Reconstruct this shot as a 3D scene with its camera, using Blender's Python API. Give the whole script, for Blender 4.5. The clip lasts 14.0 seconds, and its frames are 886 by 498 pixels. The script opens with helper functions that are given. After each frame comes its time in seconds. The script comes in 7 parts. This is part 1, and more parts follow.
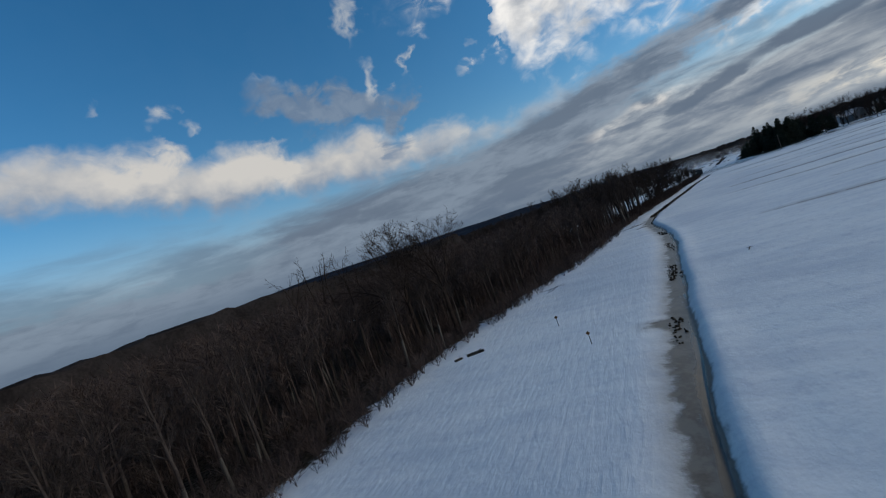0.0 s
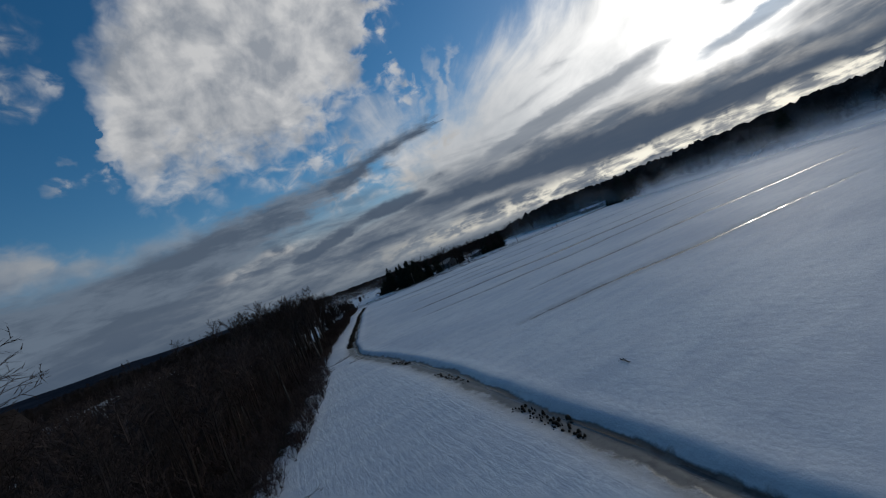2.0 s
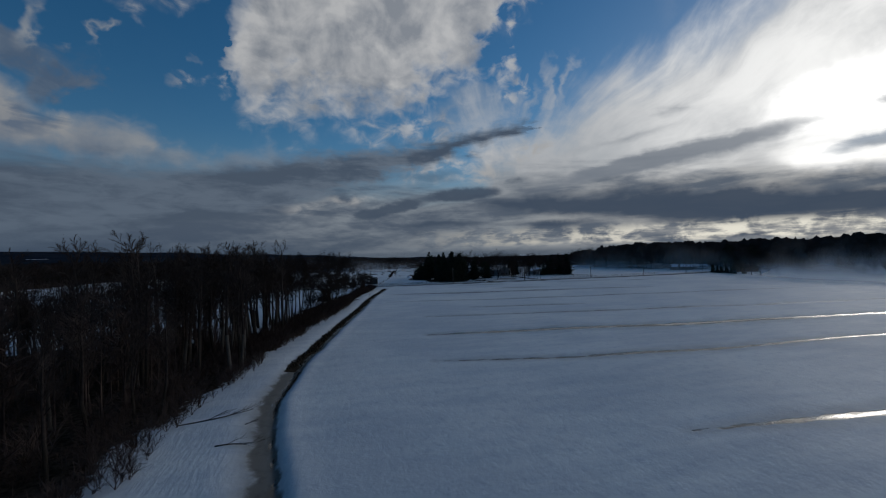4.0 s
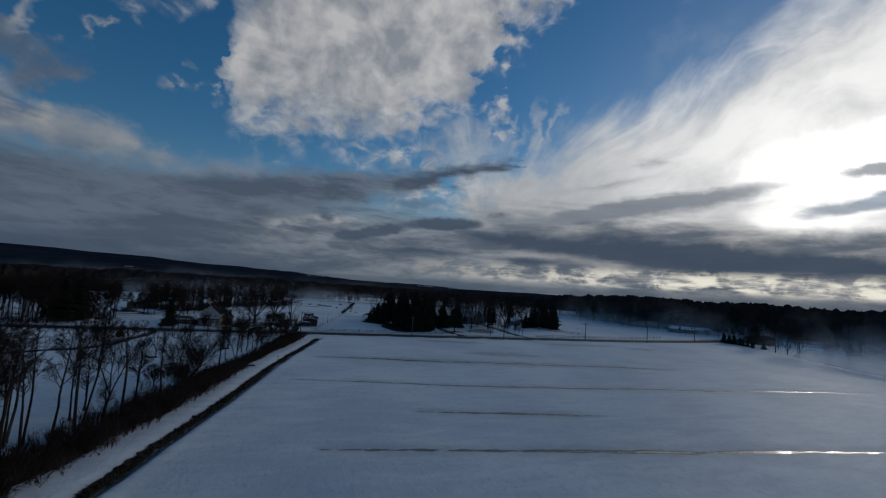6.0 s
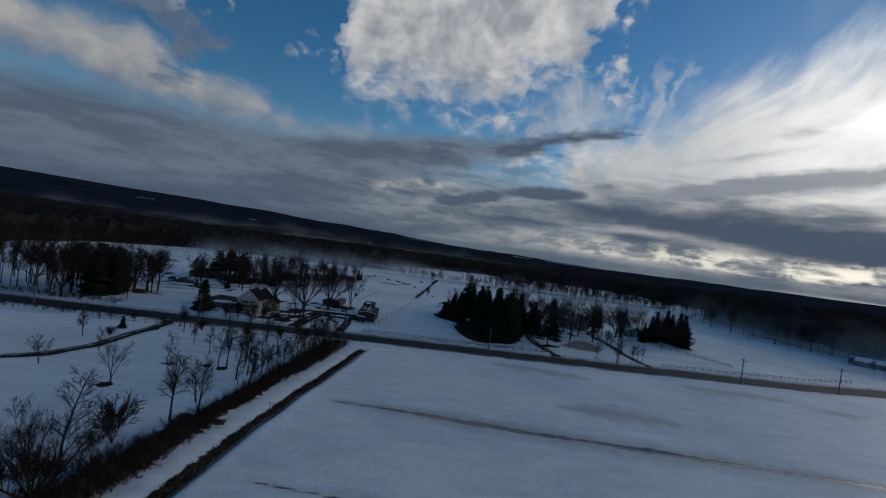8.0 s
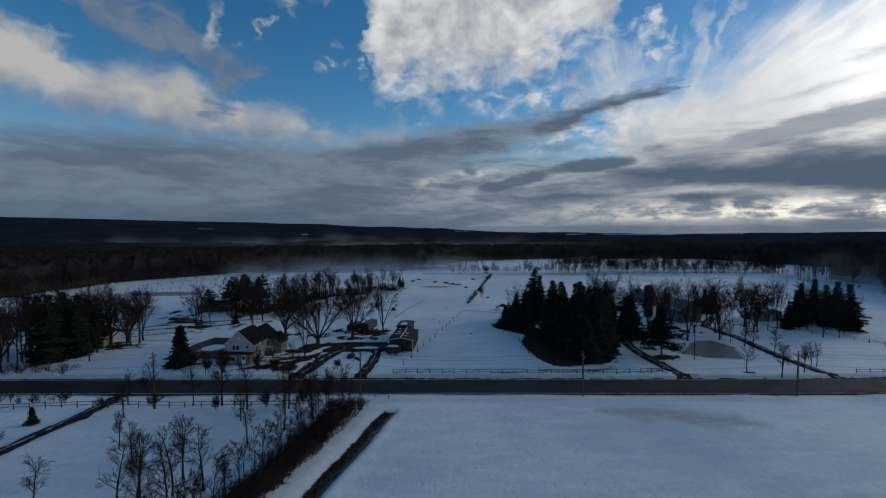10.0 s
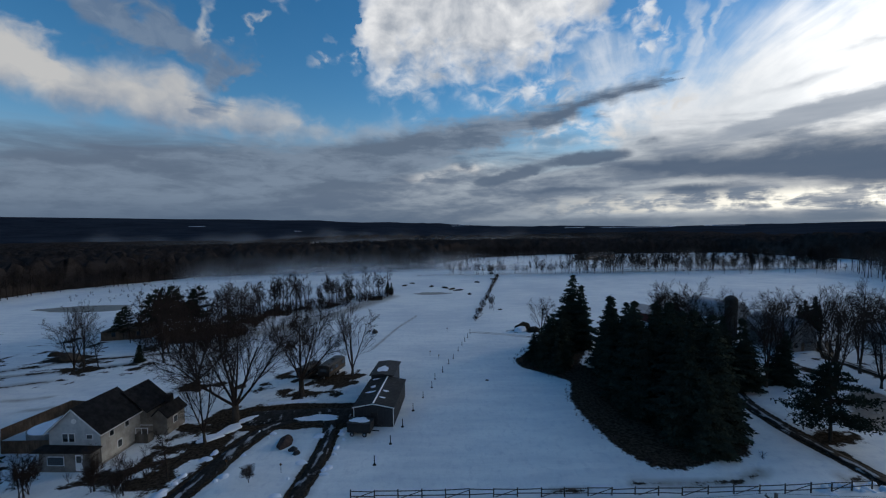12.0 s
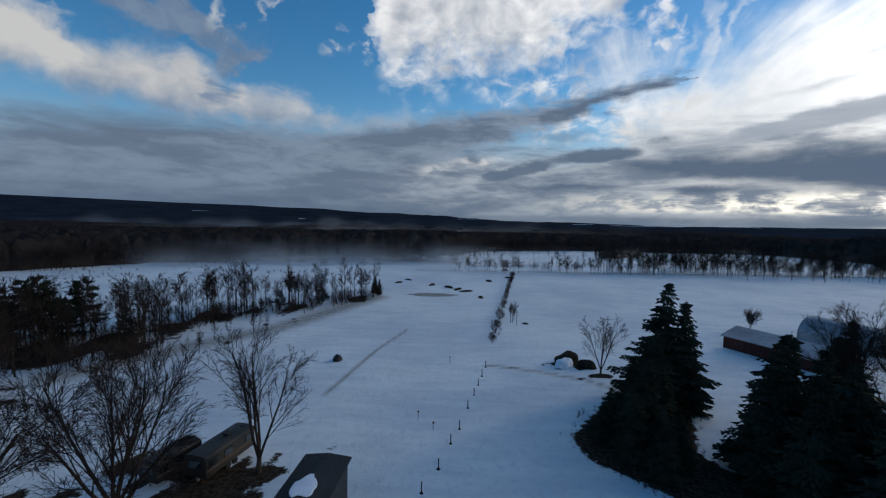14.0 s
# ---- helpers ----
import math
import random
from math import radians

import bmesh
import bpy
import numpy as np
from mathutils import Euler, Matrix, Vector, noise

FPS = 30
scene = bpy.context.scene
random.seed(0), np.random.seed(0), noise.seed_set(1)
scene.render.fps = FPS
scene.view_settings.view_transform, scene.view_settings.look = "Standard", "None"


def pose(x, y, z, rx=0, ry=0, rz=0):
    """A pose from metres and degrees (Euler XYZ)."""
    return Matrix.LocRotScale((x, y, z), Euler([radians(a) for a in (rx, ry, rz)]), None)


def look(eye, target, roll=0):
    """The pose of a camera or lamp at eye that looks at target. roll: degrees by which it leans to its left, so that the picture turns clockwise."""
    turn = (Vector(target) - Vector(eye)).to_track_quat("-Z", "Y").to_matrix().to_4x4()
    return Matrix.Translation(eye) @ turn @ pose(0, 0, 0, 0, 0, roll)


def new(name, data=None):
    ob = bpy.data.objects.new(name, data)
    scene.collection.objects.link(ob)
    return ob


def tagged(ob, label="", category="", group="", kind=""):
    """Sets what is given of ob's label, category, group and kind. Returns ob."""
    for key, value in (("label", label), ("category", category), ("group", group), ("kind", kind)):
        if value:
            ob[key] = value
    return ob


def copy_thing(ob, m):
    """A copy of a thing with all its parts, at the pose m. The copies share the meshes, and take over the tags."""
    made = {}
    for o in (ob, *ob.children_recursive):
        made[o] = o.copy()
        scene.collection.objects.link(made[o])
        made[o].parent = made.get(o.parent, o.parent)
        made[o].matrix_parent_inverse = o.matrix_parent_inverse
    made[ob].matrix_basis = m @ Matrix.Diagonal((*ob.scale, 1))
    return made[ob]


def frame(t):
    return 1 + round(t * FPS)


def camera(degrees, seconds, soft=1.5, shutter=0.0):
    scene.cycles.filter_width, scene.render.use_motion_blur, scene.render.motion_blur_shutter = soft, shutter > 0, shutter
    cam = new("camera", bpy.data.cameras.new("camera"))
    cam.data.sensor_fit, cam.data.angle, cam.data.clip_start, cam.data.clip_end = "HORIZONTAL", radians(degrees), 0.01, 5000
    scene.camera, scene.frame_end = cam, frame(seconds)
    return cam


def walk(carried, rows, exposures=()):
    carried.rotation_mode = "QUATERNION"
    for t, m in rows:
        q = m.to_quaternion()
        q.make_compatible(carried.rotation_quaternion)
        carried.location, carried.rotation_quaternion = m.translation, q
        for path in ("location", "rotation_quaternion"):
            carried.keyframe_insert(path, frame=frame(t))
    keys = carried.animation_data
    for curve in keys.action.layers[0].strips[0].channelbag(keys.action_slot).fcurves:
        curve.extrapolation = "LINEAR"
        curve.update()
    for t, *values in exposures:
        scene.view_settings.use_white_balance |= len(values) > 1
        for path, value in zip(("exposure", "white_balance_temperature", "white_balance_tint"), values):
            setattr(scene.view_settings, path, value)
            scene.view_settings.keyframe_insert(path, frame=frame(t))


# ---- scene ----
cam = camera(91.2, 14.0, soft=1.2)
PATH = [
    (0, pose(-40.95, -225.56, 12.02, 89.52, 19.55, 25.70)),
    (0.5, pose(-46.80, -219.34, 12.00, 90.09, 19.62, 13.41)),
    (0.7, pose(-48.86, -216.36, 11.99, 90.27, 19.79, 8.17)),
    (1, pose(-51.22, -211.62, 12.10, 90.48, 20.36, 0.85)),
    (1.5, pose(-54.43, -203.31, 12.72, 90.46, 20.64, -11.15)),
    (2, pose(-54.74, -193.44, 12.66, 90.49, 21.18, -22.77)),
    (2.2, pose(-54.11, -189.30, 12.57, 90.44, 21.46, -26.65)),
    (2.5, pose(-52.38, -183.28, 12.37, 90.44, 21.81, -30.15)),
    (3, pose(-48.92, -172.23, 13.20, 91.10, 15.32, -25.00)),
    (3.2, pose(-46.83, -167.70, 13.46, 91.03, 10.09, -20.29)),
    (5.3, pose(-24.75, -119.46, 16.14, 91.03, -4.71, -17.99)),
    (5.5, pose(-23.20, -115.94, 17.26, 91.80, -4.50, -18.50)),
    (6, pose(-18.84, -104.97, 20.40, 94.80, -3.76, -19.04)),
    (6.5, pose(-14.77, -93.93, 23.62, 96.81, -4.44, -17.63)),
    (7, pose(-11.32, -83.36, 26.89, 94.10, -3.37, -17.49)),
    (7.5, pose(-8.03, -73.21, 28.85, 91.08, -3.86, -16.08)),
    (8, pose(-4.75, -63.47, 29.86, 89.21, -8.01, -6.34)),
    (8.5, pose(-2.22, -53.88, 30.05, 88.47, -5.89, -5.51)),
    (8.7, pose(-1.14, -49.95, 29.66, 88.30, -5.31, -3.96)),
    (10.8, pose(0.44, -4.51, 30.13, 87.50, 1.20, 0.63)),
    (11, pose(0.00, 0.00, 29.95, 87.51, 1.01, 0.50)),
    (11.5, pose(-0.30, 11.32, 29.68, 87.39, 0.75, -0.03)),
    (12, pose(-0.39, 22.24, 29.32, 86.95, 0.85, -0.33)),
    (12.5, pose(-0.39, 33.12, 28.31, 86.74, 0.27, -0.05)),
    (13, pose(-0.63, 43.92, 27.69, 86.10, -0.60, 0.09)),
    (13.5, pose(-0.45, 54.94, 26.48, 86.29, -1.49, 0.39)),
    (14, pose(-0.05, 65.33, 25.50, 86.04, -1.09, 0.49)),
]
EXPOSURES = [(0.0, 0.64, 6750, 10), (1.0, 0.38, 6650, 10), (1.5, 0.14, 6500, 10), (2.0, -0.12, 6400, 10), (3.0, -0.45, 6350, 10), (5.5, -0.41, 6350, 10), (6.5, -0.4, 6400, 10), (7.5, -0.26, 6450, 10), (8.5, 0.06, 6500, 10), (11.0, 0.32, 6400, 10), (12.5, 0.52, 6400, 10), (14.0, 0.56, 6400, 10)]
walk(cam, PATH, EXPOSURES)

# ---- sky, sun ----
SUN_AZ, SUN_EL = 62.0, 13.0     # degrees clockwise from +y, degrees over the horizon


class Nodes:
    """Short hands for building a node tree."""

    def __init__(self, tree):
        self.tree = tree
        tree.nodes.clear()

    def add(self, kind, **values):
        n = self.tree.nodes.new(kind)
        for key, value in values.items():
            setattr(n, key, value)
        return n

    def put(self, socket, value):
        if isinstance(value, bpy.types.NodeSocket):
            self.tree.links.new(value, socket)
        else:
            socket.default_value = value

    def math(self, op, a, b=0.0, clamp=False):
        n = self.add("ShaderNodeMath", operation=op, use_clamp=clamp)
        self.put(n.inputs[0], a)
        self.put(n.inputs[1], b)
        return n.outputs[0]

    def ramp(self, v, lo, hi, to_lo=0.0, to_hi=1.0, smooth=True):
        n = self.add("ShaderNodeMapRange", interpolation_type="SMOOTHSTEP" if smooth else "LINEAR")
        for i, x in enumerate((v, lo, hi, to_lo, to_hi)):
            self.put(n.inputs[i], x)
        return n.outputs[0]

    def mix(self, f, a, b):
        n = self.add("ShaderNodeMix", data_type="RGBA")
        self.put(n.inputs[0], f)
        self.put(n.inputs[6], a)
        self.put(n.inputs[7], b)
        return n.outputs[2]

    def xyz(self, x, y, z=0.0):
        n = self.add("ShaderNodeCombineXYZ")
        for i, v in enumerate((x, y, z)):
            self.put(n.inputs[i], v)
        return n.outputs[0]

    def mapping(self, v, loc=(0, 0, 0), rot=(0, 0, 0), scale=(1, 1, 1), kind="POINT"):
        n = self.add("ShaderNodeMapping", vector_type=kind)
        self.put(n.inputs[0], v)
        n.inputs[1].default_value, n.inputs[2].default_value, n.inputs[3].default_value = loc, rot, scale
        return n.outputs[0]

    def noise(self, v, scale, detail=4.0, rough=0.55, distort=0.0):
        n = self.add("ShaderNodeTexNoise")
        self.put(n.inputs["Vector"], v)
        n.inputs["Scale"].default_value, n.inputs["Detail"].default_value = scale, detail
        n.inputs["Roughness"].default_value, n.inputs["Distortion"].default_value = rough, distort
        return n

    def rgb(self, r, g, b):
        return (r, g, b, 1.0)


def make_sky():
    w = bpy.data.worlds.new("winter_sky")
    scene.world = w
    w.use_nodes = True
    N = Nodes(w.node_tree)
    out = N.add("ShaderNodeOutputWorld")
    bg = N.add("ShaderNodeBackground")
    bg.inputs[1].default_value = 0.1
    N.tree.links.new(bg.outputs[0], out.inputs[0])
    sky = N.add("ShaderNodeTexSky", sky_type="NISHITA", sun_disc=False)
    sky.sun_elevation, sky.sun_rotation = radians(SUN_EL), radians(SUN_AZ)
    sky.altitude, sky.air_density, sky.dust_density, sky.ozone_density = 200.0, 1.0, 0.3, 2.5

    tc = N.add("ShaderNodeTexCoord")
    sep = N.add("ShaderNodeSeparateXYZ")
    N.tree.links.new(tc.outputs["Generated"], sep.inputs[0])
    x, y, z = sep.outputs
    az = N.math("MULTIPLY", N.math("ARCTAN2", N.math("MULTIPLY", x, -1.0), y), 57.2958)   # left of +y, degrees
    el = N.math("MULTIPLY", N.math("ARCSINE", z), 57.2958)
    flat = N.xyz(az, el, 0.0)

    def pushed(source, noise_out, size):
        """The chart of the sky, shifted about by noise so that cloud edges come out ragged."""
        n = N.add("ShaderNodeVectorMath", operation="MULTIPLY_ADD")
        N.put(n.inputs[0], noise_out)
        n.inputs[1].default_value, n.inputs[2].default_value = (*size, 0.0), (-size[0] / 2, -size[1] / 2, 0.0)
        m = N.add("ShaderNodeVectorMath", operation="ADD")
        N.put(m.inputs[0], source)
        N.put(m.inputs[1], n.outputs[0])
        return m.outputs[0]

    def parts(v):
        s = N.add("ShaderNodeSeparateXYZ")
        N.put(s.inputs[0], v)
        return s.outputs[0], s.outputs[1]

    def profile(a, points):
        """Height in degrees along the compass, from (degrees left of +y, height) pairs."""
        r = N.add("ShaderNodeValToRGB")
        r.color_ramp.interpolation = "LINEAR"
        pts = sorted(points)
        e = r.color_ramp.elements
        while len(e) < len(pts):
            e.new(0.5)
        for k, (p, v) in enumerate(pts):
            e[k].position = (p + 90.0) / 180.0
        for k, (p, v) in enumerate(pts):
            e[k].color = (v / 60.0, v / 60.0, v / 60.0, 1.0)
        N.put(r.inputs[0], N.math("DIVIDE", N.math("ADD", a, 90.0), 180.0, True))
        return N.math("MULTIPLY", r.outputs[0], 60.0)

    def between(space, low, high):
        """Degrees inside a cloud whose lower and upper edges are profiles; negative outside."""
        a, e = parts(space)
        return N.math("MINIMUM", N.math("SUBTRACT", e, profile(a, low)), N.math("SUBTRACT", profile(a, high), e))

    def blob(space, a, e, la, le, turn=0.0, weight=1.0):
        m = N.mapping(space, (a, e, 0), (0, 0, radians(turn)), (la, le, 1.0), "TEXTURE")
        g = N.add("ShaderNodeTexGradient", gradient_type="SPHERICAL")
        N.put(g.inputs[0], m)
        return N.math("MULTIPLY", g.outputs["Fac"], weight)

    def together(values):
        total = values[0]
        for v in values[1:]:
            total = N.math("ADD", total, v)
        return total

    def weigh(*pairs):
        return together([N.math("MULTIPLY", v, k) for v, k in pairs])

    # noises: soft and round, fine and curdled, long and flat
    soft = N.noise(flat, 0.11, 6.0, 0.6).outputs["Fac"]
    billow = N.noise(flat, 0.16, 4.0, 0.5)
    curd = N.noise(N.mapping(flat, scale=(1.0, 1.35, 1.0)), 0.38, 6.0, 0.54, 0.5)
    long = N.noise(N.mapping(flat, rot=(0, 0, radians(3)), scale=(0.30, 1.5, 1.0)), 0.26, 6.0, 0.55, 0.4)
    fine = N.noise(N.mapping(flat, rot=(0, 0, radians(-2)), scale=(0.34, 1.25, 1.0)), 0.8, 7.0, 0.62, 0.4).outputs["Fac"]
    shred = N.noise(N.mapping(flat, rot=(0, 0, radians(-1.5)), scale=(0.13, 1.5, 1.0)), 1.0, 7.0, 0.6, 0.3).outputs["Fac"]
    R = pushed(pushed(flat, billow.outputs["Color"], (14.0, 8.5)), curd.outputs["Color"], (4.5, 3.2))      # heaped edges
    F = pushed(pushed(flat, long.outputs["Color"], (16.0, 3.0)), curd.outputs["Color"], (4.0, 1.0))                                                    # flat banded edges
    G = pushed(pushed(flat, long.outputs["Color"], (9.0, 1.5)), curd.outputs["Color"], (3.0, 0.9))
    lump, grain = curd.outputs["Fac"], long.outputs["Fac"]

    sun_dir = (math.sin(radians(SUN_AZ)) * math.cos(radians(SUN_EL)), math.cos(radians(SUN_AZ)) * math.cos(radians(SUN_EL)), math.sin(radians(SUN_EL)))
    dot = N.add("ShaderNodeVectorMath", operation="DOT_PRODUCT")
    N.put(dot.inputs[0], tc.outputs["Generated"])
    dot.inputs[1].default_value = sun_dir
    off = N.math("MULTIPLY", N.math("ARCCOSINE", dot.outputs["Value"]), 57.2958)          # degrees from the sun
    wide = N.ramp(off, 5.0, 95.0, 1.0, 0.0)
    close = N.ramp(off, 10.0, 48.0, 1.0, 0.0)

    # blue air, greyer and paler low down
    hsv = N.add("ShaderNodeHueSaturation")
    hsv.inputs["Saturation"].default_value, hsv.inputs["Value"].default_value = SKY_SAT, SKY_VAL
    N.put(hsv.inputs["Color"], sky.outputs[0])
    colour = N.mix(N.ramp(el, 16.0, 1.0, 0.0, 0.7), hsv.outputs[0], N.rgb(1.7, 2.5, 3.6))

    # high ice cloud: streaks that fan out from a point low in the sky, feathered along their upper edge
    fa, fe = N.math("SUBTRACT", -24.0, az), N.math("SUBTRACT", el, 6.0)
    ang = N.math("ARCTAN2", fe, fa)
    rad = N.math("SQRT", N.math("ADD", N.math("MULTIPLY", fa, fa), N.math("MULTIPLY", fe, fe)))
    bend = N.math("ADD", N.math("MULTIPLY", ang, 4.2), N.math("MULTIPLY", N.noise(flat, 0.07, 3.0, 0.5).outputs["Fac"], 1.3))
    broad = N.noise(N.xyz(bend, N.math("MULTIPLY", rad, 0.045), 0.0), 1.0, 6.0, 0.58, 0.15).outputs["Fac"]
    thread = N.noise(N.xyz(N.math("MULTIPLY", bend, 3.0), N.math("MULTIPLY", rad, 0.12), 3.0), 1.0, 6.0, 0.62, 0.3).outputs["Fac"]
    reach = N.ramp(rad, 8.0, 24.0)
    core = N.ramp(rad, 5.0, 17.0)
    streak = N.math("ADD", N.math("MULTIPLY", N.math("ADD", N.math("MULTIPLY", broad, core), N.math("MULTIPLY", soft, N.math("SUBTRACT", 1.0, core))), 0.5), N.math("MULTIPLY", soft, 0.25))
    streak = N.math("ADD", streak, N.math("ADD", N.math("MULTIPLY", thread, N.math("MULTIPLY", reach, 0.25)), N.math("MULTIPLY", lump, N.math("MULTIPLY", N.math("SUBTRACT", 1.0, reach), 0.25))))
    fan = between(pushed(flat, billow.outputs["Color"], (4.0, 3.0)), [(-90, 0), (-24, 0), (-20, 12), (-17, 30)], [(-90, 37), (-75, 35), (-58, 31.5), (-52.9, 28.6), (-48.5, 26.5), (-44, 24.8), (-39, 23.4), (-34.4, 21.6), (-31, 19.4), (-27, 18.0), (-23, 17.5), (-20, 16), (-17, 0)])
    fan = N.math("ADD", N.math("MULTIPLY", fan, 0.16), N.math("MULTIPLY", N.math("SUBTRACT", streak, 0.47), 3.2))
    plume = together([blob(R, -29.6, 21.5, 1.6, 5.0, 6, 1.2), blob(R, -33.4, 22.5, 1.4, 4.0, 16, 0.8), blob(R, -27.0, 20.0, 1.4, 4.0, 8, 0.9), blob(R, -21.0, 18.5, 6.5, 4.0, 0, 1.5), blob(R, -31.5, 19.0, 3.0, 3.0, 0, 0.7), blob(R, -47, 29, 8, 3, -30, 0.4)])
    veil = N.math("MAXIMUM", N.ramp(fan, -0.1, 1.3, 0.0, 0.97), N.math("MULTIPLY", N.ramp(plume, 0.05, 0.9), N.ramp(weigh((broad, 0.5), (soft, 0.5)), 0.38, 0.62, 0.2, 0.65)))
    cirrus = N.mix(N.ramp(streak, 0.38, 0.60), N.mix(N.ramp(off, 5.0, 40.0, 1.0, 0.0), N.rgb(3.9, 4.2, 4.5), N.rgb(8.2, 8.2, 8.1)), N.mix(N.ramp(off, 5.0, 32.0, 1.0, 0.0), N.rgb(5.6, 5.7, 5.8), N.rgb(13.0, 12.8, 12.3)))
    colour = N.mix(veil, colour, cirrus)

    # thin blue slit under the sun
    slit = together([blob(G, -66, 10.9, 13, 1.0, -9, 1.4), blob(G, -76, 12.4, 8, 1.8, -9, 1.2)])
    colour = N.mix(N.ramp(slit, 0.1, 0.9, 0.0, 0.85), colour, N.rgb(2.9, 4.0, 5.4))

    # white heap overhead: edges bright where thin, grey where thick
    def puff(space):
        return N.noise(space, 0.12, 6.0, 0.55, 0.2).outputs["Fac"]

    away = N.add("ShaderNodeVectorMath", operation="ADD")
    N.put(away.inputs[0], flat)
    away.inputs[1].default_value = (-1.8, -0.7, 0.0)
    relief = N.math("SUBTRACT", puff(flat), puff(away.outputs[0]))
    heap = between(R, [(-90, 60), (-40, 60), (-36.5, 35.2), (-30, 32.6), (-26, 30.8), (-24.6, 27), (-23.4, 23.6), (-22, 22.4), (-17, 21.3), (-13, 19.6), (-10, 18.4), (-7, 18.6), (-3.7, 18.6), (-1, 19.2), (1.5, 17.4), (3.7, 17.7), (5, 17.0), (7, 17.3), (8.5, 18.6), (10.2, 19.8), (11.2, 23), (13, 60)],
                   [(-90, 0), (-40, 0), (-36.5, 37.5), (-30, 40), (-25, 42), (-15, 44), (0, 41), (4, 36.5), (7, 33), (9.5, 29.5), (10.6, 26), (11.6, 23.5), (13, 0)])
    body = together([N.math("MULTIPLY", heap, 0.36), N.math("MULTIPLY", N.math("SUBTRACT", billow.outputs["Fac"], 0.5), 3.0), N.math("MULTIPLY", N.math("SUBTRACT", lump, 0.5), 3.4)])
    scraps = N.math("MULTIPLY", together([blob(R, -9, 16.2, 12, 3.2, 0, 1.1), blob(R, 4, 14.5, 6, 1.8, 0, 0.6), blob(R, -15, 18, 8, 3, 0, 0.8), blob(R, -15, 12.0, 13, 3.6, -8, 1.6), blob(R, 13.1, 20.2, 2.2, 1.3, 0, 1.4), blob(R, 19, 29, 6.0, 3.2, 0, 1.0), blob(R, 13.5, 30.5, 2.6, 2.0, 0, 1.1), blob(R, 21.3, 25.8, 3.0, 1.0, 0, 0.9), blob(R, 18, 34.5, 6.0, 2.6, 0, 0.9), blob(R, -24.2, 21.0, 1.9, 1.3, 0, 1.4), blob(R, -29, 33.5, 6, 2.2, -22, 1.0), blob(R, -25.5, 29.5, 3.0, 3.0, 0, 0.5)]), N.ramp(lump, 0.32, 0.74))
    scraps = N.ramp(scraps, -0.05, 1.0, 0.0, 0.85)
    thick = N.math("MAXIMUM", N.ramp(body, -0.8, 1.7, 0.0, 0.98), N.math("MULTIPLY", scraps, 0.9))
    mottle = N.math("SUBTRACT", N.noise(N.mapping(flat, rot=(0, 0, radians(20)), scale=(1.0, 1.5, 1.0)), 0.15, 6.0, 0.52, 0.6).outputs["Fac"], 0.5)
    lit = together([N.ramp(body, 0.2, 1.6, 0.74, 0.46), N.math("MULTIPLY", relief, 3.0), N.math("MULTIPLY", mottle, 2.6), N.math("MULTIPLY", N.math("SUBTRACT", soft, 0.5), 1.4), N.math("MULTIPLY", N.math("SUBTRACT", lump, 0.5), 0.5), blob(R, -9, 20.5, 9.0, 2.0, -6, -0.35), blob(R, 6, 19.5, 5.0, 3.0, 0, 0.25), blob(R, 8, 25.5, 3.0, 3.0, 0, 0.3)])
    colour = N.mix(thick, colour, N.mix(N.math("ADD", lit, 0.0, True), N.mix(wide, N.rgb(2.5, 2.75, 3.1), N.rgb(3.5, 3.75, 4.15)), N.mix(wide, N.rgb(5.4, 5.4, 5.4), N.rgb(7.0, 7.0, 6.95))))

    # grey sheet and torn white wisps above the bank
    sheet = N.math("MULTIPLY", together([blob(R, 32, 20.2, 9.5, 3.0, 8, 1.3), blob(R, 25.5, 17.8, 4.5, 1.8, -12, 1.2), blob(R, 38, 22.5, 7, 2.4, 12, 0.9)]), N.math("ADD", 0.45, soft))
    colour = N.mix(N.ramp(sheet, 0.1, 0.8, 0.0, 0.85), colour, N.mix(N.ramp(lump, 0.4, 0.65), N.rgb(0.95, 1.35, 2.0), N.rgb(1.3, 1.7, 2.3)))
    wisp = N.math("MULTIPLY", together([blob(R, 27.4, 22.0, 1.9, 3.2, 26, 1.5), blob(R, 23.2, 22.2, 0.8, 2.4, 28, 1.0), blob(R, 27.0, 30.0, 1.4, 4.2, 25, 1.0), blob(R, 53.6, 23.2, 2.6, 1.3, -20, 1.3), blob(R, 51.0, 21.6, 2.0, 0.9, -20, 0.9), blob(R, 59.5, 25.2, 2.0, 0.6, 0, 0.7), blob(R, 40, 24.5, 3, 1.0, 10, 0.5)]), N.math("ADD", 0.15, N.math("MULTIPLY", lump, 1.4)))
    colour = N.mix(N.ramp(wisp, 0.0, 1.25, 0.0, 0.8), colour, N.rgb(3.3, 3.5, 3.7))

    # long bank on the far side from the sun: lit along its upper edge, soft and grey beneath
    bank_low = [(-12, 13), (-6, 11), (0, 9.8), (10, 9.8), (20, 9.7), (24.4, 9.8), (27, 11.2), (32, 11.0), (37, 11.4), (42, 11.8), (45, 12.0), (50, 11.8), (55, 14.2), (62.7, 14.9), (68.7, 16.4), (75, 17), (90, 18)]
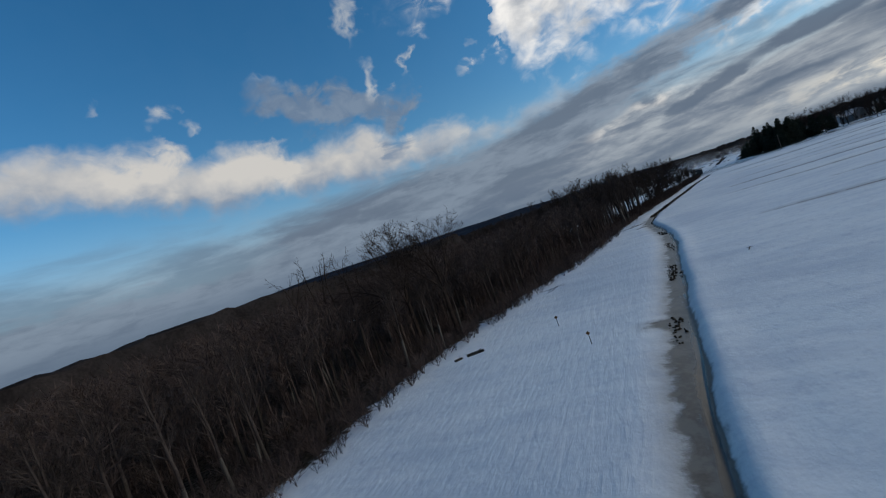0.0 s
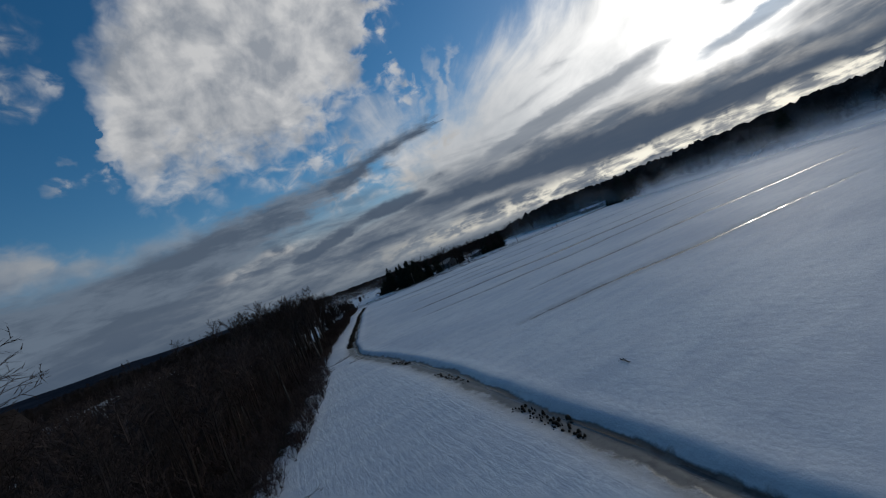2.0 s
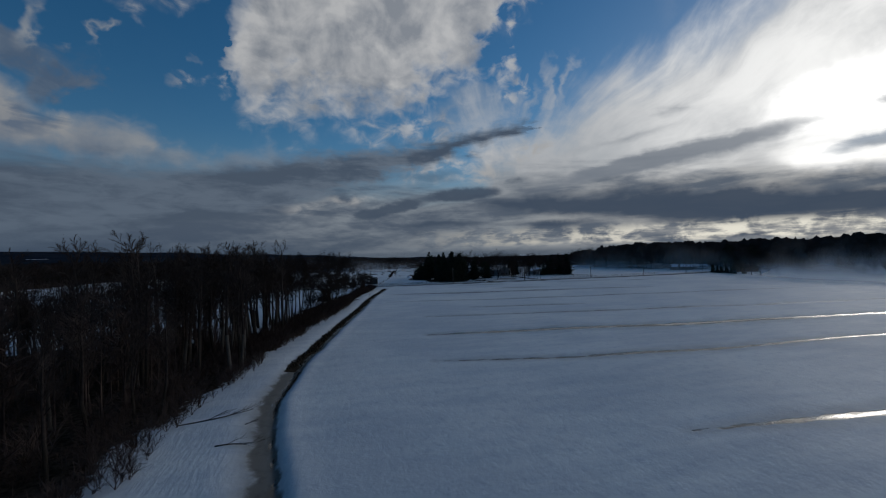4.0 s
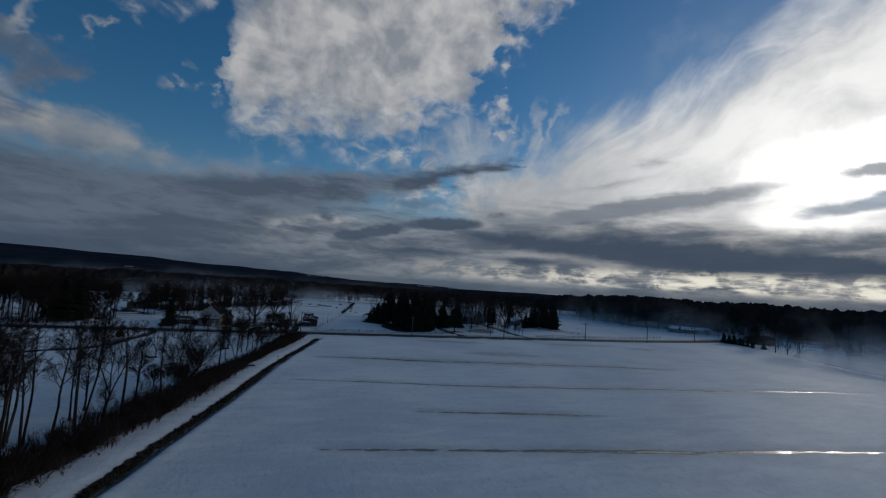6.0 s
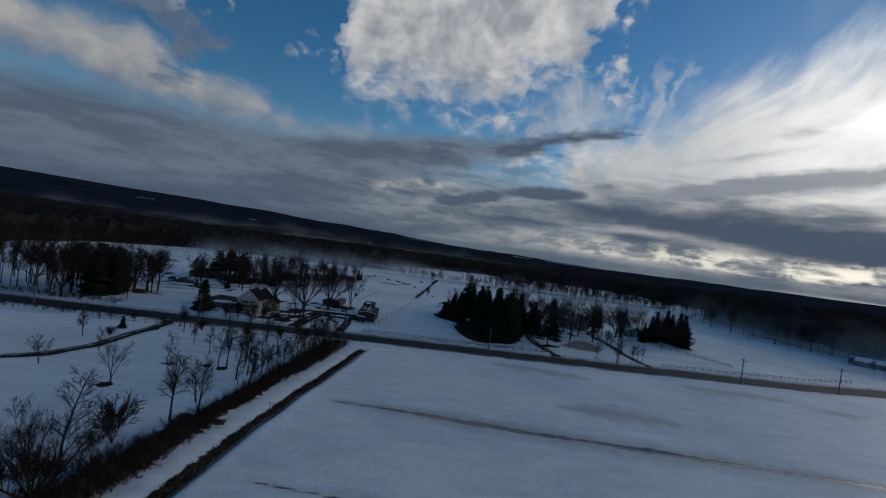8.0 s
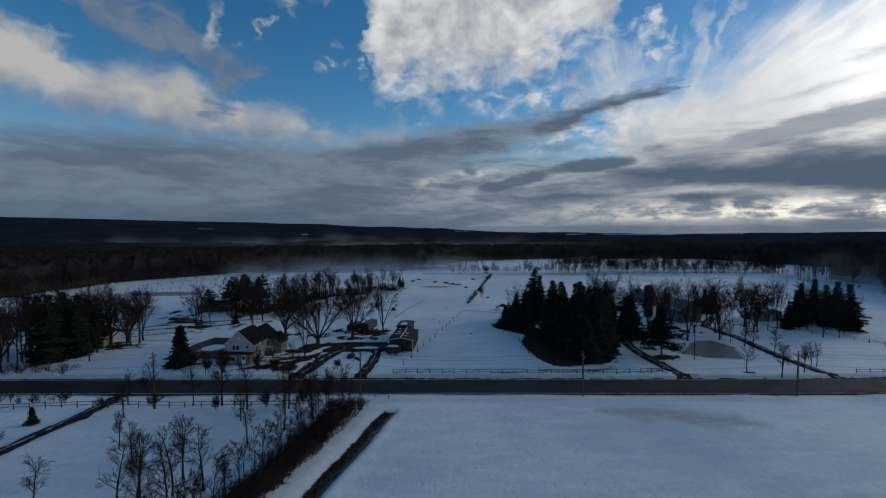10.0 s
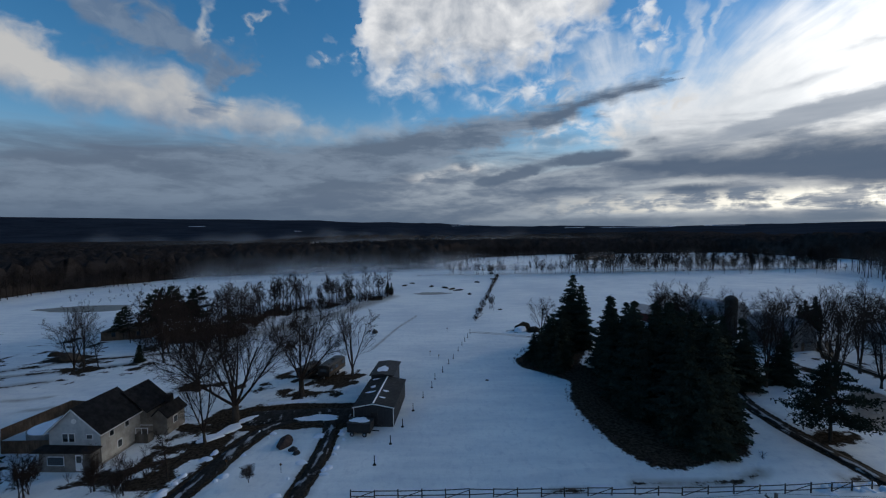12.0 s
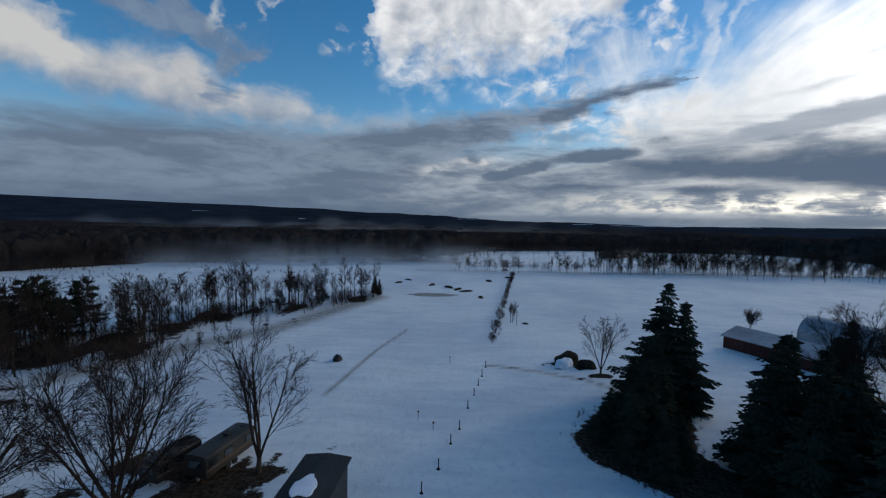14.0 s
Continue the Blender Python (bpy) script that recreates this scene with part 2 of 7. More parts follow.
    bank_top = [(-12, 0), (-6, 12), (2, 12.8), (6, 13.6), (10, 13.2), (13, 12.4), (16, 12.8), (18.6, 14.0), (23, 14.9), (26, 16.1), (29.4, 16.7), (32, 17.4), (35, 17.4), (38.4, 17.1), (41, 17.3), (43, 18.6), (46, 19.6), (50, 18.6), (53, 18.5), (56.4, 21.1), (61, 21.5), (67.6, 21.3), (90, 22)]
    B = pushed(pushed(flat, billow.outputs["Color"], (12.0, 5.0)), curd.outputs["Color"], (6.0, 2.6))
    ba, be = parts(B)
    under, above = N.math("SUBTRACT", be, profile(ba, bank_low)), N.math("SUBTRACT", profile(ba, bank_top), be)
    bank = N.math("MULTIPLY", N.ramp(above, -0.9, 1.9), N.ramp(N.math("ADD", under, N.math("MULTIPLY", N.math("SUBTRACT", soft, 0.5), 5.0)), -1.2, 2.6))
    bank = N.math("MULTIPLY", bank, N.ramp(az, 16.0, 30.0, 0.75, 0.97))
    shine = together([N.ramp(under, 0.2, 4.6, 0.10, 0.78), N.math("MULTIPLY", relief, 1.2), N.math("MULTIPLY", N.math("SUBTRACT", lump, 0.5), 0.7), blob(R, 44.5, 15.8, 6, 4, 0, 0.45), blob(R, 57, 18.5, 8, 3, 0, 0.3), blob(R, 19, 11.5, 9, 3, 0, 0.3), N.math("MULTIPLY", blob(F, 27, 14.2, 3.0, 1.4, -25, 0.9), -1.0)])
    colour = N.mix(bank, colour, N.mix(N.math("ADD", shine, 0.0, True), N.rgb(1.45, 1.85, 2.5), N.rgb(3.9, 3.85, 3.75)))

    # low broken cloud: pale breaks between flat grey bars
    low = N.ramp(N.math("ADD", el, N.math("MULTIPLY", N.math("SUBTRACT", grain, 0.5), 9.0)), 12.5, 6.5)
    low = N.math("MULTIPLY", low, N.ramp(az, 60.0, 34.0, 0.7, 1.0))
    bars = weigh((grain, 0.7), (fine, 0.3))
    pale = N.mix(close, N.mix(N.ramp(az, 25.0, -5.0), N.rgb(1.45, 1.85, 2.4), N.rgb(2.7, 3.05, 3.4)), N.rgb(4.8, 4.7, 4.5))
    dim = N.mix(wide, N.rgb(0.82, 1.12, 1.6), N.rgb(1.35, 1.65, 2.1))
    colour = N.mix(low, colour, N.mix(N.ramp(bars, 0.40, 0.64), dim, pale))
    bright = together([blob(G, -27.5, 13.0, 3.2, 2.0, -30, 1.4), blob(G, -20.5, 10.6, 5.0, 1.8, -8, 1.0), blob(G, -13.5, 10.2, 4.0, 1.4, 0, 0.7), blob(G, -3.5, 7.6, 6.0, 1.5, 0, 0.9), blob(G, 2.0, 6.4, 4.0, 1.3, 0, 0.9)])
    colour = N.mix(N.ramp(N.math("MULTIPLY", bright, N.ramp(weigh((bars, 0.5), (lump, 0.5)), 0.36, 0.62)), 0.1, 0.9, 0.0, 0.85), colour, N.rgb(4.9, 4.85, 4.75))

    # long soft lens of grey under the sun, and a short one across it
    lens = together([blob(G, -46, 11.3, 16, 1.4, -7, 1.5), blob(G, -36, 9.6, 12, 1.2, -10, 0.8), blob(G, -66, 13.3, 6.0, 0.8, 0, 1.5), blob(G, -44.5, 16.0, 3.0, 0.9, 10, 0.5), blob(G, -40, 13.6, 10, 0.7, -9, 0.5)])
    colour = N.mix(N.ramp(lens, 0.0, 0.95, 0.0, 0.84), colour, N.rgb(2.3, 2.6, 3.05))

    # the sun behind thin cloud: a white patch drawn out along the streaks
    S = pushed(flat, billow.outputs["Color"], (14.0, 7.0))
    hot = together([blob(S, -63, 13.6, 15.0, 5.6, -8, 1.5), blob(S, -60, 15.2, 11.0, 3.2, -20, 0.7), blob(S, -62, 8.6, 12.0, 2.2, 0, 0.9)])
    hot = N.math("MULTIPLY", N.ramp(hot, 0.0, 1.5), N.math("SUBTRACT", 1.0, N.ramp(lens, 0.1, 0.8, 0.0, 0.85)))
    hot = N.math("MULTIPLY", hot, N.math("SUBTRACT", 1.0, N.ramp(slit, 0.1, 0.8, 0.0, 0.8)))

    # dark flat bars in front, streaked lighter inside
    deck = between(F, [(-35, 60), (-27, 15.4), (-22, 13.9), (-15.7, 12.0), (-8.7, 10.4), (-4, 9.2), (0, 8.0), (5, 6.4), (8, 4.6), (16, 3.8), (25, 1.5), (90, 0)],
                   [(-35, 0), (-27, 16.2), (-22.3, 16.3), (-15.7, 15.2), (-8.7, 14.1), (-5, 13.7), (0, 13.0), (6, 11.8), (10.4, 11.2), (14, 10.5), (20, 10.2), (25, 10.4), (33, 8.8), (39, 8.5), (43, 8.0), (46, 5.8), (49, 4.9), (58, 6.2), (65, 6.2), (71, 7.0), (90, 7)])
    right = between(F, [(-90, 2.0), (-75, 2.2), (-63, 2.8), (-51, 2.7), (-45.5, 3.2), (-38.6, 4.3), (-31, 4.8), (-25.4, 5.5), (-20, 7.0), (-15, 60)],
                    [(-90, 4.5), (-75, 4.9), (-63, 5.8), (-56, 6.5), (-51, 6.8), (-45, 7.6), (-38.6, 7.8), (-34, 7.6), (-29, 8.1), (-22, 7.6), (-20, 7.2), (-15, 0)])
    bar = together([blob(G, -18.5, 8.2, 6.0, 1.25, -4, 2.2), blob(G, -7.0, 5.8, 5.0, 0.95, -10, 2.0), blob(G, -26.0, 9.7, 2.8, 0.6, -8, 0.8), blob(G, -11, 7.2, 4, 0.9, -8, 1.4), blob(G, 11, 5.2, 9, 0.9, 2, 1.0), blob(G, -30, 3.8, 9, 0.7, 0, 1.2), blob(G, -16, 4.2, 10, 0.7, 0, 1.2), blob(G, -50, 1.6, 12, 0.5, 0, 1.0)])
    torn = weigh((bars, 0.5), (fine, 0.3), (lump, 0.2))
    deck = N.math("ADD", N.math("MULTIPLY", N.math("MAXIMUM", deck, N.math("MULTIPLY", right, 1.3)), 0.8), N.math("MULTIPLY", N.math("SUBTRACT", torn, 0.5), 4.2))
    cover = N.math("MAXIMUM", N.ramp(deck, -0.6, 1.1, 0.0, 0.97), N.ramp(bar, 0.15, 1.1, 0.0, 0.92))
    roll = N.noise(N.mapping(F, rot=(0, 0, radians(-4)), scale=(0.42, 1.5, 1.0)), 0.22, 7.0, 0.6, 0.3).outputs["Fac"]
    accent = together([blob(F, -20, 14.6, 9.0, 2.0, -11, 0.30), blob(F, 36, 7.4, 12.0, 1.6, 0, 0.18), blob(F, 7, 10.4, 9.0, 2.0, -6, 0.20), blob(F, 14, 5.2, 12, 1.2, 0, 0.15), blob(F, -4, 11, 8.0, 2.0, -8, 0.12), N.ramp(az, -16.0, -26.0, 0.0, 0.26), N.ramp(bar, 0.2, 1.0, 0.0, 0.2)])
    inner = N.ramp(N.math("SUBTRACT", weigh((roll, 0.5), (bars, 0.25), (fine, 0.25)), accent), 0.37, 0.57)
    shade = N.mix(inner, N.mix(N.ramp(az, 10.0, -30.0), N.rgb(0.84, 1.14, 1.6), N.rgb(0.66, 0.93, 1.38)), N.mix(wide, N.rgb(1.3, 1.7, 2.25), N.rgb(1.85, 2.2, 2.7)))
    colour = N.mix(cover, colour, shade)

    # warm breaks along the horizon below the sun, then the grey rim of the far air
    rift = N.math("MULTIPLY", N.math("MULTIPLY", N.ramp(el, 0.9, 1.6), N.ramp(el, 3.9, 2.4)), N.ramp(az, -8.0, -24.0))
    colour = N.mix(N.math("MULTIPLY", rift, N.ramp(weigh((lump, 0.4), (fine, 0.35), (shred, 0.25)), 0.45, 0.57)), colour, N.mix(close, N.rgb(4.4, 4.3, 4.0), N.rgb(11.0, 10.4, 8.8)))
    line = N.math("MULTIPLY", N.math("MULTIPLY", N.ramp(el, -0.5, -0.2), N.ramp(el, 0.15, -0.1)), N.math("MULTIPLY", N.ramp(az, -38.0, -60.0), N.ramp(shred, 0.36, 0.55)))
    rim = N.math("MULTIPLY", N.ramp(el, 4.6, 0.4), N.ramp(az, -30.0, 12.0, 0.0, 0.8))
    rim = N.math("MAXIMUM", rim, N.ramp(el, 1.3, 0.3, 0.0, 0.75))
    colour = N.mix(rim, colour, N.mix(wide, N.rgb(0.62, 0.92, 1.4), N.rgb(1.0, 1.3, 1.7)))
    colour = N.mix(N.math("MULTIPLY", line, 0.55), colour, N.rgb(8.5, 8.3, 7.6))

    light = N.add("ShaderNodeMix", data_type="RGBA", blend_type="ADD", clamp_factor=False)
    N.put(light.inputs[0], N.math("MULTIPLY", hot, N.math("SUBTRACT", 1.0, cover)))
    N.put(light.inputs[6], colour)
    light.inputs[7].default_value = (11.0, 10.6, 9.9, 1.0)
    N.put(bg.inputs[0], light.outputs[2])


SKY_SAT, SKY_VAL = 1.32, 0.93
make_sky()
lamp = new("sun", bpy.data.lights.new("sun", "SUN"))
lamp.data.energy, lamp.data.angle, lamp.data.color = 0.5, radians(10), (1.0, 0.93, 0.82)
lamp.matrix_world = look((200, 120, 60), (200 - math.sin(radians(SUN_AZ)), 120 - math.cos(radians(SUN_AZ)), 60 - math.tan(radians(SUN_EL))))


# ---- materials ----
def material(name):
    m = bpy.data.materials.new(name)
    m.use_nodes = True
    N = Nodes(m.node_tree)
    out = N.add("ShaderNodeOutputMaterial")
    bs = N.add("ShaderNodeBsdfPrincipled")
    N.tree.links.new(bs.outputs[0], out.inputs[0])
    return m, N, bs


def bump(N, bs, height, strength, distance):
    b = N.add("ShaderNodeBump")
    b.inputs["Strength"].default_value, b.inputs["Distance"].default_value = strength, distance
    N.put(b.inputs["Height"], height)
    N.put(bs.inputs["Normal"], b.outputs[0])


def plain(name, dark, light, scale=3.0, rough=0.7, metal=0.0, relief=0.3, stretch=(1, 1, 1), depth=0.02, gloss=None):
    """A surface whose colour wanders between two tones at two scales, with fine relief."""
    m, N, bs = material(name)
    tc = N.add("ShaderNodeTexCoord")
    info = N.add("ShaderNodeObjectInfo")
    shift = N.add("ShaderNodeVectorMath", operation="ADD")
    N.put(shift.inputs[0], N.mapping(tc.outputs["Object"], scale=stretch))
    N.put(shift.inputs[1], N.xyz(N.math("MULTIPLY", info.outputs["Random"], 37.0), 0.0, 0.0))
    coarse = N.noise(shift.outputs[0], scale * 0.23, 3.0).outputs["Fac"]
    fine = N.noise(shift.outputs[0], scale * 2.0, 6.0, 0.65).outputs["Fac"]
    f = N.ramp(N.math("ADD", N.math("MULTIPLY", coarse, 0.6), N.math("MULTIPLY", fine, 0.5)), 0.35, 0.75)
    N.put(bs.inputs["Base Color"], N.mix(f, (*dark, 1), (*light, 1)))
    N.put(bs.inputs["Roughness"], N.ramp(fine, 0.3, 0.7, max(rough - 0.12, 0.02), min(rough + 0.12, 1.0)))
    bs.inputs["Metallic"].default_value = metal
    bs.inputs["Specular IOR Level"].default_value = 0.5 if rough < 0.5 else 0.25 if rough < 0.7 else 0.06
    if gloss is not None:
        bs.inputs["Specular IOR Level"].default_value = gloss
    if relief:
        bump(N, bs, fine, relief, depth)
    return m


def ground_material():
    """Snow; bare soil and dead grass, and meltwater, where the ground's own attributes say so."""
    m, N, bs = material("snow_ground")
    geo = N.add("ShaderNodeNewGeometry")
    p = geo.outputs["Position"]
    bare = N.add("ShaderNodeAttribute", attribute_name="bare").outputs["Fac"]
    wet = N.add("ShaderNodeAttribute", attribute_name="wet").outputs["Fac"]
    stain = N.add("ShaderNodeAttribute", attribute_name="stain").outputs["Fac"]
    big = N.noise(p, 0.035, 4.0).outputs["Fac"]
    drift = N.noise(N.mapping(p, rot=(0, 0, radians(9)), scale=(0.12, 0.5, 1.0)), 0.9, 5.0, 0.6).outputs["Fac"]
    fine = N.noise(p, 2.2, 6.0, 0.65).outputs["Fac"]
    edge = N.noise(p, 0.7, 6.0, 0.65).outputs["Fac"]
    ripple = N.noise(N.mapping(p, rot=(0, 0, radians(-8)), scale=(1.0, 0.5, 1.0)), 0.75, 6.0, 0.6, 0.4).outputs["Fac"]
    snow = N.mix(N.ramp(N.math("ADD", N.math("MULTIPLY", big, 0.6), N.math("MULTIPLY", drift, 0.4)), 0.36, 0.62), N.rgb(0.64, 0.675, 0.70), N.rgb(0.84, 0.85, 0.83))
    snow = N.mix(N.math("MULTIPLY", stain, N.ramp(edge, 0.25, 0.65, 0.55, 1.0)), snow, N.rgb(0.25, 0.225, 0.185))
    # fine random blue-grey flecks in the snow colour
    snow_fleck = N.noise(N.mapping(p, rot=(0, 0, radians(-14)), scale=(1.0, 0.7, 1.0)), 1.1, 7.0, 0.7).outputs["Fac"]
    snow = N.mix(N.ramp(snow_fleck, 0.30, 0.52, 0.34, 0.0), snow, N.rgb(0.42, 0.46, 0.53))
    soil = N.mix(N.ramp(fine, 0.35, 0.68), N.rgb(0.020, 0.015, 0.011), N.rgb(0.075, 0.056, 0.040))
    slush = N.mix(N.ramp(edge, 0.38, 0.58), N.rgb(0.040, 0.036, 0.029), N.rgb(0.130, 0.118, 0.098))
    slush = N.mix(N.ramp(N.math("ADD", wet, N.math("MULTIPLY", N.math("SUBTRACT", edge, 0.5), 0.5)), 0.36, 0.66), slush, N.rgb(0.030, 0.026, 0.020))
    f_wet = N.ramp(N.math("ADD", wet, N.math("MULTIPLY", N.math("SUBTRACT", edge, 0.5), 1.0)), -0.14, 0.2)
    f_bare = N.ramp(N.math("ADD", bare, N.math("MULTIPLY", N.math("SUBTRACT", N.math("ADD", N.math("MULTIPLY", edge, 0.6), N.math("MULTIPLY", fine, 0.4)), 0.5), 2.3)), -0.12, 0.16)
    col = N.mix(f_wet, snow, slush)
    col = N.mix(f_bare, col, soil)
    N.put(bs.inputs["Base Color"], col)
    core = N.math("MULTIPLY", N.ramp(N.math("ADD", wet, N.math("MULTIPLY", N.math("SUBTRACT", edge, 0.5), 0.25)), 0.34, 0.58), N.math("SUBTRACT", 1.0, f_bare))
    r = N.math("SUBTRACT", 0.68, N.math("MULTIPLY", f_wet, N.ramp(edge, 0.3, 0.6, 0.40, 0.26)))
    r = N.math("SUBTRACT", r, N.math("MULTIPLY", core, 0.23))
    N.put(bs.inputs["Roughness"], N.math("MAXIMUM", r, N.math("MULTIPLY", f_bare, 0.75)))
    N.put(bs.inputs["Specular IOR Level"], N.ramp(f_bare, 0.0, 1.0, 0.4, 0.0))
    h = N.math("ADD", N.math("MULTIPLY", ripple, 0.6), N.math("MULTIPLY", fine, 0.4))
    trail = N.add("ShaderNodeAttribute", attribute_name="trail").outputs["Fac"]
    groove = N.noise(N.mapping(p, rot=(0, 0, radians(-12)), scale=(2.4, 0.42, 1.0)), 1.0, 5.0, 0.55, 0.6).outputs["Fac"]
    h = N.math("ADD", h, N.math("MULTIPLY", N.math("MULTIPLY", groove, trail), 0.7))
    h = N.math("MULTIPLY", h, N.math("SUBTRACT", 1.0, N.math("MULTIPLY", f_wet, 0.93)))
    bump(N, bs, h, 0.65, 0.15)
    return m


def mist_material(density):
    """Thin ground mist: mostly clear, a little white scatter in drifting patches."""
    m = bpy.data.materials.new("ground_mist")
    m.use_nodes = True
    N = Nodes(m.node_tree)
    out = N.add("ShaderNodeOutputMaterial")
    geo = N.add("ShaderNodeNewGeometry")
    fade = N.add("ShaderNodeAttribute", attribute_name="fade").outputs["Fac"]
    n = N.noise(N.mapping(geo.outputs["Position"], scale=(1.0, 1.0, 2.5)), 0.02, 5.0, 0.55, 0.6).outputs["Fac"]
    f = N.math("MULTIPLY", N.math("MULTIPLY", fade, N.ramp(n, 0.25, 0.65)), density)
    clear = N.add("ShaderNodeBsdfTransparent")
    dif = N.add("ShaderNodeBsdfDiffuse")
    tra = N.add("ShaderNodeBsdfTranslucent")
    dif.inputs[0].default_value = tra.inputs[0].default_value = (0.85, 0.87, 0.9, 1)
    both = N.add("ShaderNodeMixShader")
    N.put(both.inputs[1], dif.outputs[0])
    N.put(both.inputs[2], tra.outputs[0])
    mixed = N.add("ShaderNodeMixShader")
    N.put(mixed.inputs[0], f)
    N.put(mixed.inputs[1], clear.outputs[0])
    N.put(mixed.inputs[2], both.outputs[0])
    N.put(out.inputs[0], mixed.outputs[0])
    return m


M_GROUND = ground_material()
M_ASPHALT = plain("wet_asphalt", (0.014, 0.0138, 0.0135), (0.034, 0.0325, 0.031), 1.2, 0.8, relief=0.2, gloss=0.2)
M_LINE = plain("worn_white_line", (0.16, 0.16, 0.16), (0.5, 0.5, 0.49), 2.0, 0.6, relief=0.1)


def drive_material(name, median):
    """Dark wet gravel with pressed snow left in patches, most of it between the wheel tracks."""
    m, N, bs = material(name)
    p = N.add("ShaderNodeNewGeometry").outputs["Position"]
    fine = N.noise(p, 3.0, 6.0, 0.65).outputs["Fac"]
    patch = N.noise(N.mapping(p, scale=(1.3, 0.6, 1.0)), 0.55, 6.0, 0.62, 0.4).outputs["Fac"]
    across = N.add("ShaderNodeAttribute", attribute_name="across").outputs["Fac"]
    f = N.ramp(N.math("ADD", patch, N.math("MULTIPLY", N.ramp(across, 0.42, 0.0), median)), 0.56, 0.68, 0.0, 0.66)
    soil = N.mix(N.ramp(fine, 0.35, 0.7), N.rgb(0.010, 0.009, 0.008), N.rgb(0.034, 0.030, 0.026))
    N.put(bs.inputs["Base Color"], N.mix(f, soil, N.rgb(0.55, 0.56, 0.58)))
    N.put(bs.inputs["Roughness"], N.ramp(patch, 0.3, 0.6, 0.6, 0.9))
    bs.inputs["Specular IOR Level"].default_value = 0.1
    bump(N, bs, fine, 0.6, 0.06)
    return m


M_GRAVEL = drive_material("muddy_gravel", 0.13)
M_YARD = drive_material("muddy_forecourt", 0.0)
M_MUD = plain("dark_mud", (0.010, 0.008, 0.006), (0.05, 0.038, 0.026), 2.5, 0.75, relief=0.8, depth=0.05)
M_SNOW = plain("lying_snow", (0.66, 0.71, 0.80), (0.82, 0.85, 0.9), 2.0, 0.65, relief=0.4)
M_BARK = plain("bare_bark", (0.020, 0.017, 0.014), (0.062, 0.052, 0.044), 4.0, 0.85, relief=0.5, stretch=(1, 1, 0.25))
M_PALE_BARK = plain("pale_bark", (0.045, 0.04, 0.036), (0.13, 0.118, 0.105), 4.0, 0.8, relief=0.4, stretch=(1, 1, 0.3))
M_TWIG = plain("bare_twigs", (0.020, 0.015, 0.013), (0.054, 0.041, 0.035), 2.0, 0.85, relief=0.0, gloss=0.0)
M_WILD = plain("woodland_twigs", (0.030, 0.024, 0.022), (0.080, 0.064, 0.057), 2.0, 0.85, relief=0.0, gloss=0.0)
M_WOODS = plain("winter_woods", (0.019, 0.0155, 0.0145), (0.050, 0.042, 0.038), 0.8, 0.95, relief=0.0, gloss=0.0)
# same woods far off: crown shade and blue haze are put into the colour
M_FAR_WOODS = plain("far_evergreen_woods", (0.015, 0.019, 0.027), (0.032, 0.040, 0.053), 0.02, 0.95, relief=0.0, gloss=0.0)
M_HEDGE = plain("dark_hedge_twigs", (0.026, 0.019, 0.017), (0.070, 0.051, 0.045), 1.0, 0.9, relief=0.0, gloss=0.0)
M_BRUSH = plain("red_brown_brush", (0.045, 0.033, 0.030), (0.105, 0.080, 0.072), 1.0, 0.9, relief=0.0, gloss=0.0)
M_NEEDLES = plain("spruce_needles", (0.014, 0.0175, 0.013), (0.040, 0.049, 0.036), 1.5, 0.75, relief=0.0, gloss=0.0)
M_WOOD = plain("weathered_wood", (0.045, 0.04, 0.035), (0.14, 0.125, 0.11), 5.0, 0.8, relief=0.4, stretch=(1, 1, 0.2))
M_POLE = plain("pole_wood", (0.06, 0.05, 0.042), (0.16, 0.14, 0.12), 4.0, 0.8, relief=0.3, stretch=(1, 1, 0.1))
M_WIRE = plain("black_cable", (0.01, 0.01, 0.01), (0.02, 0.02, 0.02), 1.0, 0.5, relief=0.0)
M_GLASSWARE = plain("insulator_grey", (0.2, 0.2, 0.2), (0.35, 0.35, 0.36), 3.0, 0.3, relief=0.0)
M_BROWN_ROOF = plain("brown_sheet_roof", (0.05, 0.037, 0.03), (0.12, 0.095, 0.08), 2.0, 0.8, relief=0.3)
M_ROOF = plain("dark_shingles", (0.012, 0.011, 0.011), (0.035, 0.032, 0.031), 6.0, 0.85, relief=0.6)
M_STONE = plain("grey_stone_veneer", (0.10, 0.095, 0.088), (0.27, 0.25, 0.23), 3.5, 0.85, relief=0.8, depth=0.05)
M_TRIM = plain("white_trim", (0.62, 0.63, 0.64), (0.8, 0.8, 0.8), 3.0, 0.5, relief=0.05)
M_METAL_ROOF = plain("black_metal_sheet", (0.010, 0.011, 0.012), (0.026, 0.027, 0.03), 1.0, 0.62, 0.0, relief=0.1)
M_METAL_WALL = plain("slate_metal_sheet", (0.018, 0.020, 0.024), (0.04, 0.044, 0.05), 1.0, 0.62, 0.0, relief=0.1)
M_GALV = plain("galvanised_sheet", (0.17, 0.18, 0.20), (0.36, 0.37, 0.39), 0.8, 0.45, 0.4, relief=0.1)
M_GREY_BOARDS = plain("weathered_grey_boards", (0.09, 0.095, 0.10), (0.22, 0.22, 0.22), 2.0, 0.8, relief=0.3, stretch=(1, 1, 0.2))
M_RED = plain("barn_red_boards", (0.05, 0.018, 0.015), (0.11, 0.04, 0.034), 2.0, 0.8, relief=0.3, stretch=(1, 1, 0.2))
M_PALE_WALL = plain("grey_white_boards", (0.14, 0.14, 0.14), (0.30, 0.30, 0.30), 2.0, 0.8, relief=0.3)
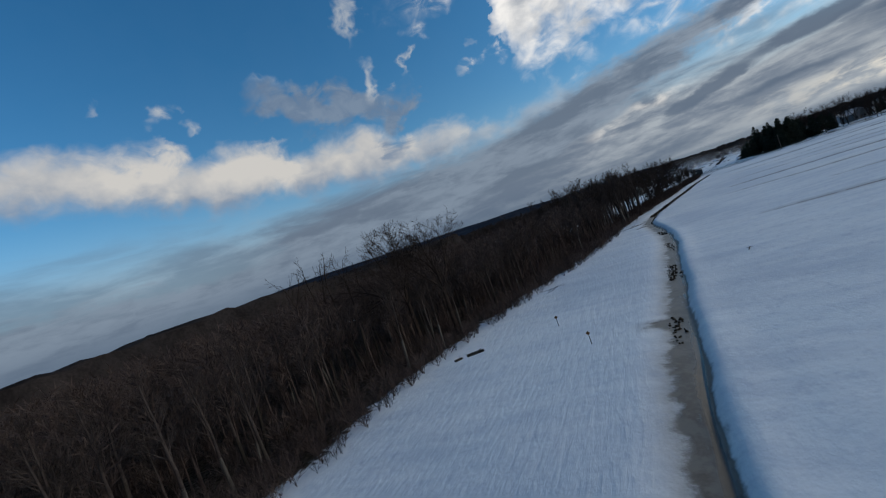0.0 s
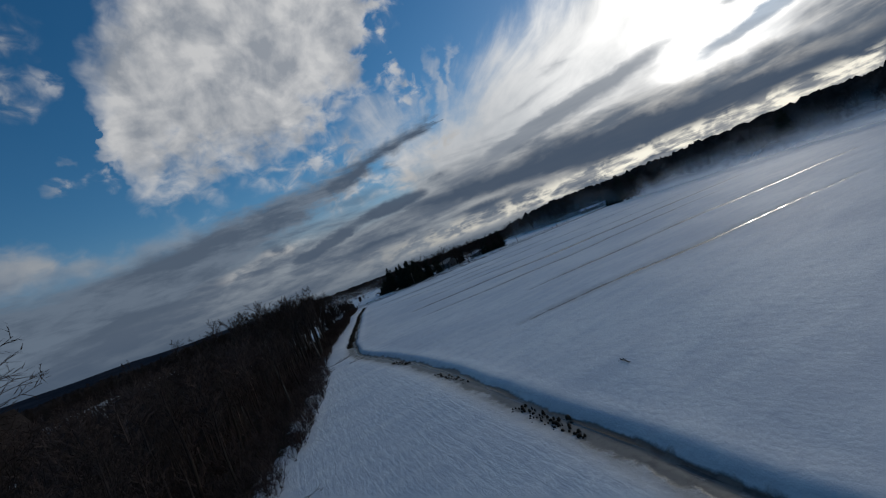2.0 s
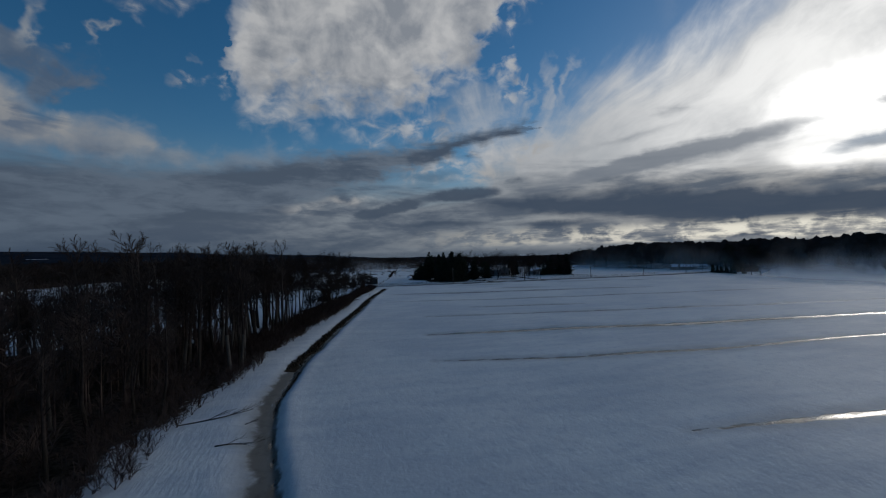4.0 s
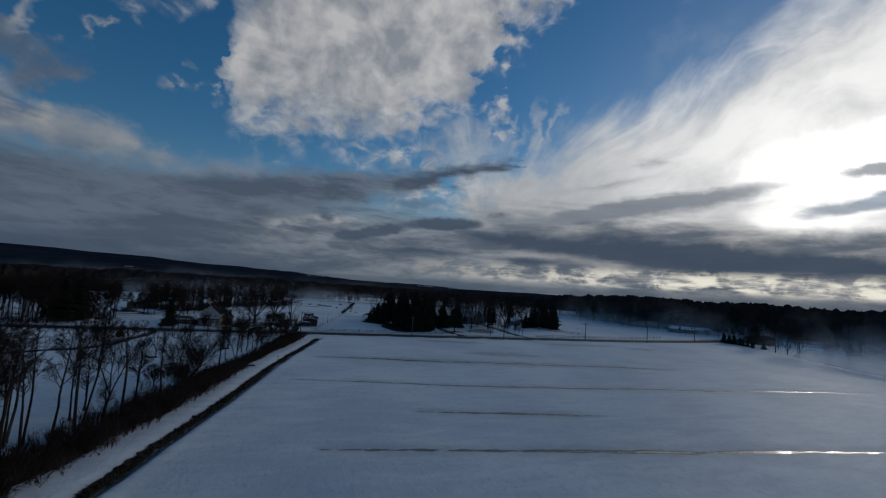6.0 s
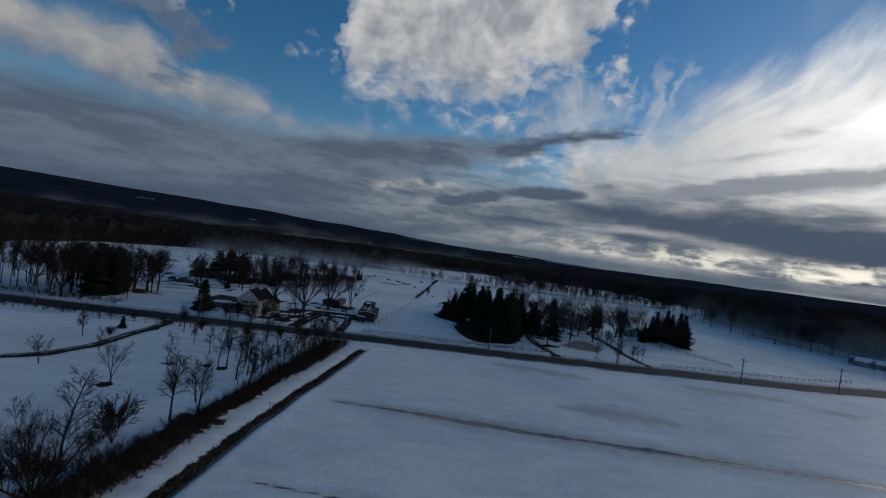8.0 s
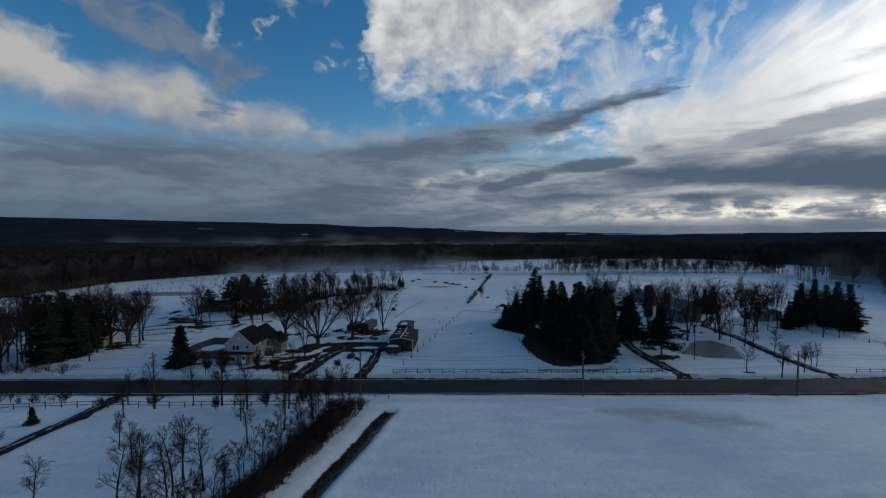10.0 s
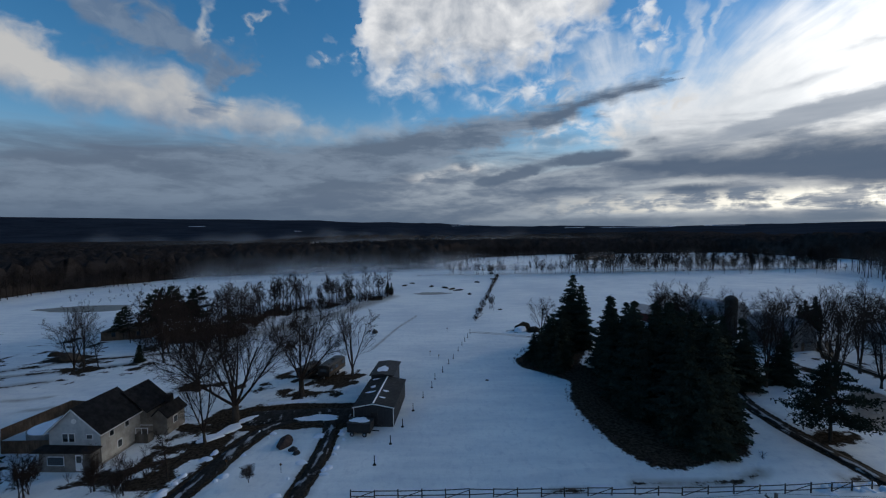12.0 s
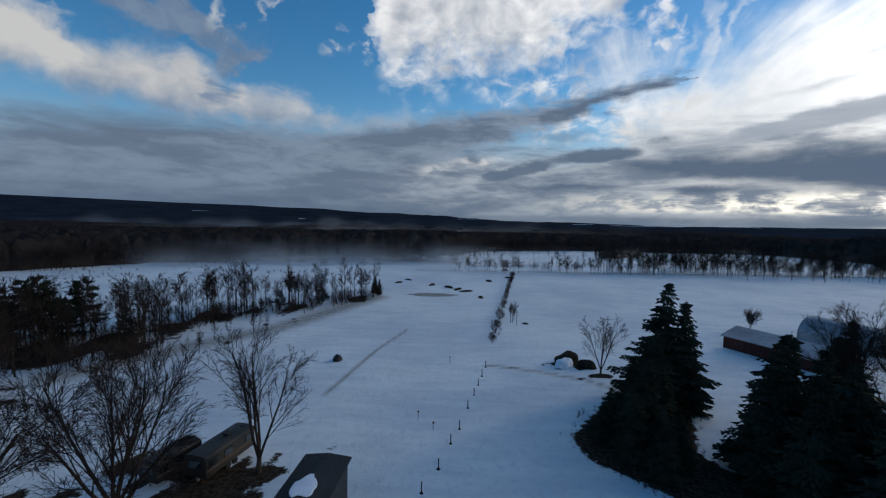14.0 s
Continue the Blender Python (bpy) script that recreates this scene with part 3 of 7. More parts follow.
M_SILO = plain("dark_stave_silo", (0.03, 0.028, 0.026), (0.085, 0.08, 0.072), 1.5, 0.8, relief=0.4)
M_CONCRETE = plain("stained_concrete", (0.12, 0.115, 0.105), (0.28, 0.27, 0.25), 2.0, 0.85, relief=0.4)
M_DARK = plain("black_plastic", (0.01, 0.01, 0.01), (0.025, 0.025, 0.026), 2.0, 0.5, relief=0.1)
M_CAMPER = plain("dirty_camper_skin", (0.014, 0.012, 0.010), (0.045, 0.04, 0.034), 1.2, 0.5, relief=0.2)
M_FENCE = plain("brown_board_fence", (0.06, 0.042, 0.03), (0.15, 0.11, 0.08), 3.0, 0.85, relief=0.3)
M_ORANGE = plain("orange_marker", (0.10, 0.05, 0.02), (0.2, 0.1, 0.04), 3.0, 0.6, relief=0.0)


def siding_material(name, dark, light, pitch=0.2):
    """Lapped boards: shallow steps up the wall."""
    m, N, bs = material(name)
    tc = N.add("ShaderNodeTexCoord")
    o = tc.outputs["Object"]
    sep = N.add("ShaderNodeSeparateXYZ")
    N.put(sep.inputs[0], o)
    lap = N.math("FRACT", N.math("DIVIDE", sep.outputs[2], pitch))
    n = N.noise(o, 1.1, 5.0).outputs["Fac"]
    N.put(bs.inputs["Base Color"], N.mix(N.ramp(n, 0.35, 0.65), (*dark, 1), (*light, 1)))
    bs.inputs["Roughness"].default_value = 0.6
    bump(N, bs, lap, 0.7, 0.03)
    return m


M_SIDING = siding_material("pale_lap_siding", (0.34, 0.37, 0.40), (0.46, 0.48, 0.50))
# darker tan for the rear and side wings
M_WING = siding_material("dark_tan_siding", (0.12, 0.105, 0.09), (0.21, 0.19, 0.165))
M_SIDING_TAN = siding_material("tan_lap_siding", (0.26, 0.24, 0.21), (0.38, 0.36, 0.32))


def glass_material():
    m, N, bs = material("window_glass")
    bs.inputs["Base Color"].default_value = (0.02, 0.025, 0.03, 1)
    bs.inputs["Roughness"].default_value = 0.05
    bs.inputs["Specular IOR Level"].default_value = 0.8
    return m


M_GLASS = glass_material()


# ---- building kit ----
def rng(seed):
    return np.random.default_rng(seed)


def mesh_np(name, verts, faces, mat):
    """A mesh from arrays: n x 3 places, m x k corners."""
    me = bpy.data.meshes.new(name)
    verts, faces = np.asarray(verts, float), np.asarray(faces, int)
    m, k = faces.shape
    me.vertices.add(len(verts))
    me.vertices.foreach_set("co", verts.ravel())
    me.loops.add(m * k)
    me.loops.foreach_set("vertex_index", faces.ravel())
    me.polygons.add(m)
    me.polygons.foreach_set("loop_start", np.arange(m) * k)
    me.update(calc_edges=True)
    me.materials.append(mat)
    return me


def tubes(segs, sides):
    """Tapered tubes along segments (p0, p1, r0, r1): places and quads."""
    if not len(segs):
        return np.zeros((0, 3)), np.zeros((0, 4), int)
    a = np.array([s[0] for s in segs], float)
    b = np.array([s[1] for s in segs], float)
    r0 = np.array([s[2] for s in segs])[:, None, None]
    r1 = np.array([s[3] for s in segs])[:, None, None]
    d = b - a
    d /= np.linalg.norm(d, axis=1, keepdims=True) + 1e-9
    ref = np.where(np.abs(d[:, 2:3]) < 0.9, np.array([[0, 0, 1.0]]), np.array([[1.0, 0, 0]]))
    u = np.cross(d, ref)
    u /= np.linalg.norm(u, axis=1, keepdims=True)
    v = np.cross(d, u)
    w = np.arange(sides) * 2 * np.pi / sides
    ring = u[:, None] * np.cos(w)[None, :, None] + v[:, None] * np.sin(w)[None, :, None]
    verts = np.concatenate([a[:, None] + ring * r0, b[:, None] + ring * r1], 1).reshape(-1, 3)
    i = np.arange(sides)
    quad = np.stack([i, (i + 1) % sides, (i + 1) % sides + sides, i + sides], 1)
    faces = (np.arange(len(segs)) * 2 * sides)[:, None, None] + quad[None]
    return verts, faces.reshape(-1, 4)


def joined(sets):
    verts, faces, n = [], [], 0
    for v, f in sets:
        verts.append(v)
        faces.append(f + n)
        n += len(v)
    return np.concatenate(verts), np.concatenate(faces)


def part(name, data, mat, parent, label=""):
    """Link a bmesh or a mesh as one object under a thing or a part."""
    if isinstance(data, bmesh.types.BMesh):
        me = bpy.data.meshes.new(name)
        bmesh.ops.recalc_face_normals(data, faces=data.faces)
        data.to_mesh(me)
        data.free()
        me.materials.append(mat)
        data = me
    ob = new(name, data)
    ob.parent = parent
    if label:
        ob["label"] = label
    return ob


def thing(name, label, category, place=(0, 0, 0), turn=0.0, group="", kind=""):
    ob = new(name)
    ob.matrix_basis = pose(*place, 0, 0, turn)
    return tagged(ob, label, category, group, kind)


def box(bm, x0, x1, y0, y1, z0, z1, bevel=0.0):
    vs = [bm.verts.new((x, y, z)) for z in (z0, z1) for y in (y0, y1) for x in (x0, x1)]
    fs = [bm.faces.new([vs[i] for i in f]) for f in ((0, 2, 3, 1), (4, 5, 7, 6), (0, 1, 5, 4), (2, 6, 7, 3), (0, 4, 6, 2), (1, 3, 7, 5))]
    if bevel:
        edges = list({e for f in fs for e in f.edges})
        bmesh.ops.bevel(bm, geom=edges, offset=bevel, segments=1, affect="EDGES", profile=0.5)
    return bm


def block(x0, x1, y0, y1, z0, z1, bevel=0.0):
    return box(bmesh.new(), x0, x1, y0, y1, z0, z1, bevel)


def prism(outline, y0, y1):
    """A solid with the outline (x, z) pulled from y0 to y1."""
    bm = bmesh.new()
    a = [bm.verts.new((x, y0, z)) for x, z in outline]
    b = [bm.verts.new((x, y1, z)) for x, z in outline]
    n = len(outline)
    bm.faces.new(a)
    bm.faces.new(b[::-1])
    for i in range(n):
        bm.faces.new((a[i], b[i], b[(i + 1) % n], a[(i + 1) % n]))
    return bm


def tube(bm, a, b, r0, r1, sides=8):
    v, f = tubes([(a, b, r0, r1)], sides)
    vs = [bm.verts.new(p) for p in v]
    for q in f:
        bm.faces.new([vs[i] for i in q])
    bm.faces.new(vs[:sides][::-1])
    bm.faces.new(vs[sides:])
    return bm


def near(px, py, line, closed=False):
    """Distance of places to a polyline, and how far along it the nearest spot lies (0 to 1)."""
    best, along = np.full(px.shape, 1e9), np.zeros(px.shape)
    n = len(line) - 1
    for i in range(n):
        (ax, ay), (bx, by) = line[i], line[i + 1]
        dx, dy = bx - ax, by - ay
        t = np.clip(((px - ax) * dx + (py - ay) * dy) / (dx * dx + dy * dy), 0, 1)
        d = np.hypot(px - ax - t * dx, py - ay - t * dy)
        along = np.where(d < best, (i + t) / n, along)
        best = np.minimum(best, d)
    return best, along


def inside(px, py, poly):
    r = np.zeros(px.shape, bool)
    for i in range(len(poly)):
        (ax, ay), (bx, by) = poly[i], poly[i - 1]
        cross = (ay > py) != (by > py)
        r ^= cross & (px < (bx - ax) * (py - ay) / (by - ay + 1e-12) + ax)
    return r


def signed(px, py, poly):
    """Metres inside a polygon's edge; negative outside."""
    d, _ = near(px, py, list(poly) + [poly[0]])
    return np.where(inside(px, py, poly), d, -d)


def wave(px, py, size, seed):
    """Smooth noise in -1 .. 1 from a few crossed sines."""
    g, total = rng(seed), 0.0
    for _ in range(7):
        a, k, ph = g.uniform(0, 6.28), 6.28 / (size * g.uniform(0.6, 1.7)), g.uniform(0, 6.28)
        total = total + np.sin((px * np.cos(a) + py * np.sin(a)) * k + ph)
    return total / 4.0


# ---- ground ----
DITCH = [(-42, -330), (-42, -201), (-41.5, -187), (-41, -176), (-40.5, -161), (-39.9, -147), (-39.9, -134), (-40.9, -122), (-42.1, -110), (-42.6, -102), (-40.9, -89), (-39.6, -81), (-38.4, -77), (-36, -65), (-33, -52), (-29, -35), (-25, -17), (-21.5, 0), (-18, 14), (-13.5, 30), (-9.5, 46), (-8.5, 49)]
WOODS_EDGE = [(-68, -330), (-68, -189), (-65, -174), (-61, -158), (-55, -133), (-50, -105), (-46, -85), (-44, -73), (-41, -61), (-36, -42), (-31, -22), (-27, -3), (-22, 17), (-17, 36), (-14, 50)]
ROAD = [(-900, 64), (-420, 62), (-100, 60.3), (0, 60.4), (60, 60), (130, 60.6), (180, 66), (220, 76), (300, 105), (420, 160), (700, 300)]
POOLS = [((-26, -141.5), (-14, -143), (3, -147.3), (14, -149), (40, -153)), ((-10, -121), (5, -123), (35, -125.5), (61, -132), (85, -135)), ((-23, -92), (-3, -97), (15, -99), (44, -100.5), (76, -105)), ((-19, -72.6), (2, -76), (33, -80.5), (60, -84), (110, -90)),
         ((-14, -50), (10, -54), (49, -61), (110, -69)), ((2, -36), (35, -42)), ((-17, -13), (25, -21), (81, -28), (125, -33)), ((-11, 13), (31, 6), (90, -3)), ((34, 21.3), (44, 20), (57, 18)), ((26, 49), (37, 47.5), (49, 43.5)), ((80, 46), (106, 43.3)), ((112, 36.8), (122, 36))]
SPRUCE_ISLE = [(18, 119), (15, 115), (16, 110), (19, 107), (23.5, 102), (21, 94), (20.8, 88), (21.4, 82), (22.7, 75.7), (24.6, 72.3), (29, 72.1), (34, 74), (38.3, 74.9), (40.5, 80), (43.5, 88), (46, 96), (44, 104), (36, 107), (30.5, 108), (28.5, 112), (31.5, 118), (34, 125), (30, 129), (25, 128)]
HEDGE_ISLE = [(-70, 127), (-58, 131), (-52, 142), (-55, 155), (-52, 168), (-38, 176), (-24, 196), (-20, 208), (-30, 208), (-45, 190), (-62, 180), (-72, 160), (-86, 152), (-86, 135)]


POND = [(-156, 184), (-142, 193), (-124, 194), (-116, 185), (-121, 180), (-140, 178)]
YARD_POOL = [(57, 82), (63, 78), (70, 78), (75, 88), (73, 95), (68, 94)]
MUD_RING = [(-14, 209), (-8, 206), (1, 206.5), (5, 209.5), (0, 213), (-9, 213)]
LAWNS = [([(-44.5, 71), (-40, 70.5), (-36, 72.5), (-34, 78), (-29.5, 79.5), (-32, 85.5), (-37, 85.5), (-39.5, 82), (-39.5, 77.5)], -0.45), ([(-114, 134), (-97, 147), (-82, 131), (-72, 117), (-83, 108), (-95, 120)], 0.25), ([(-42, 69), (-30, 69), (-29, 80), (-24, 86), (-28, 92), (-38, 92), (-40, 82)], -0.25), ([(-32, 96), (-20, 93), (-14, 96), (-16, 110), (-30, 112)], 0.0), ([(-42, 67), (-31, 68), (-27, 80), (-14, 93), (-12, 112), (-40, 112), (-50, 100), (-38, 88), (-41, 76)], 0.35), ([(-130, 88), (-60, 104), (-50, 124), (-100, 130), (-140, 120)], 0.42), ([(48, 90), (70, 96), (100, 100), (112, 118), (84, 140), (58, 132)], 0.45), ([(-60, 132), (-42, 140), (-24, 190), (-40, 200), (-66, 168)], 0.7)]
TRACKS = [([(8, 140), (17, 137), (23, 134), (28, 128)], 0.35), ([(-17, 126), (-13, 148), (-9, 162)], 0.22), ([(-60, 131), (-50, 146), (-38, 163), (-22, 203)], 2.0), ([(-110, 100), (-85, 118), (-62, 126)], 0.7), ([(-100, 92), (-70, 98)], 0.3), ([(45, 70), (52, 66)], 0.5), ([(21, 69.6), (27, 69.0), (33, 69.6), (37, 71.5)], 0.5), ([(11, 68.6), (15, 68.3)], 0.35), ([(-70, 92), (-56, 97), (-44, 101)], 0.3), ([(-110, 104), (-92, 108), (-80, 112), (-68, 117)], 0.6), ([(-98, 94), (-84, 103), (-78, 106)], 0.5)]


def far_height(x, y):
    """The land far off: a valley, then ridges, higher to the left of the road's crossing."""
    r = np.hypot(x, y)
    az = np.degrees(np.arctan2(-x, y))
    rise = np.interp(az, [-180, -90, -60, -45, -28, -8, 0, 15, 27, 45, 75, 120, 180], [0.2, -0.1, -0.35, -0.5, -0.75, -0.35, 0.1, 0.6, 0.95, 1.2, -0.1, 0.0, 0.2])
    ridge = 29 + 4300 * np.tan(np.radians(rise)) + 9 * wave(x, y, 900, 5)
    t = np.clip((r - 2300) / 2000, 0, 1)
    dip = -10 * np.clip((r - 350) / 600, 0, 1) + 5 * wave(x, y, 700, 6) * np.clip((r - 500) / 600, 0, 1)
    t = t * t * (3 - 2 * t)
    return dip * (1 - t) + ridge * t


def axis(stops):
    """Grid lines: stops of (from, to, step), then growing steps to the horizon on both sides."""
    v = []
    for a, b, s in stops:
        v += list(np.arange(a, b, s))
    v.append(stops[-1][1])
    lo, hi, s = v[0], v[-1], stops[0][2]
    while lo > -4600:
        s *= 1.16
        lo -= s
        v.insert(0, lo)
    s = stops[-1][2]
    while hi < 4600:
        s *= 1.16
        hi += s
        v.append(hi)
    return np.array(v)


def grid(xs, ys):
    gx, gy = np.meshgrid(xs, ys)
    nx = len(xs)
    i = (np.arange(len(ys) - 1)[:, None] * nx + np.arange(nx - 1)[None]).ravel()
    return gx.ravel(), gy.ravel(), np.stack([i, i + 1, i + nx + 1, i + nx], 1)


def make_ground():
    xs = axis([(-150, -80, 2.5), (-80, -55, 1.2), (-55, -3, 0.42), (-3, 90, 1.2), (90, 230, 3.0)])
    ys = axis([(-250, -160, 1.2), (-160, 20, 0.55), (20, 150, 1.1), (150, 330, 3.0)])
    x, y, faces = grid(xs, ys)
    z = far_height(x, y) - 14 * np.clip((np.hypot(x, y) - 900) / 500, 0, 1) - 40 * np.clip((np.hypot(x, y) - 1400) / 700, 0, 1)
    close = np.clip((420 - np.hypot(x, y)) / 100, 0, 1)
    z += close * (0.12 * wave(x, y, 40, 1) + 0.05 * wave(x, y, 9, 2))
    # ditch beside the field
    d, _ = near(x, y, DITCH)
    s = (x - np.interp(y, [p[1] for p in DITCH], [p[0] for p in DITCH])) * 0.97 + 0.15 * wave(x, y, 14, 3)
    s = np.clip(np.where(y > 49.5, 30.0, s), -30, 30)
    upper = np.clip((y + 98) / 16, 0, 1)          # the ditch turns to a ridge of mud nearer the road
    z -= 0.40 / (1 + np.exp(-(s + 1.5) / 0.5)) / (1 + np.exp((s - 1.0) / 0.14))
    z -= 0.22 * np.exp(-((s - 0.55) / 0.35) ** 2) * (1 - upper)
    z += 0.11 * np.exp(-((s - 1.9) / 1.0) ** 2)
    half = (1.0 + 0.2 * wave(x, y, 11, 7)) * np.where(y < -98, np.interp(y, [-190, -168, -110, -98], [0.84, 0.68, 0.66, 0.9]), 1.0)
    bare = np.where(upper > 0.5, np.clip(0.75 * half - np.abs(s + 0.55), -4, 1), np.full(x.shape, -4.0))
    wet = np.where(upper > 0.5, np.clip((0.72 * half - np.abs(s - 0.32)) * 0.75, -4, 1.0), np.maximum(np.clip((1.0 * half - np.abs(s + 0.2)) * 0.55 + 0.14 * wave(x, y, 2.2, 78), -4, 0.36), np.clip((0.42 * half - np.abs(s - 0.5)) * 2.4, -4, 0.9)))
    stain = np.clip(1.0 - (np.abs(s + 0.25 + 0.3 * (1 - upper)) - 0.5) / (1.4 + 0.5 * (1 - upper)), 0, 1) ** 1.6 * 0.75
    fan = 1.15 - np.hypot((x + 42.7) / 2.3, (y + 187.0) / 1.9) + 0.25 * wave(x, y, 2.5, 71)
    stain = np.maximum(stain, np.clip(fan * 1.4, 0, 0.9))
    wet = np.maximum(wet, np.clip((fan - 0.45) * 0.8, -4, 0.3))
    # road banks
    d, _ = near(x, y, ROAD)
    z += close * (0.38 + 0.14 * wave(x, y, 5, 4)) * np.exp(-((d - 6.0) / 1.0) ** 2)
    z -= 0.22 * np.exp(-(d / 4.4) ** 6)
    stain = np.maximum(stain, np.clip(1.0 - np.abs(d - 5.2) / 1.1, 0, 1) * 0.9)
    bare = np.maximum(bare, np.clip(4.5 - d, -4, 1) + 0.15 * wave(x, y, 7, 12))
    # meltwater lying in the old furrows of the field
    for i, line in enumerate(POOLS):
        d, s = near(x, y, line)
        w = (1.5 if i in (3, 7) else 1.0) * (0.35 + 1.0 * np.sin(np.pi * np.clip(s, 0.02, 0.98)) ** 0.7) * (1 + 0.22 * wave(x, y, 17, 20 + i))
        if i < 8:
            wet = np.maximum(wet, np.clip((w * (0.40 if i != 3 else 0.55) * (1 + 0.35 * wave(x, y, 4.5, 90 + i)) - d) * 1.5, -4, 0.85))
        else:
            w = w * (1.5 + 0.5 * wave(x, y, 6, 80 + i))
        stain = np.maximum(stain, np.clip(1.2 - d / (2.1 * w) + 0.2 * wave(x, y, 3.5, 40 + i), 0, 1) * (0.42 if i < 4 else 0.32 if i < 7 else 0.55) * np.clip(1.6 * w, 0, 1) * (d < 6))
        z -= 0.10 * np.exp(-(d / 1.4) ** 2)
    # woods floor: litter with snow left between
    edge = np.where(y > 50.5, -9.0, signed(x, y, WOODS_EDGE + [(-8, 130), (-4600, 130), (-4600, -330)]))
    floor = np.clip(edge, -4, 5) * 0.30 * (1 - 0.45 * np.clip((y + 52) / 20, 0, 1) * np.clip((edge - 4) / 2, 0, 1)) - 0.6 * (wave(x, y, 11, 30) * 0.5 + 0.5) + 0.15 + 0.6 * np.clip((edge - 6) / 6, 0, 1)
    yard = np.clip((y + 74) / 14, 0, 1) * np.clip((edge - 4) / 2, 0, 1)
    bare = np.maximum(bare, np.where(edge > -4, floor - 3.0 * yard, -4))
    d, _ = near(x, y, [(-126, -124), (-120, -111), (-116, -101), (-113, -84), (-111, -60)])
    bare = np.where(d < 6, np.minimum(bare, (d - 3.5) * 0.8), bare)
    # bare earth under the evergreens and the hedge
    for poly, gain in ((SPRUCE_ISLE, 0.6), (HEDGE_ISLE, 0.1)):
        bare = np.maximum(bare, np.clip(signed(x, y, poly) * gain, -4, 1.2) - (0.7 if gain < 0.5 else 0.0) * (wave(x, y, 12, 44) + 0.75))
    for px, py, r in BARE_SPOTS:
        bare = np.maximum(bare, np.clip((1.0 - np.hypot((x - px) * 0.8, (y - py) * 1.25) / (1.25 * r)) * 1.5 - 0.35 + 0.75 * wave(x, y, 3.4, 63), -4, 0.9) * (np.hypot(x - px, y - py) < 2.2 * r) - 4.0 * (np.hypot(x - px, y - py) >= 2.2 * r))
    # ponds, puddled yards
    for poly, gain in ((POND, 0.6), (YARD_POOL, 0.35), (MUD_RING, 0.5)):
        s = signed(x, y, poly)
        wet = np.maximum(wet, np.clip(s * gain, -4, 0.24 if poly is YARD_POOL else 0.42))
        bare = np.maximum(bare, np.clip(0.5 - np.abs(s), -4, 1) * 0.8 - (0.9 if poly is YARD_POOL else 0.25))
    for line, half in TRACKS:
        d, _ = near(x, y, line)
        stain = np.maximum(stain, np.clip(1.3 - d / (half * 2.0), 0, 1) * 0.9)
        bare = np.maximum(bare, np.clip(half - d, -4, 0.6) * 0.9 - (0.15 if 0.3 < half < 1 else 0.85) + 0.3 * wave(x, y, 6, 51))
    for i, (line, half) in enumerate(GRAVEL):
        d, _ = near(x, y, line)
        bare = np.maximum(bare, np.clip((half * 1.02 - d) * 2.0 + 0.25 * wave(x, y, 4, 65 + i), -4, 1.6))
        stain = np.maximum(stain, np.clip(1.4 - d / (half + 0.4), 0, 1) * 0.7)
    # lawns showing through thin snow
    for poly, level in LAWNS:
        s = np.clip(signed(x, y, poly) / 4, -1, 1)
        bare = np.maximum(bare, np.where(s > -1, 0.75 * wave(x, y, 7, 61) + 0.5 * wave(x, y, 2.6, 62) - level - 1.5 * (1 - np.clip(s, -1, 1)) * 0.5, -4))
    bare = np.where(np.hypot(x, y) > 600, np.maximum(bare, 0.25 * wave(x, y, 160, 41) - 0.1), bare)
    me = mesh_np("ground", np.stack([x, y, z], 1), faces, M_GROUND)
    side = (x - np.interp(y, [p[1] for p in DITCH], [p[0] for p in DITCH]))
    trail = np.clip((-side - 1.5) / 1.5, 0, 1) * np.clip((-0.5 - edge) / 2 + 0.5, 0, 1) * (y < 50)
    for name, v in (("bare", bare), ("wet", wet), ("stain", stain), ("trail", trail)):
        me.attributes.new(name, "FLOAT", "POINT").data.foreach_set("value", v.astype(np.float32))
    me.polygons.foreach_set("use_smooth", np.ones(len(faces), bool))
    return tagged(new("ground", me), "snow covered farmland with muddy ditch and meltwater furrows", "ground", kind="structure")


GRAVEL = [([(-30.2, 64.5), (-29.6, 69), (-28.8, 74.4), (-28.0, 80), (-26.3, 85), (-22, 88.3)], 1.7), ([(-16.9, 64.5), (-16.7, 70), (-16.3, 76.5), (-16.4, 82.5), (-17.4, 87)], 1.25), ([(-30.5, 88.0), (-22.8, 88.8), (-14.8, 88.9)], 4.2),
          ([(49.3, 64.2), (48.8, 72), (47.8, 82), (48.5, 90), (52, 103), (58, 118), (64, 130)], 1.4), ([(80, 64), (80, 79), (82, 97), (82, 113), (92, 126)], 1.2), ([(-58.5, 56.5), (-60, 39), (-61, 29), (-64, 22), (-80, 10), (-120, -4)], 1.2)]
BARE_SPOTS = [(-32, 88, 3.4), (-25, 97, 2.6), (-18, 107, 2.2), (-33, 80, 3.0), (-34, 73, 2.2), (-37, 85, 2.4), (-59, 73, 3.0), (-76, 113, 3.6), (-86, 121, 4.0), (-47, 102, 3.0), (-85, 90, 4.5), (-22, 105, 4.5),
              (-47, 11, 1.3), (-44, 23, 1.0), (-37, 24, 1.2), (-29, 1, 2.6), (-34, 24, 1.0), (52, 79, 2.6), (64, 68, 1.2), (58, 100, 3.5), (26, 136, 1.6), (22, 141, 2.6), (-38, 76, 1.6), (-40, 73, 2.0), (-29, 91, 2.4)]
make_ground()


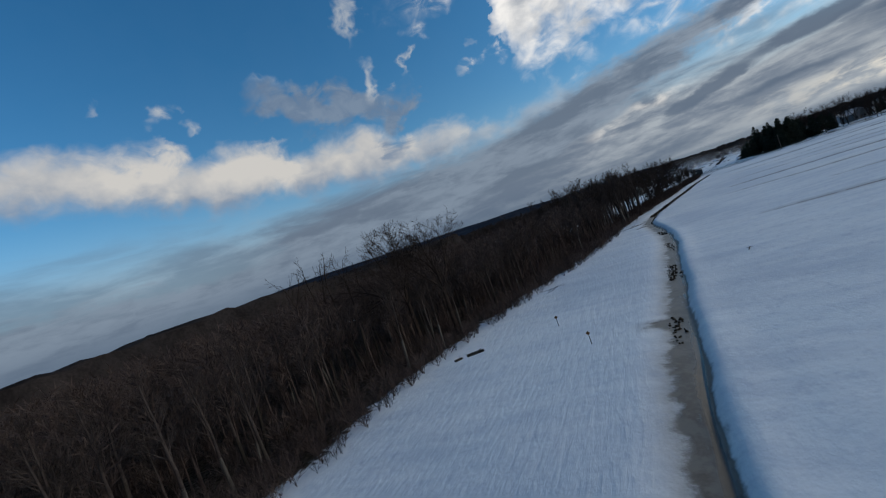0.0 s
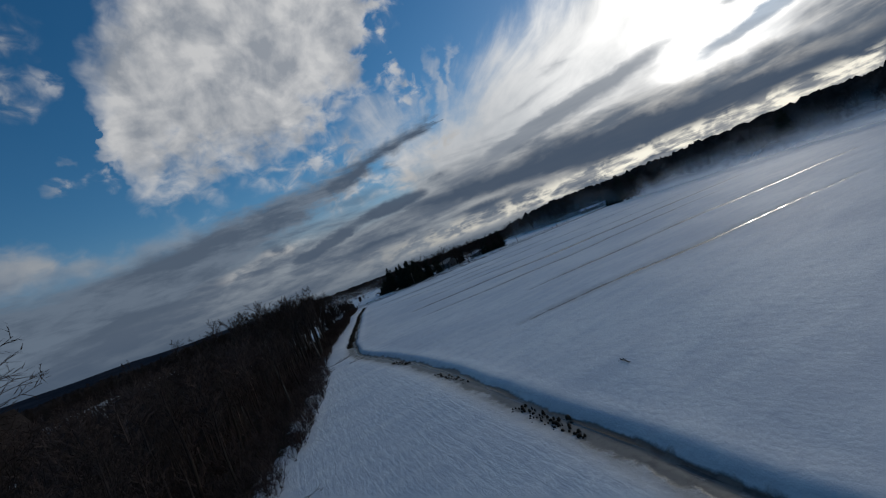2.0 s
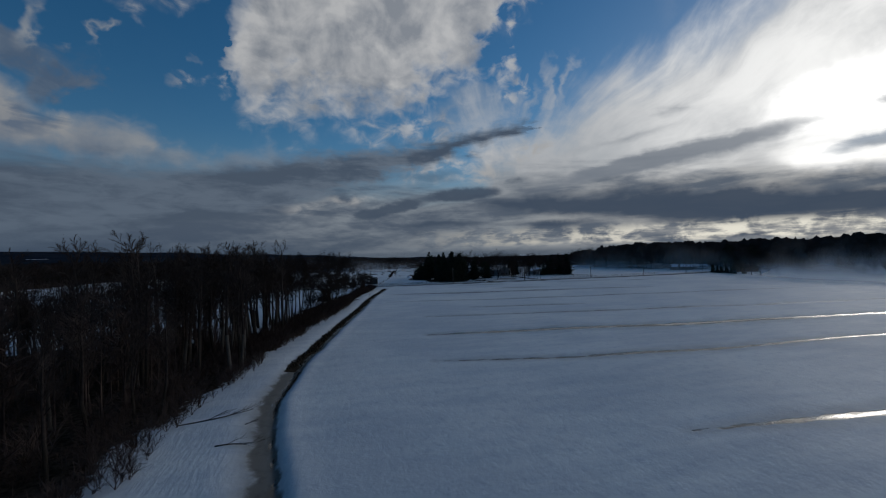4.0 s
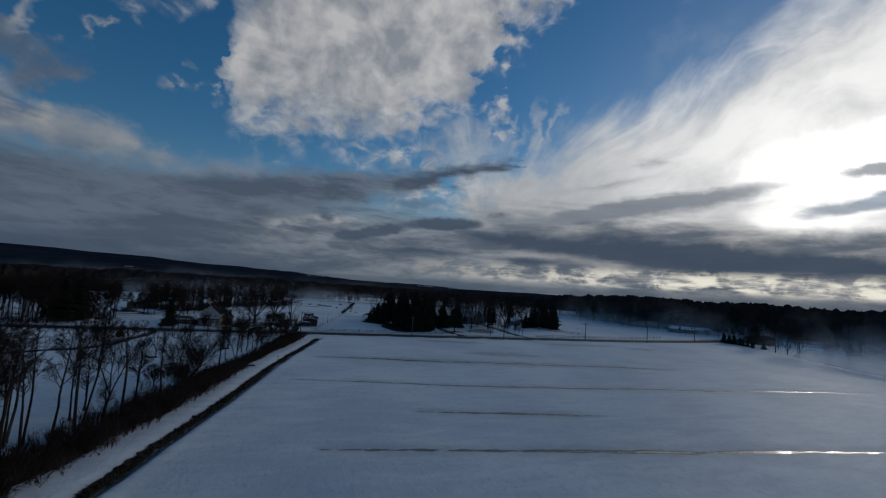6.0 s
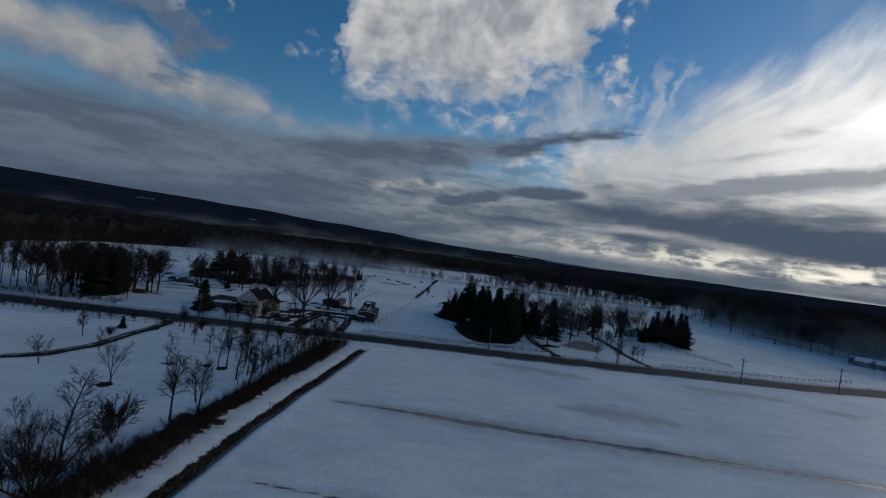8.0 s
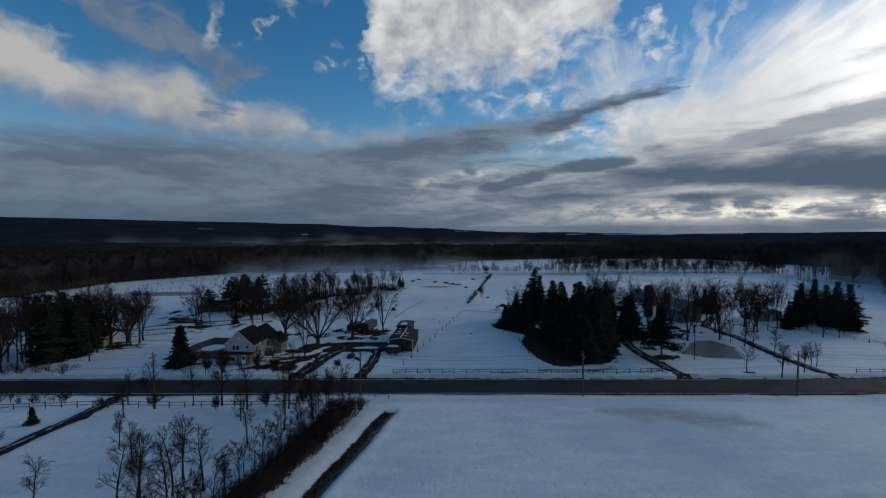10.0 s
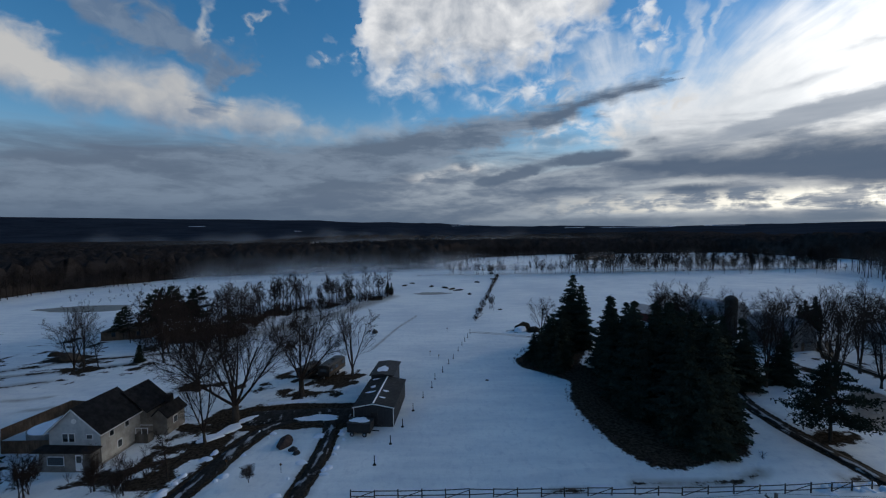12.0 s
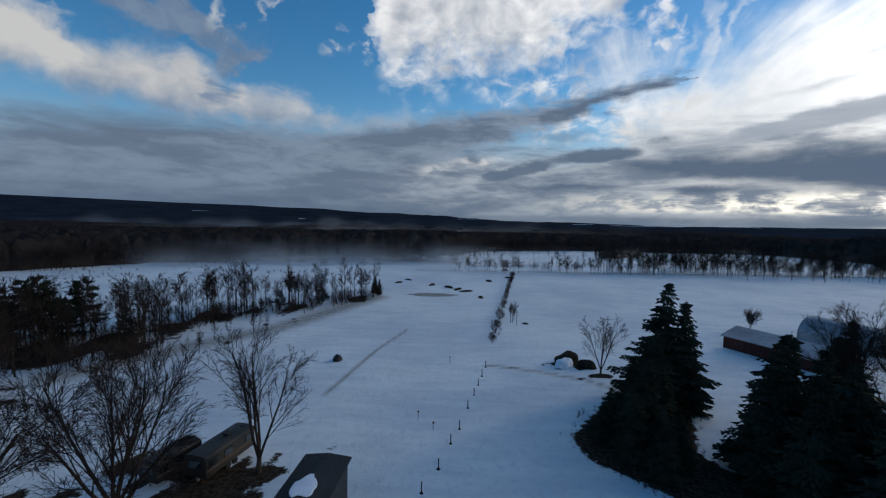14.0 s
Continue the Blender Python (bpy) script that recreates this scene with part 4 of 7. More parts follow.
def ribbon(name, line, half, mat, lift, label, category, ragged=0.0, step=1.2, rows=5, seed=1):
    """A strip of paving that follows a line, a little crowned, with ragged edges."""
    pts = []
    for (ax, ay), (bx, by) in zip(line, line[1:]):
        n = max(1, int(math.hypot(bx - ax, by - ay) / step))
        for i in range(n):
            pts.append((ax + (bx - ax) * i / n, ay + (by - ay) * i / n))
    pts = np.array(pts + [line[-1]], float)
    for _ in range(6):
        pts[1:-1] = (pts[:-2] + 2 * pts[1:-1] + pts[2:]) / 4
    d = np.gradient(pts, axis=0)
    d /= np.linalg.norm(d, axis=1, keepdims=True)
    nrm = np.stack([-d[:, 1], d[:, 0]], 1)
    g = rng(seed)
    verts = []
    for k in range(rows):
        s = 2 * k / (rows - 1) - 1
        jag = np.convolve(g.normal(0, ragged, len(pts) + 4), np.ones(5) / 2.2, "valid") if ragged and abs(s) > 0.9 else 0.0
        off = (s * half + np.sign(s) * jag)
        q = pts + nrm * (off[:, None] if np.ndim(off) else off)
        z = np.full(len(pts), lift + 0.05 * (1 - s * s))
        if abs(s) > 0.9:
            z -= 0.3
        verts.append(np.column_stack([q, z]))
    n = len(pts)
    verts = np.stack(verts, 1).reshape(-1, 3)
    i = (np.arange(n - 1)[:, None] * rows + np.arange(rows - 1)[None]).ravel()
    me = mesh_np(name, verts, np.stack([i, i + rows, i + rows + 1, i + 1], 1), mat)
    me.polygons.foreach_set("use_smooth", np.ones(len(me.polygons), bool))
    me.attributes.new("across", "FLOAT", "POINT").data.foreach_set("value", np.tile(np.abs(np.linspace(-1, 1, rows)), n).astype(np.float32))
    return tagged(new(name, me), label, category, kind="structure")


ribbon("road", ROAD, 4.5, M_ASPHALT, 0.0, "dark wet asphalt two lane country road", "road", 0.06, 2.0, 9)
for off in (-3.7, 3.7):
    line = [(x, y + off) for x, y in ROAD[1:9]]
    ribbon("road_line", line, 0.09, M_LINE, 0.045, "worn white edge line on the road", "road marking", 0.0, 2.5, 3)

for i, (line, half) in enumerate(GRAVEL):
    ribbon("driveway", line, half * 0.78, M_YARD if half > 4 else M_GRAVEL, 0.07 + 0.012 * i, "dark muddy gravel driveway between snow banks", "driveway", 0.42, 0.7, 7, 60 + i)

# ---- trees ----
def unit(v):
    return v / (np.linalg.norm(v) + 1e-9)


def limbs(g, p, d, length, r, level, plan, out, wobble=0.055):
    """Grow one limb and what branches off it. plan[level]: (children, pieces, spread in degrees, share of length, rise)."""
    kids, pieces, spread, share, rise = plan[level]
    spots, step = [], length / pieces
    for i in range(pieces):
        r1 = max(r * (1 - 0.75 * (i + 1) / pieces) + r * 0.08, 0.012)
        r0 = max(r * (1 - 0.75 * i / pieces) + r * 0.08, 0.015)
        q = p + d * step
        out[level].append((p, q, r0, r1))
        spots.append((p, q, d, r0))
        p, d = q, unit(d + g.normal(0, wobble, 3) + np.array([0, 0, rise]))
    if level + 1 >= len(plan):
        return
    for k in range(kids):
        s = 0.2 + 0.8 * (k + g.uniform(0.2, 1.0)) / kids
        i = min(int(s * pieces), pieces - 1)
        a, b, dd, rr = spots[i]
        start = a + (b - a) * (s * pieces - i if s < 1 else 0.98)
        side = unit(np.cross(dd, g.normal(0, 1, 3)))
        ang = radians(spread * g.uniform(0.7, 1.25))
        nd = unit(dd * math.cos(ang) + side * math.sin(ang))
        limbs(g, start, nd, length * share * g.uniform(0.75, 1.2) * (1.15 - 0.45 * s), rr * 0.44, level + 1, plan, out, wobble)


def tree_shape(seed, height, girth, plan, fork=0.22, stems=1, lean=0.05, spread=0.6, wobble=0.055):
    """Segments of a leafless tree: the trunk below the fork, and limbs level by level."""
    g = rng(seed)
    trunk, out = [], {i: [] for i in range(len(plan))}
    top = np.array([g.normal(0, lean), g.normal(0, lean), height * fork])
    p = np.array([0, 0, -0.3])
    trunk.append((p, p + [0, 0, 0.7], girth * 1.7, girth * 1.12))
    trunk.append((p + [0, 0, 0.7], top, girth * 1.12, girth * 0.9))
    for s in range(stems):
        a = 6.283 * (s + g.uniform(0, 0.6)) / stems
        tilt = 0.0 if stems == 1 else 0.08 + spread * ((s * 2) % stems) / max(stems - 1, 1)
        d = unit(np.array([math.cos(a) * tilt, math.sin(a) * tilt, 1.0]))
        limbs(g, top - [0, 0, 0.15], d, height * (1 - fork) * (1.0 if stems == 1 else g.uniform(0.85, 1.0)), girth * (0.85 if stems == 1 else 1.15 / stems ** 0.5 * g.uniform(0.75, 1.1)), 0, plan, out, wobble)
    k = height / max(q[1][2] for segs in out.values() for q in segs)
    trunk = [(np.asarray(a) * k, np.asarray(b) * k, r0, r1) for a, b, r0, r1 in trunk]
    out = {lv: [(a * k, b * k, r0, r1) for a, b, r0, r1 in segs] for lv, segs in out.items()}
    return trunk, out


def bare_tree(seed, height, girth, plan, fork=0.22, stems=1, bark=None, lean=0.05, label="bare leafless deciduous tree standing in snow", spread=0.6, twig=None, wobble=0.055):
    """A leafless tree: trunk below the fork, crown of limbs and twigs above."""
    bark = bark or M_BARK
    trunk, out = tree_shape(seed, height, girth, plan, fork, stems, lean, spread, wobble)
    ob = thing("bare_tree", label, "tree")
    part("trunk", mesh_np("trunk", *tubes(trunk, 8), bark), bark, ob)
    last = len(plan) - (2 if len(plan) > 4 else 1)
    sets = [split(tubes(segs, 6 if lv == 0 else 4 if lv == 1 else 3)) for lv, segs in out.items() if lv < last] + [twigs_of(sum((out[lv] for lv in out if lv >= last), []), seed)]
    part("crown", mesh_np("crown", *joined(sets), twig or M_TWIG), twig or M_TWIG, ob)
    return ob


def split(v_f):
    """The same surface in triangles."""
    v, f = v_f
    return v, np.concatenate([f[:, [0, 1, 2]], f[:, [0, 2, 3]]])


def twigs_of(segs, seed=0, wide=1.15):
    """The finest twigs: slim three cornered slivers."""
    g = rng(seed)
    a = np.array([s[0] for s in segs])
    b = np.array([s[1] for s in segs])
    r = np.array([s[2] for s in segs])[:, None]
    side = np.cross(b - a, g.normal(0, 1, a.shape))
    side /= np.linalg.norm(side, axis=1, keepdims=True) + 1e-9
    v = np.stack([a - side * r * wide, a + side * r * wide, b], 1).reshape(-1, 3)
    return v, np.arange(len(v)).reshape(-1, 3)


def light_tree(seed, height, girth, plan, fork=0.2, stems=1, spread=0.5, wide=1.5):
    """The same as plain arrays with fewer sides, for trees past counting."""
    trunk, out = tree_shape(seed, height, girth, plan, fork, stems, 0.1, spread)
    last = len(plan) - (2 if len(plan) > 3 else 1)
    return joined([split(tubes(trunk, 4))] + [split(tubes(segs, 3)) for lv, segs in out.items() if lv < last] + [twigs_of(sum((out[lv] for lv in out if lv >= last), []), seed, wide)])


def grove(name, shapes, spots, mat, label, category, seed=0):
    """Many trees in one mesh of stuff: spots of (x, y, scale)."""
    g = rng(seed)
    sets = []
    for x, y, s in spots:
        v, f = shapes[g.integers(len(shapes))]
        a = g.uniform(0, 6.283)
        c, n = math.cos(a) * s * g.uniform(0.9, 1.1), math.sin(a) * s
        z = float(far_height(np.array([x]), np.array([y]))[0])
        sets.append((np.column_stack([v[:, 0] * c - v[:, 1] * n, v[:, 0] * n + v[:, 1] * c, v[:, 2] * s]) + [x, y, z], f))
    ob = new(name, mesh_np(name, *joined(sets), mat))
    return tagged(ob, label, category, kind="stuff")


BROAD = [(8, 8, 30, 0.50, 0.03), (8, 4, 30, 0.50, 0.04), (6, 2, 32, 0.52, 0.03), (3, 1, 30, 0.8, 0.02), (0, 1, 0, 0, 0)]
VASE = [(9, 6, 26, 0.46, 0.012), (6, 3, 30, 0.48, 0.035), (4, 1, 35, 0.5, 0.03), (4, 1, 36, 0.7, 0.02), (0, 1, 0, 0, 0)]
GNARLED = [(9, 8, 42, 0.48, -0.01), (8, 5, 42, 0.52, 0.06), (5, 3, 42, 0.5, 0.06), (3, 1, 38, 0.6, 0.02), (0, 1, 0, 0, 0)]
SLIM = [(22, 6, 46, 0.32, 0.004), (6, 3, 36, 0.45, 0.05), (4, 1, 34, 0.55, 0.04), (2, 1, 36, 0.6, 0.02), (0, 1, 0, 0, 0)]
WOODLAND = [(14, 6, 36, 0.30, 0.01), (6, 3, 36, 0.5, 0.08), (6, 1, 36, 0.55, 0.04), (0, 1, 0, 0, 0)]
SHRUB = [(10, 3, 26, 0.55, 0.03), (6, 2, 30, 0.5, 0.03), (4, 1, 30, 0.6, 0.02), (0, 1, 0, 0, 0)]
LIGHT = [(11, 3, 36, 0.32, 0.02), (5, 2, 36, 0.5, 0.06), (7, 1, 36, 0.55, 0.0), (0, 1, 0, 0, 0)]
FAR = [(13, 3, 36, 0.42, 0.02), (6, 1, 38, 0.6, 0.06), (0, 1, 0, 0, 0)]
ROW = [(9, 4, 32, 0.36, 0.02), (6, 2, 36, 0.5, 0.05), (5, 1, 36, 0.6, 0.02), (0, 1, 0, 0, 0)]
TWIGGY = [(13, 2, 34, 0.6, 0.02), (0, 1, 0, 0, 0)]


def spruce(seed, height, radius, label="dark green spruce tree, snow free", dense=1.0):
    """Spruce: trunk, and whorls of drooping boughs that fan out in many small needle sprays."""
    g = rng(seed)
    ob = thing("spruce_tree", label, "tree")
    part("trunk", mesh_np("trunk", *tubes([((0, 0, -0.3), (0, 0, height * 0.55), height * 0.018 + 0.06, height * 0.012), ((0, 0, height * 0.55), (0, 0, height * 0.99), height * 0.012, 0.02)], 7), M_BARK), M_BARK, ob)
    verts, faces, n = [], [], 0
    z = height * 0.03
    lean = g.uniform(0, 6.28)
    while z < height * 0.985:
        t = z / height
        reach = radius * ((1 - t) ** 0.82) * (0.8 + 0.2 * min(t / 0.12, 1.0)) * (1 + 0.12 * math.sin(9 * t + lean)) + 0.12
        count = int((4 + 4 * (1 - t)) * dense) + 2
        a0 = g.uniform(0, 6.28)
        for k in range(count):
            a = a0 + 6.283 * k / count + g.normal(0, 0.35)
            L = reach * g.uniform(0.45, 1.0) * (1.22 if g.uniform() < 0.22 else 1.0) * (1 + 0.14 * math.cos(a - lean))
            out = np.array([math.cos(a), math.sin(a), 0.0])
            side = np.array([-out[1], out[0], 0.0])
            base = np.array([0, 0, z + g.normal(0, 0.3) * min(1.0, reach)])
            m = max(2, int(L / 0.5))
            for j in range(m):
                s = (j + 0.8) / m
                c = base + out * L * s + np.array([0, 0, (0.16 - 0.55 * s + 0.26 * s * s) * L * (0.5 + 0.5 * (1 - t))])
                half = L * 0.34 * (math.sin(math.pi * min(0.92, 0.25 + 0.7 * s)) ** 0.8) + 0.14
                rows = max(1, int(half / 0.38))
                for sg in (-1, 1):
                    for q in range(rows):
                        c2 = c + side * sg * half * q / rows + np.array([0, 0, -0.12 * q * g.uniform(0.4, 1.4)])
                        w = half / rows * g.uniform(0.8, 1.35)
                        tip = c2 + out * g.uniform(0.28, 0.62) + side * sg * w + np.array([0, 0, -0.3 * g.uniform(0.2, 1.6)])
                        bk = c2 - out * g.uniform(0.2, 0.45) + side * sg * w * 0.8 + np.array([0, 0, -0.12 * g.uniform(0, 2)])
                        low = c2 + out * 0.15 + side * sg * w * 0.4 + np.array([0, 0, -0.30 - 0.25 * g.uniform(0, 1)])
                        verts += [c2 - out * 0.1, bk, tip, low]
                        faces += [(n, n + 1, n + 2), (n, n + 2, n + 3)]
                        n += 4
        z += (height * 0.018 + 0.10) * g.uniform(0.7, 1.3)
    part("foliage", mesh_np("foliage", verts, faces, M_NEEDLES), M_NEEDLES, ob)
    return ob


def pine(seed, height, radius, boughs=30, low=0.24):
    """Pine: bare lower trunk, crooked limbs in loose layers, flat ragged pads of needle tufts along them."""
    g = rng(seed)
    ob = thing("pine_tree", "dark pine tree with ragged flat needle pads", "tree")
    segs = [((0, 0, -0.3), (0.15, 0, height * 0.5), height * 0.018 + 0.05, height * 0.012), ((0.15, 0, height * 0.5), (0, 0.1, height * 0.97), height * 0.012, 0.03)]
    verts, faces, n = [], [], 0
    for i in range(boughs):
        t = i / boughs
        z = height * (low + (0.97 - low) * t) + g.normal(0, 0.12)
        a = i * 2.4 + g.normal(0, 0.5)
        L = radius * (0.9 + 0.3 * t if t < 0.2 else 1.0 - 0.96 * (t - 0.2) / 0.8) * g.uniform(0.6, 1.1) + 0.35
        out = np.array([math.cos(a), math.sin(a), 0.0])
        side = np.array([-out[1], out[0], 0.0])
        bend = g.uniform(-0.02, 0.16)
        root, prev = np.array([0.1, 0, z]), None
        for j in range(5):
            s = j / 4
            q = root + out * L * s + side * 0.12 * L * math.sin(3 * s + i) + [0, 0, L * (bend * s + 0.10 * s * s - 0.12 * s)]
            if prev is not None:
                segs.append((prev, q, 0.07 * (1.2 - s), 0.05 * (1.2 - s)))
            prev = q
            if s < 0.3:
                continue
            for _ in range(int(12 + 12 * L * 0.7)):
                p = q + out * g.normal(0, 0.13 * L) + side * g.normal(0, 0.20 * L * (0.5 + 0.5 * s)) + [0, 0, g.normal(0.03, 0.10)]
                d = unit(out * 0.5 + g.normal(0, 0.7, 3) + [0, 0, 0.25]) * g.uniform(0.28, 0.55)
                w = unit(np.cross(d, g.normal(0, 1, 3))) * 0.12
                verts += [p - w, p + w, p + d, p + [0, 0, -0.1]]
                faces += [(n, n + 1, n + 2), (n, n + 2, n + 3)]
                n += 4
    part("trunk", mesh_np("trunk", *tubes(segs, 5), M_BARK), M_BARK, ob)
    part("foliage", mesh_np("foliage", verts, faces, M_NEEDLES), M_NEEDLES, ob)
    return ob


def plant(proto, spots, group, seed=0):
    """Copies of prototype trees at (x, y, height / own height)."""
    g = rng(seed)
    for i, (x, y, s) in enumerate(spots):
        src = proto[i % len(proto)]
        ob = copy_thing(src, pose(x, y, 0, g.normal(0, 1.5), g.normal(0, 1.5), g.uniform(0, 360)))
        ob.matrix_basis = ob.matrix_basis @ Matrix.Diagonal((s * g.uniform(0.92, 1.08), s * g.uniform(0.92, 1.08), s, 1))
        ob["group"] = group


def drop(protos):
    for p in protos:
        for o in [*p.children_recursive, p]:
            bpy.data.objects.remove(o)


big = [bare_tree(11, 14.0, 0.36, BROAD, 0.17, 7, spread=1.0, label="large bare spreading shade tree in snow"), bare_tree(12, 14.0, 0.34, BROAD, 0.20, 7, spread=1.05, label="large bare spreading shade tree in snow")]
gnarled = [bare_tree(17, 17.0, 0.25, GNARLED, 0.42, 4, bark=M_TWIG, spread=0.9, wobble=0.10, label="tall bare oak with crooked spreading crown"), bare_tree(18, 17.0, 0.25, GNARLED, 0.4, 5, bark=M_TWIG, spread=0.95, wobble=0.10, label="tall bare oak with crooked spreading crown")]
vase = [bare_tree(15, 13.5, 0.20, VASE, 0.12, 4, spread=0.42, label="bare tree with upright spreading limbs"), bare_tree(16, 13.5, 0.18, VASE, 0.14, 3, spread=0.36, label="bare tree with upright spreading limbs")]
slim = [bare_tree(21, 9.0, 0.13, SLIM, 0.16), bare_tree(22, 9.0, 0.12, SLIM, 0.14), bare_tree(23, 9.0, 0.14, SLIM, 0.2, 2)]
wild = [bare_tree(31 + i, 11.0, 0.14, WOODLAND, 0.3 + 0.05 * (i % 3), 1 + (i % 4 == 3), M_PALE_BARK if i % 3 == 1 else M_BARK, 0.3, "tall thin bare woodland tree with crowded twigs", twig=M_WILD) for i in range(6)]
TALL = [(12, 6, 36, 0.36, 0.02), (7, 4, 36, 0.5, 0.03), (6, 1, 36, 0.5, 0.03), (5, 1, 36, 0.7, 0.02), (0, 1, 0, 0, 0)]
tall = [bare_tree(61 + i, 15.5, (0.15, 0.12, 0.17, 0.13)[i], TALL, (0.3, 0.42, 0.24, 0.36)[i], 1 + i % 3, bark=M_TWIG, spread=0.42, lean=0.45, label="tall bare tree with clear trunk beside the trail") for i in range(4)]
SNAG = [(7, 6, 30, 0.34, 0.01), (4, 3, 34, 0.5, 0.04), (3, 1, 34, 0.55, 0.02), (0, 1, 0, 0, 0)]
snag = [bare_tree(67 + i, 16.5, 0.11, SNAG, 0.62 - 0.06 * i, 1 + i % 2, spread=0.3, lean=0.5, wobble=0.12, label="thin tall bare tree with a sparse crown") for i in range(3)]
shrub = [bare_tree(41, 3.0, 0.035, SHRUB, 0.06, 7, label="bare twiggy shrub rising from snow"), bare_tree(42, 3.0, 0.035, SHRUB, 0.05, 6, label="bare twiggy shrub rising from snow")]
fir = [spruce(51, 18.0, 6.2), spruce(52, 18.0, 5.4), spruce(54, 18.0, 6.8)]
young_fir = [spruce(53, 8.0, 2.7)]
pines = [pine(61, 9.0, 3.0), pine(62, 9.0, 2.7)]
wide_pine = [pine(63, 10.7, 5.0, 54, 0.2)]

plant(big, [(-32, 87, 1.38), (-25.2, 97, 1.32), (-85, 93, 1.18), (-95, 69, 1.15), (-45, 100, 1.1), (-104, 95, 1.1), (94, 112, 1.05), (53, 113, 1.3), (-88, 91, 1.12), (-110, 80, 1.1), (-34.2, -20.8, 0.78)], "shade trees by the houses", 1)
plant(gnarled, [(-68.0, -173.8, 1.02), (-71.5, -177.5, 1.06), (-66, -131, 0.75)], "tall trees at the woods edge", 2)
plant(vase, [(62, 102, 1.2), (69, 108, 1.2), (73, 103, 1.15), (-47, 68.5, 0.42), (-50, 67.5, 0.36), (66, 94, 1.35), (-92, 88, 1.15), (-100, 72, 1.15), (-82, 90, 1.05), (190, 34, 1.25), (188.9, 28.2, 1.05), (185.3, 21.4, 1.05), (188, 12, 0.8), (184, 3, 0.75), (190, -8, 0.8), (198, 30, 0.9), (220, 86, 0.5), (216, 90, 0.45), (92, 104, 1.0), (98, 116, 1.05), (72, 118, 1.1), (106, 98, 0.9), (116, 104, 0.95), (-83, 96, 1.15), (-100, 84, 1.15), (-86, 84, 1.05), (56.8, 97.3, 1.22), (60, 112, 1.15), (49, 117, 1.3), (110, 108, 0.95), (-18.2, 106.6, 1.16), (-33.2, 80.5, 1.04), (26, 136, 0.8),
             (-76.2, 113, 1.12), (-77.5, 112, 1.0), (-62, 117, 1.15), (-66, 125, 1.05), (-60, 120, 1.0), (75.7, 95.7, 0.95), (103, 127, 1.15), (83, 112, 1.1), (110, 122, 1.1), (118, 116, 1.1), (-97, 76, 1.1), (-106, 88, 1.1), (79, 103, 1.2), (91, 104, 1.15), (104, 112, 1.1), (88, 122, 1.15), (-46.9, 11.5, 0.56), (-53.8, -9.7, 0.67), (-29.2, 1.7, 0.73), (-61.7, 17, 0.38)], "medium bare trees", 23)
plant(tall, [(-47.8, -60.4, 1.0), (-46.8, -57, 0.95), (-46.7, -52.9, 1.02), (-45, -44.4, 1.0), (-43.3, -42.4, 0.92), (-42.1, -37.8, 1.0), (-40.9, -35.2, 0.95), (-46.5, -68, 1.0), (-53, -62, 1.0), (-56, -54, 1.05), (-51, -49, 0.95), (-49.5, -41, 1.0), (-55, -38, 1.0), (-60, -47, 1.05), (-52.5, -70, 1.0), (-63, -58, 1.0), (-59, -31, 0.95), (-66, -40, 1.0), (-70, -52, 1.05), (-57, -66, 1.0), (-44.5, -49.5, 0.95)], "tall trees beside the trail", 24)
plant(slim, [(-33, 72, 0.7), 
             (-74, 114, 1.0), (-62, 117, 0.9), (77, 97, 0.75), (77, 93, 0.75), (78, 89, 0.75), (78, 86, 0.75), (64, 68, 0.8), (69, 65, 0.8), (78, 79, 0.85), (79, 70, 0.7), (76, 68, 0.7), (82, 72, 0.65), (52, 96, 0.9),
             (-45, 143, 0.5), (-47, 152, 0.5), (-40, 147, 0.45), (-42, 159, 0.5), (-39, 159, 0.45), (-24, 42, 1.12), (-21, 46, 1), (-32, 45, 0.7), (-49, 50, 0.95), (-38, 51, 1.0), (-33, 49.5, 1.05), (-43, 51, 0.9), (-26, 49.5, 0.95), (-55, 52, 0.7), (-36, 69, 0.55), (-40, 70, 0.6), (-47, 69, 0.6), (-37, -13.2, 1.27), (-40.2, -24.8, 1.07), (-44.5, -30.8, 1.05), (-43.8, 22.8, 0.74), (-32.2, 0.1, 1.15), (-32, 7.5, 0.8), (-58.3, 26.8, 0.55), (-66.5, 34.7, 0.6), (-40.1, 32.3, 0.67), (-34.5, 22.5, 0.97), (-33.7, 24.6, 0.93), (-29.7, 18.3, 1.07), (-30.7, 25.7, 0.95), (-45.3, 37.1, 0.57), (-27.7, 26.7, 0.9), (-27.5, 37.4, 0.9), (-51.7, 46.5, 0.65), (-47.4, -22.7, 0.5), (-38, -31.5, 0.55), (-40.5, -35.5, 0.62), (-26.2, 14, 1), (-28.8, 21.5, 1), (-31.5, 29, 0.9)], "slender bare trees", 3)
plant(shrub, [(-23, 71, 0.75), (-57, 70, 0.7), (-62, 36, 0.8), (-47, 69.6, 1.4), (-36, 68, 1.0), (-40.2, 69.8, 1.2), (-50, 68.6, 1.0), (-58, 50, 0.7), (-49, 50, 0.9), (-38, 49, 0.9), (-30, 50, 1.0), (-66, 52, 0.8), (-24, 51, 1.1), (-52, 78, 0.5), (75, 171, 1.7), (-58, 60, 0.7), (-35.4, -7.1, 2), (-36.5, -9.4, 0.9), (-37.3, -17.8, 1.5), (-39.5, -18.2, 1.4), (-35.5, -16.6, 1.2)], "bare shrubs", 4)
g = rng(70)
spots = []
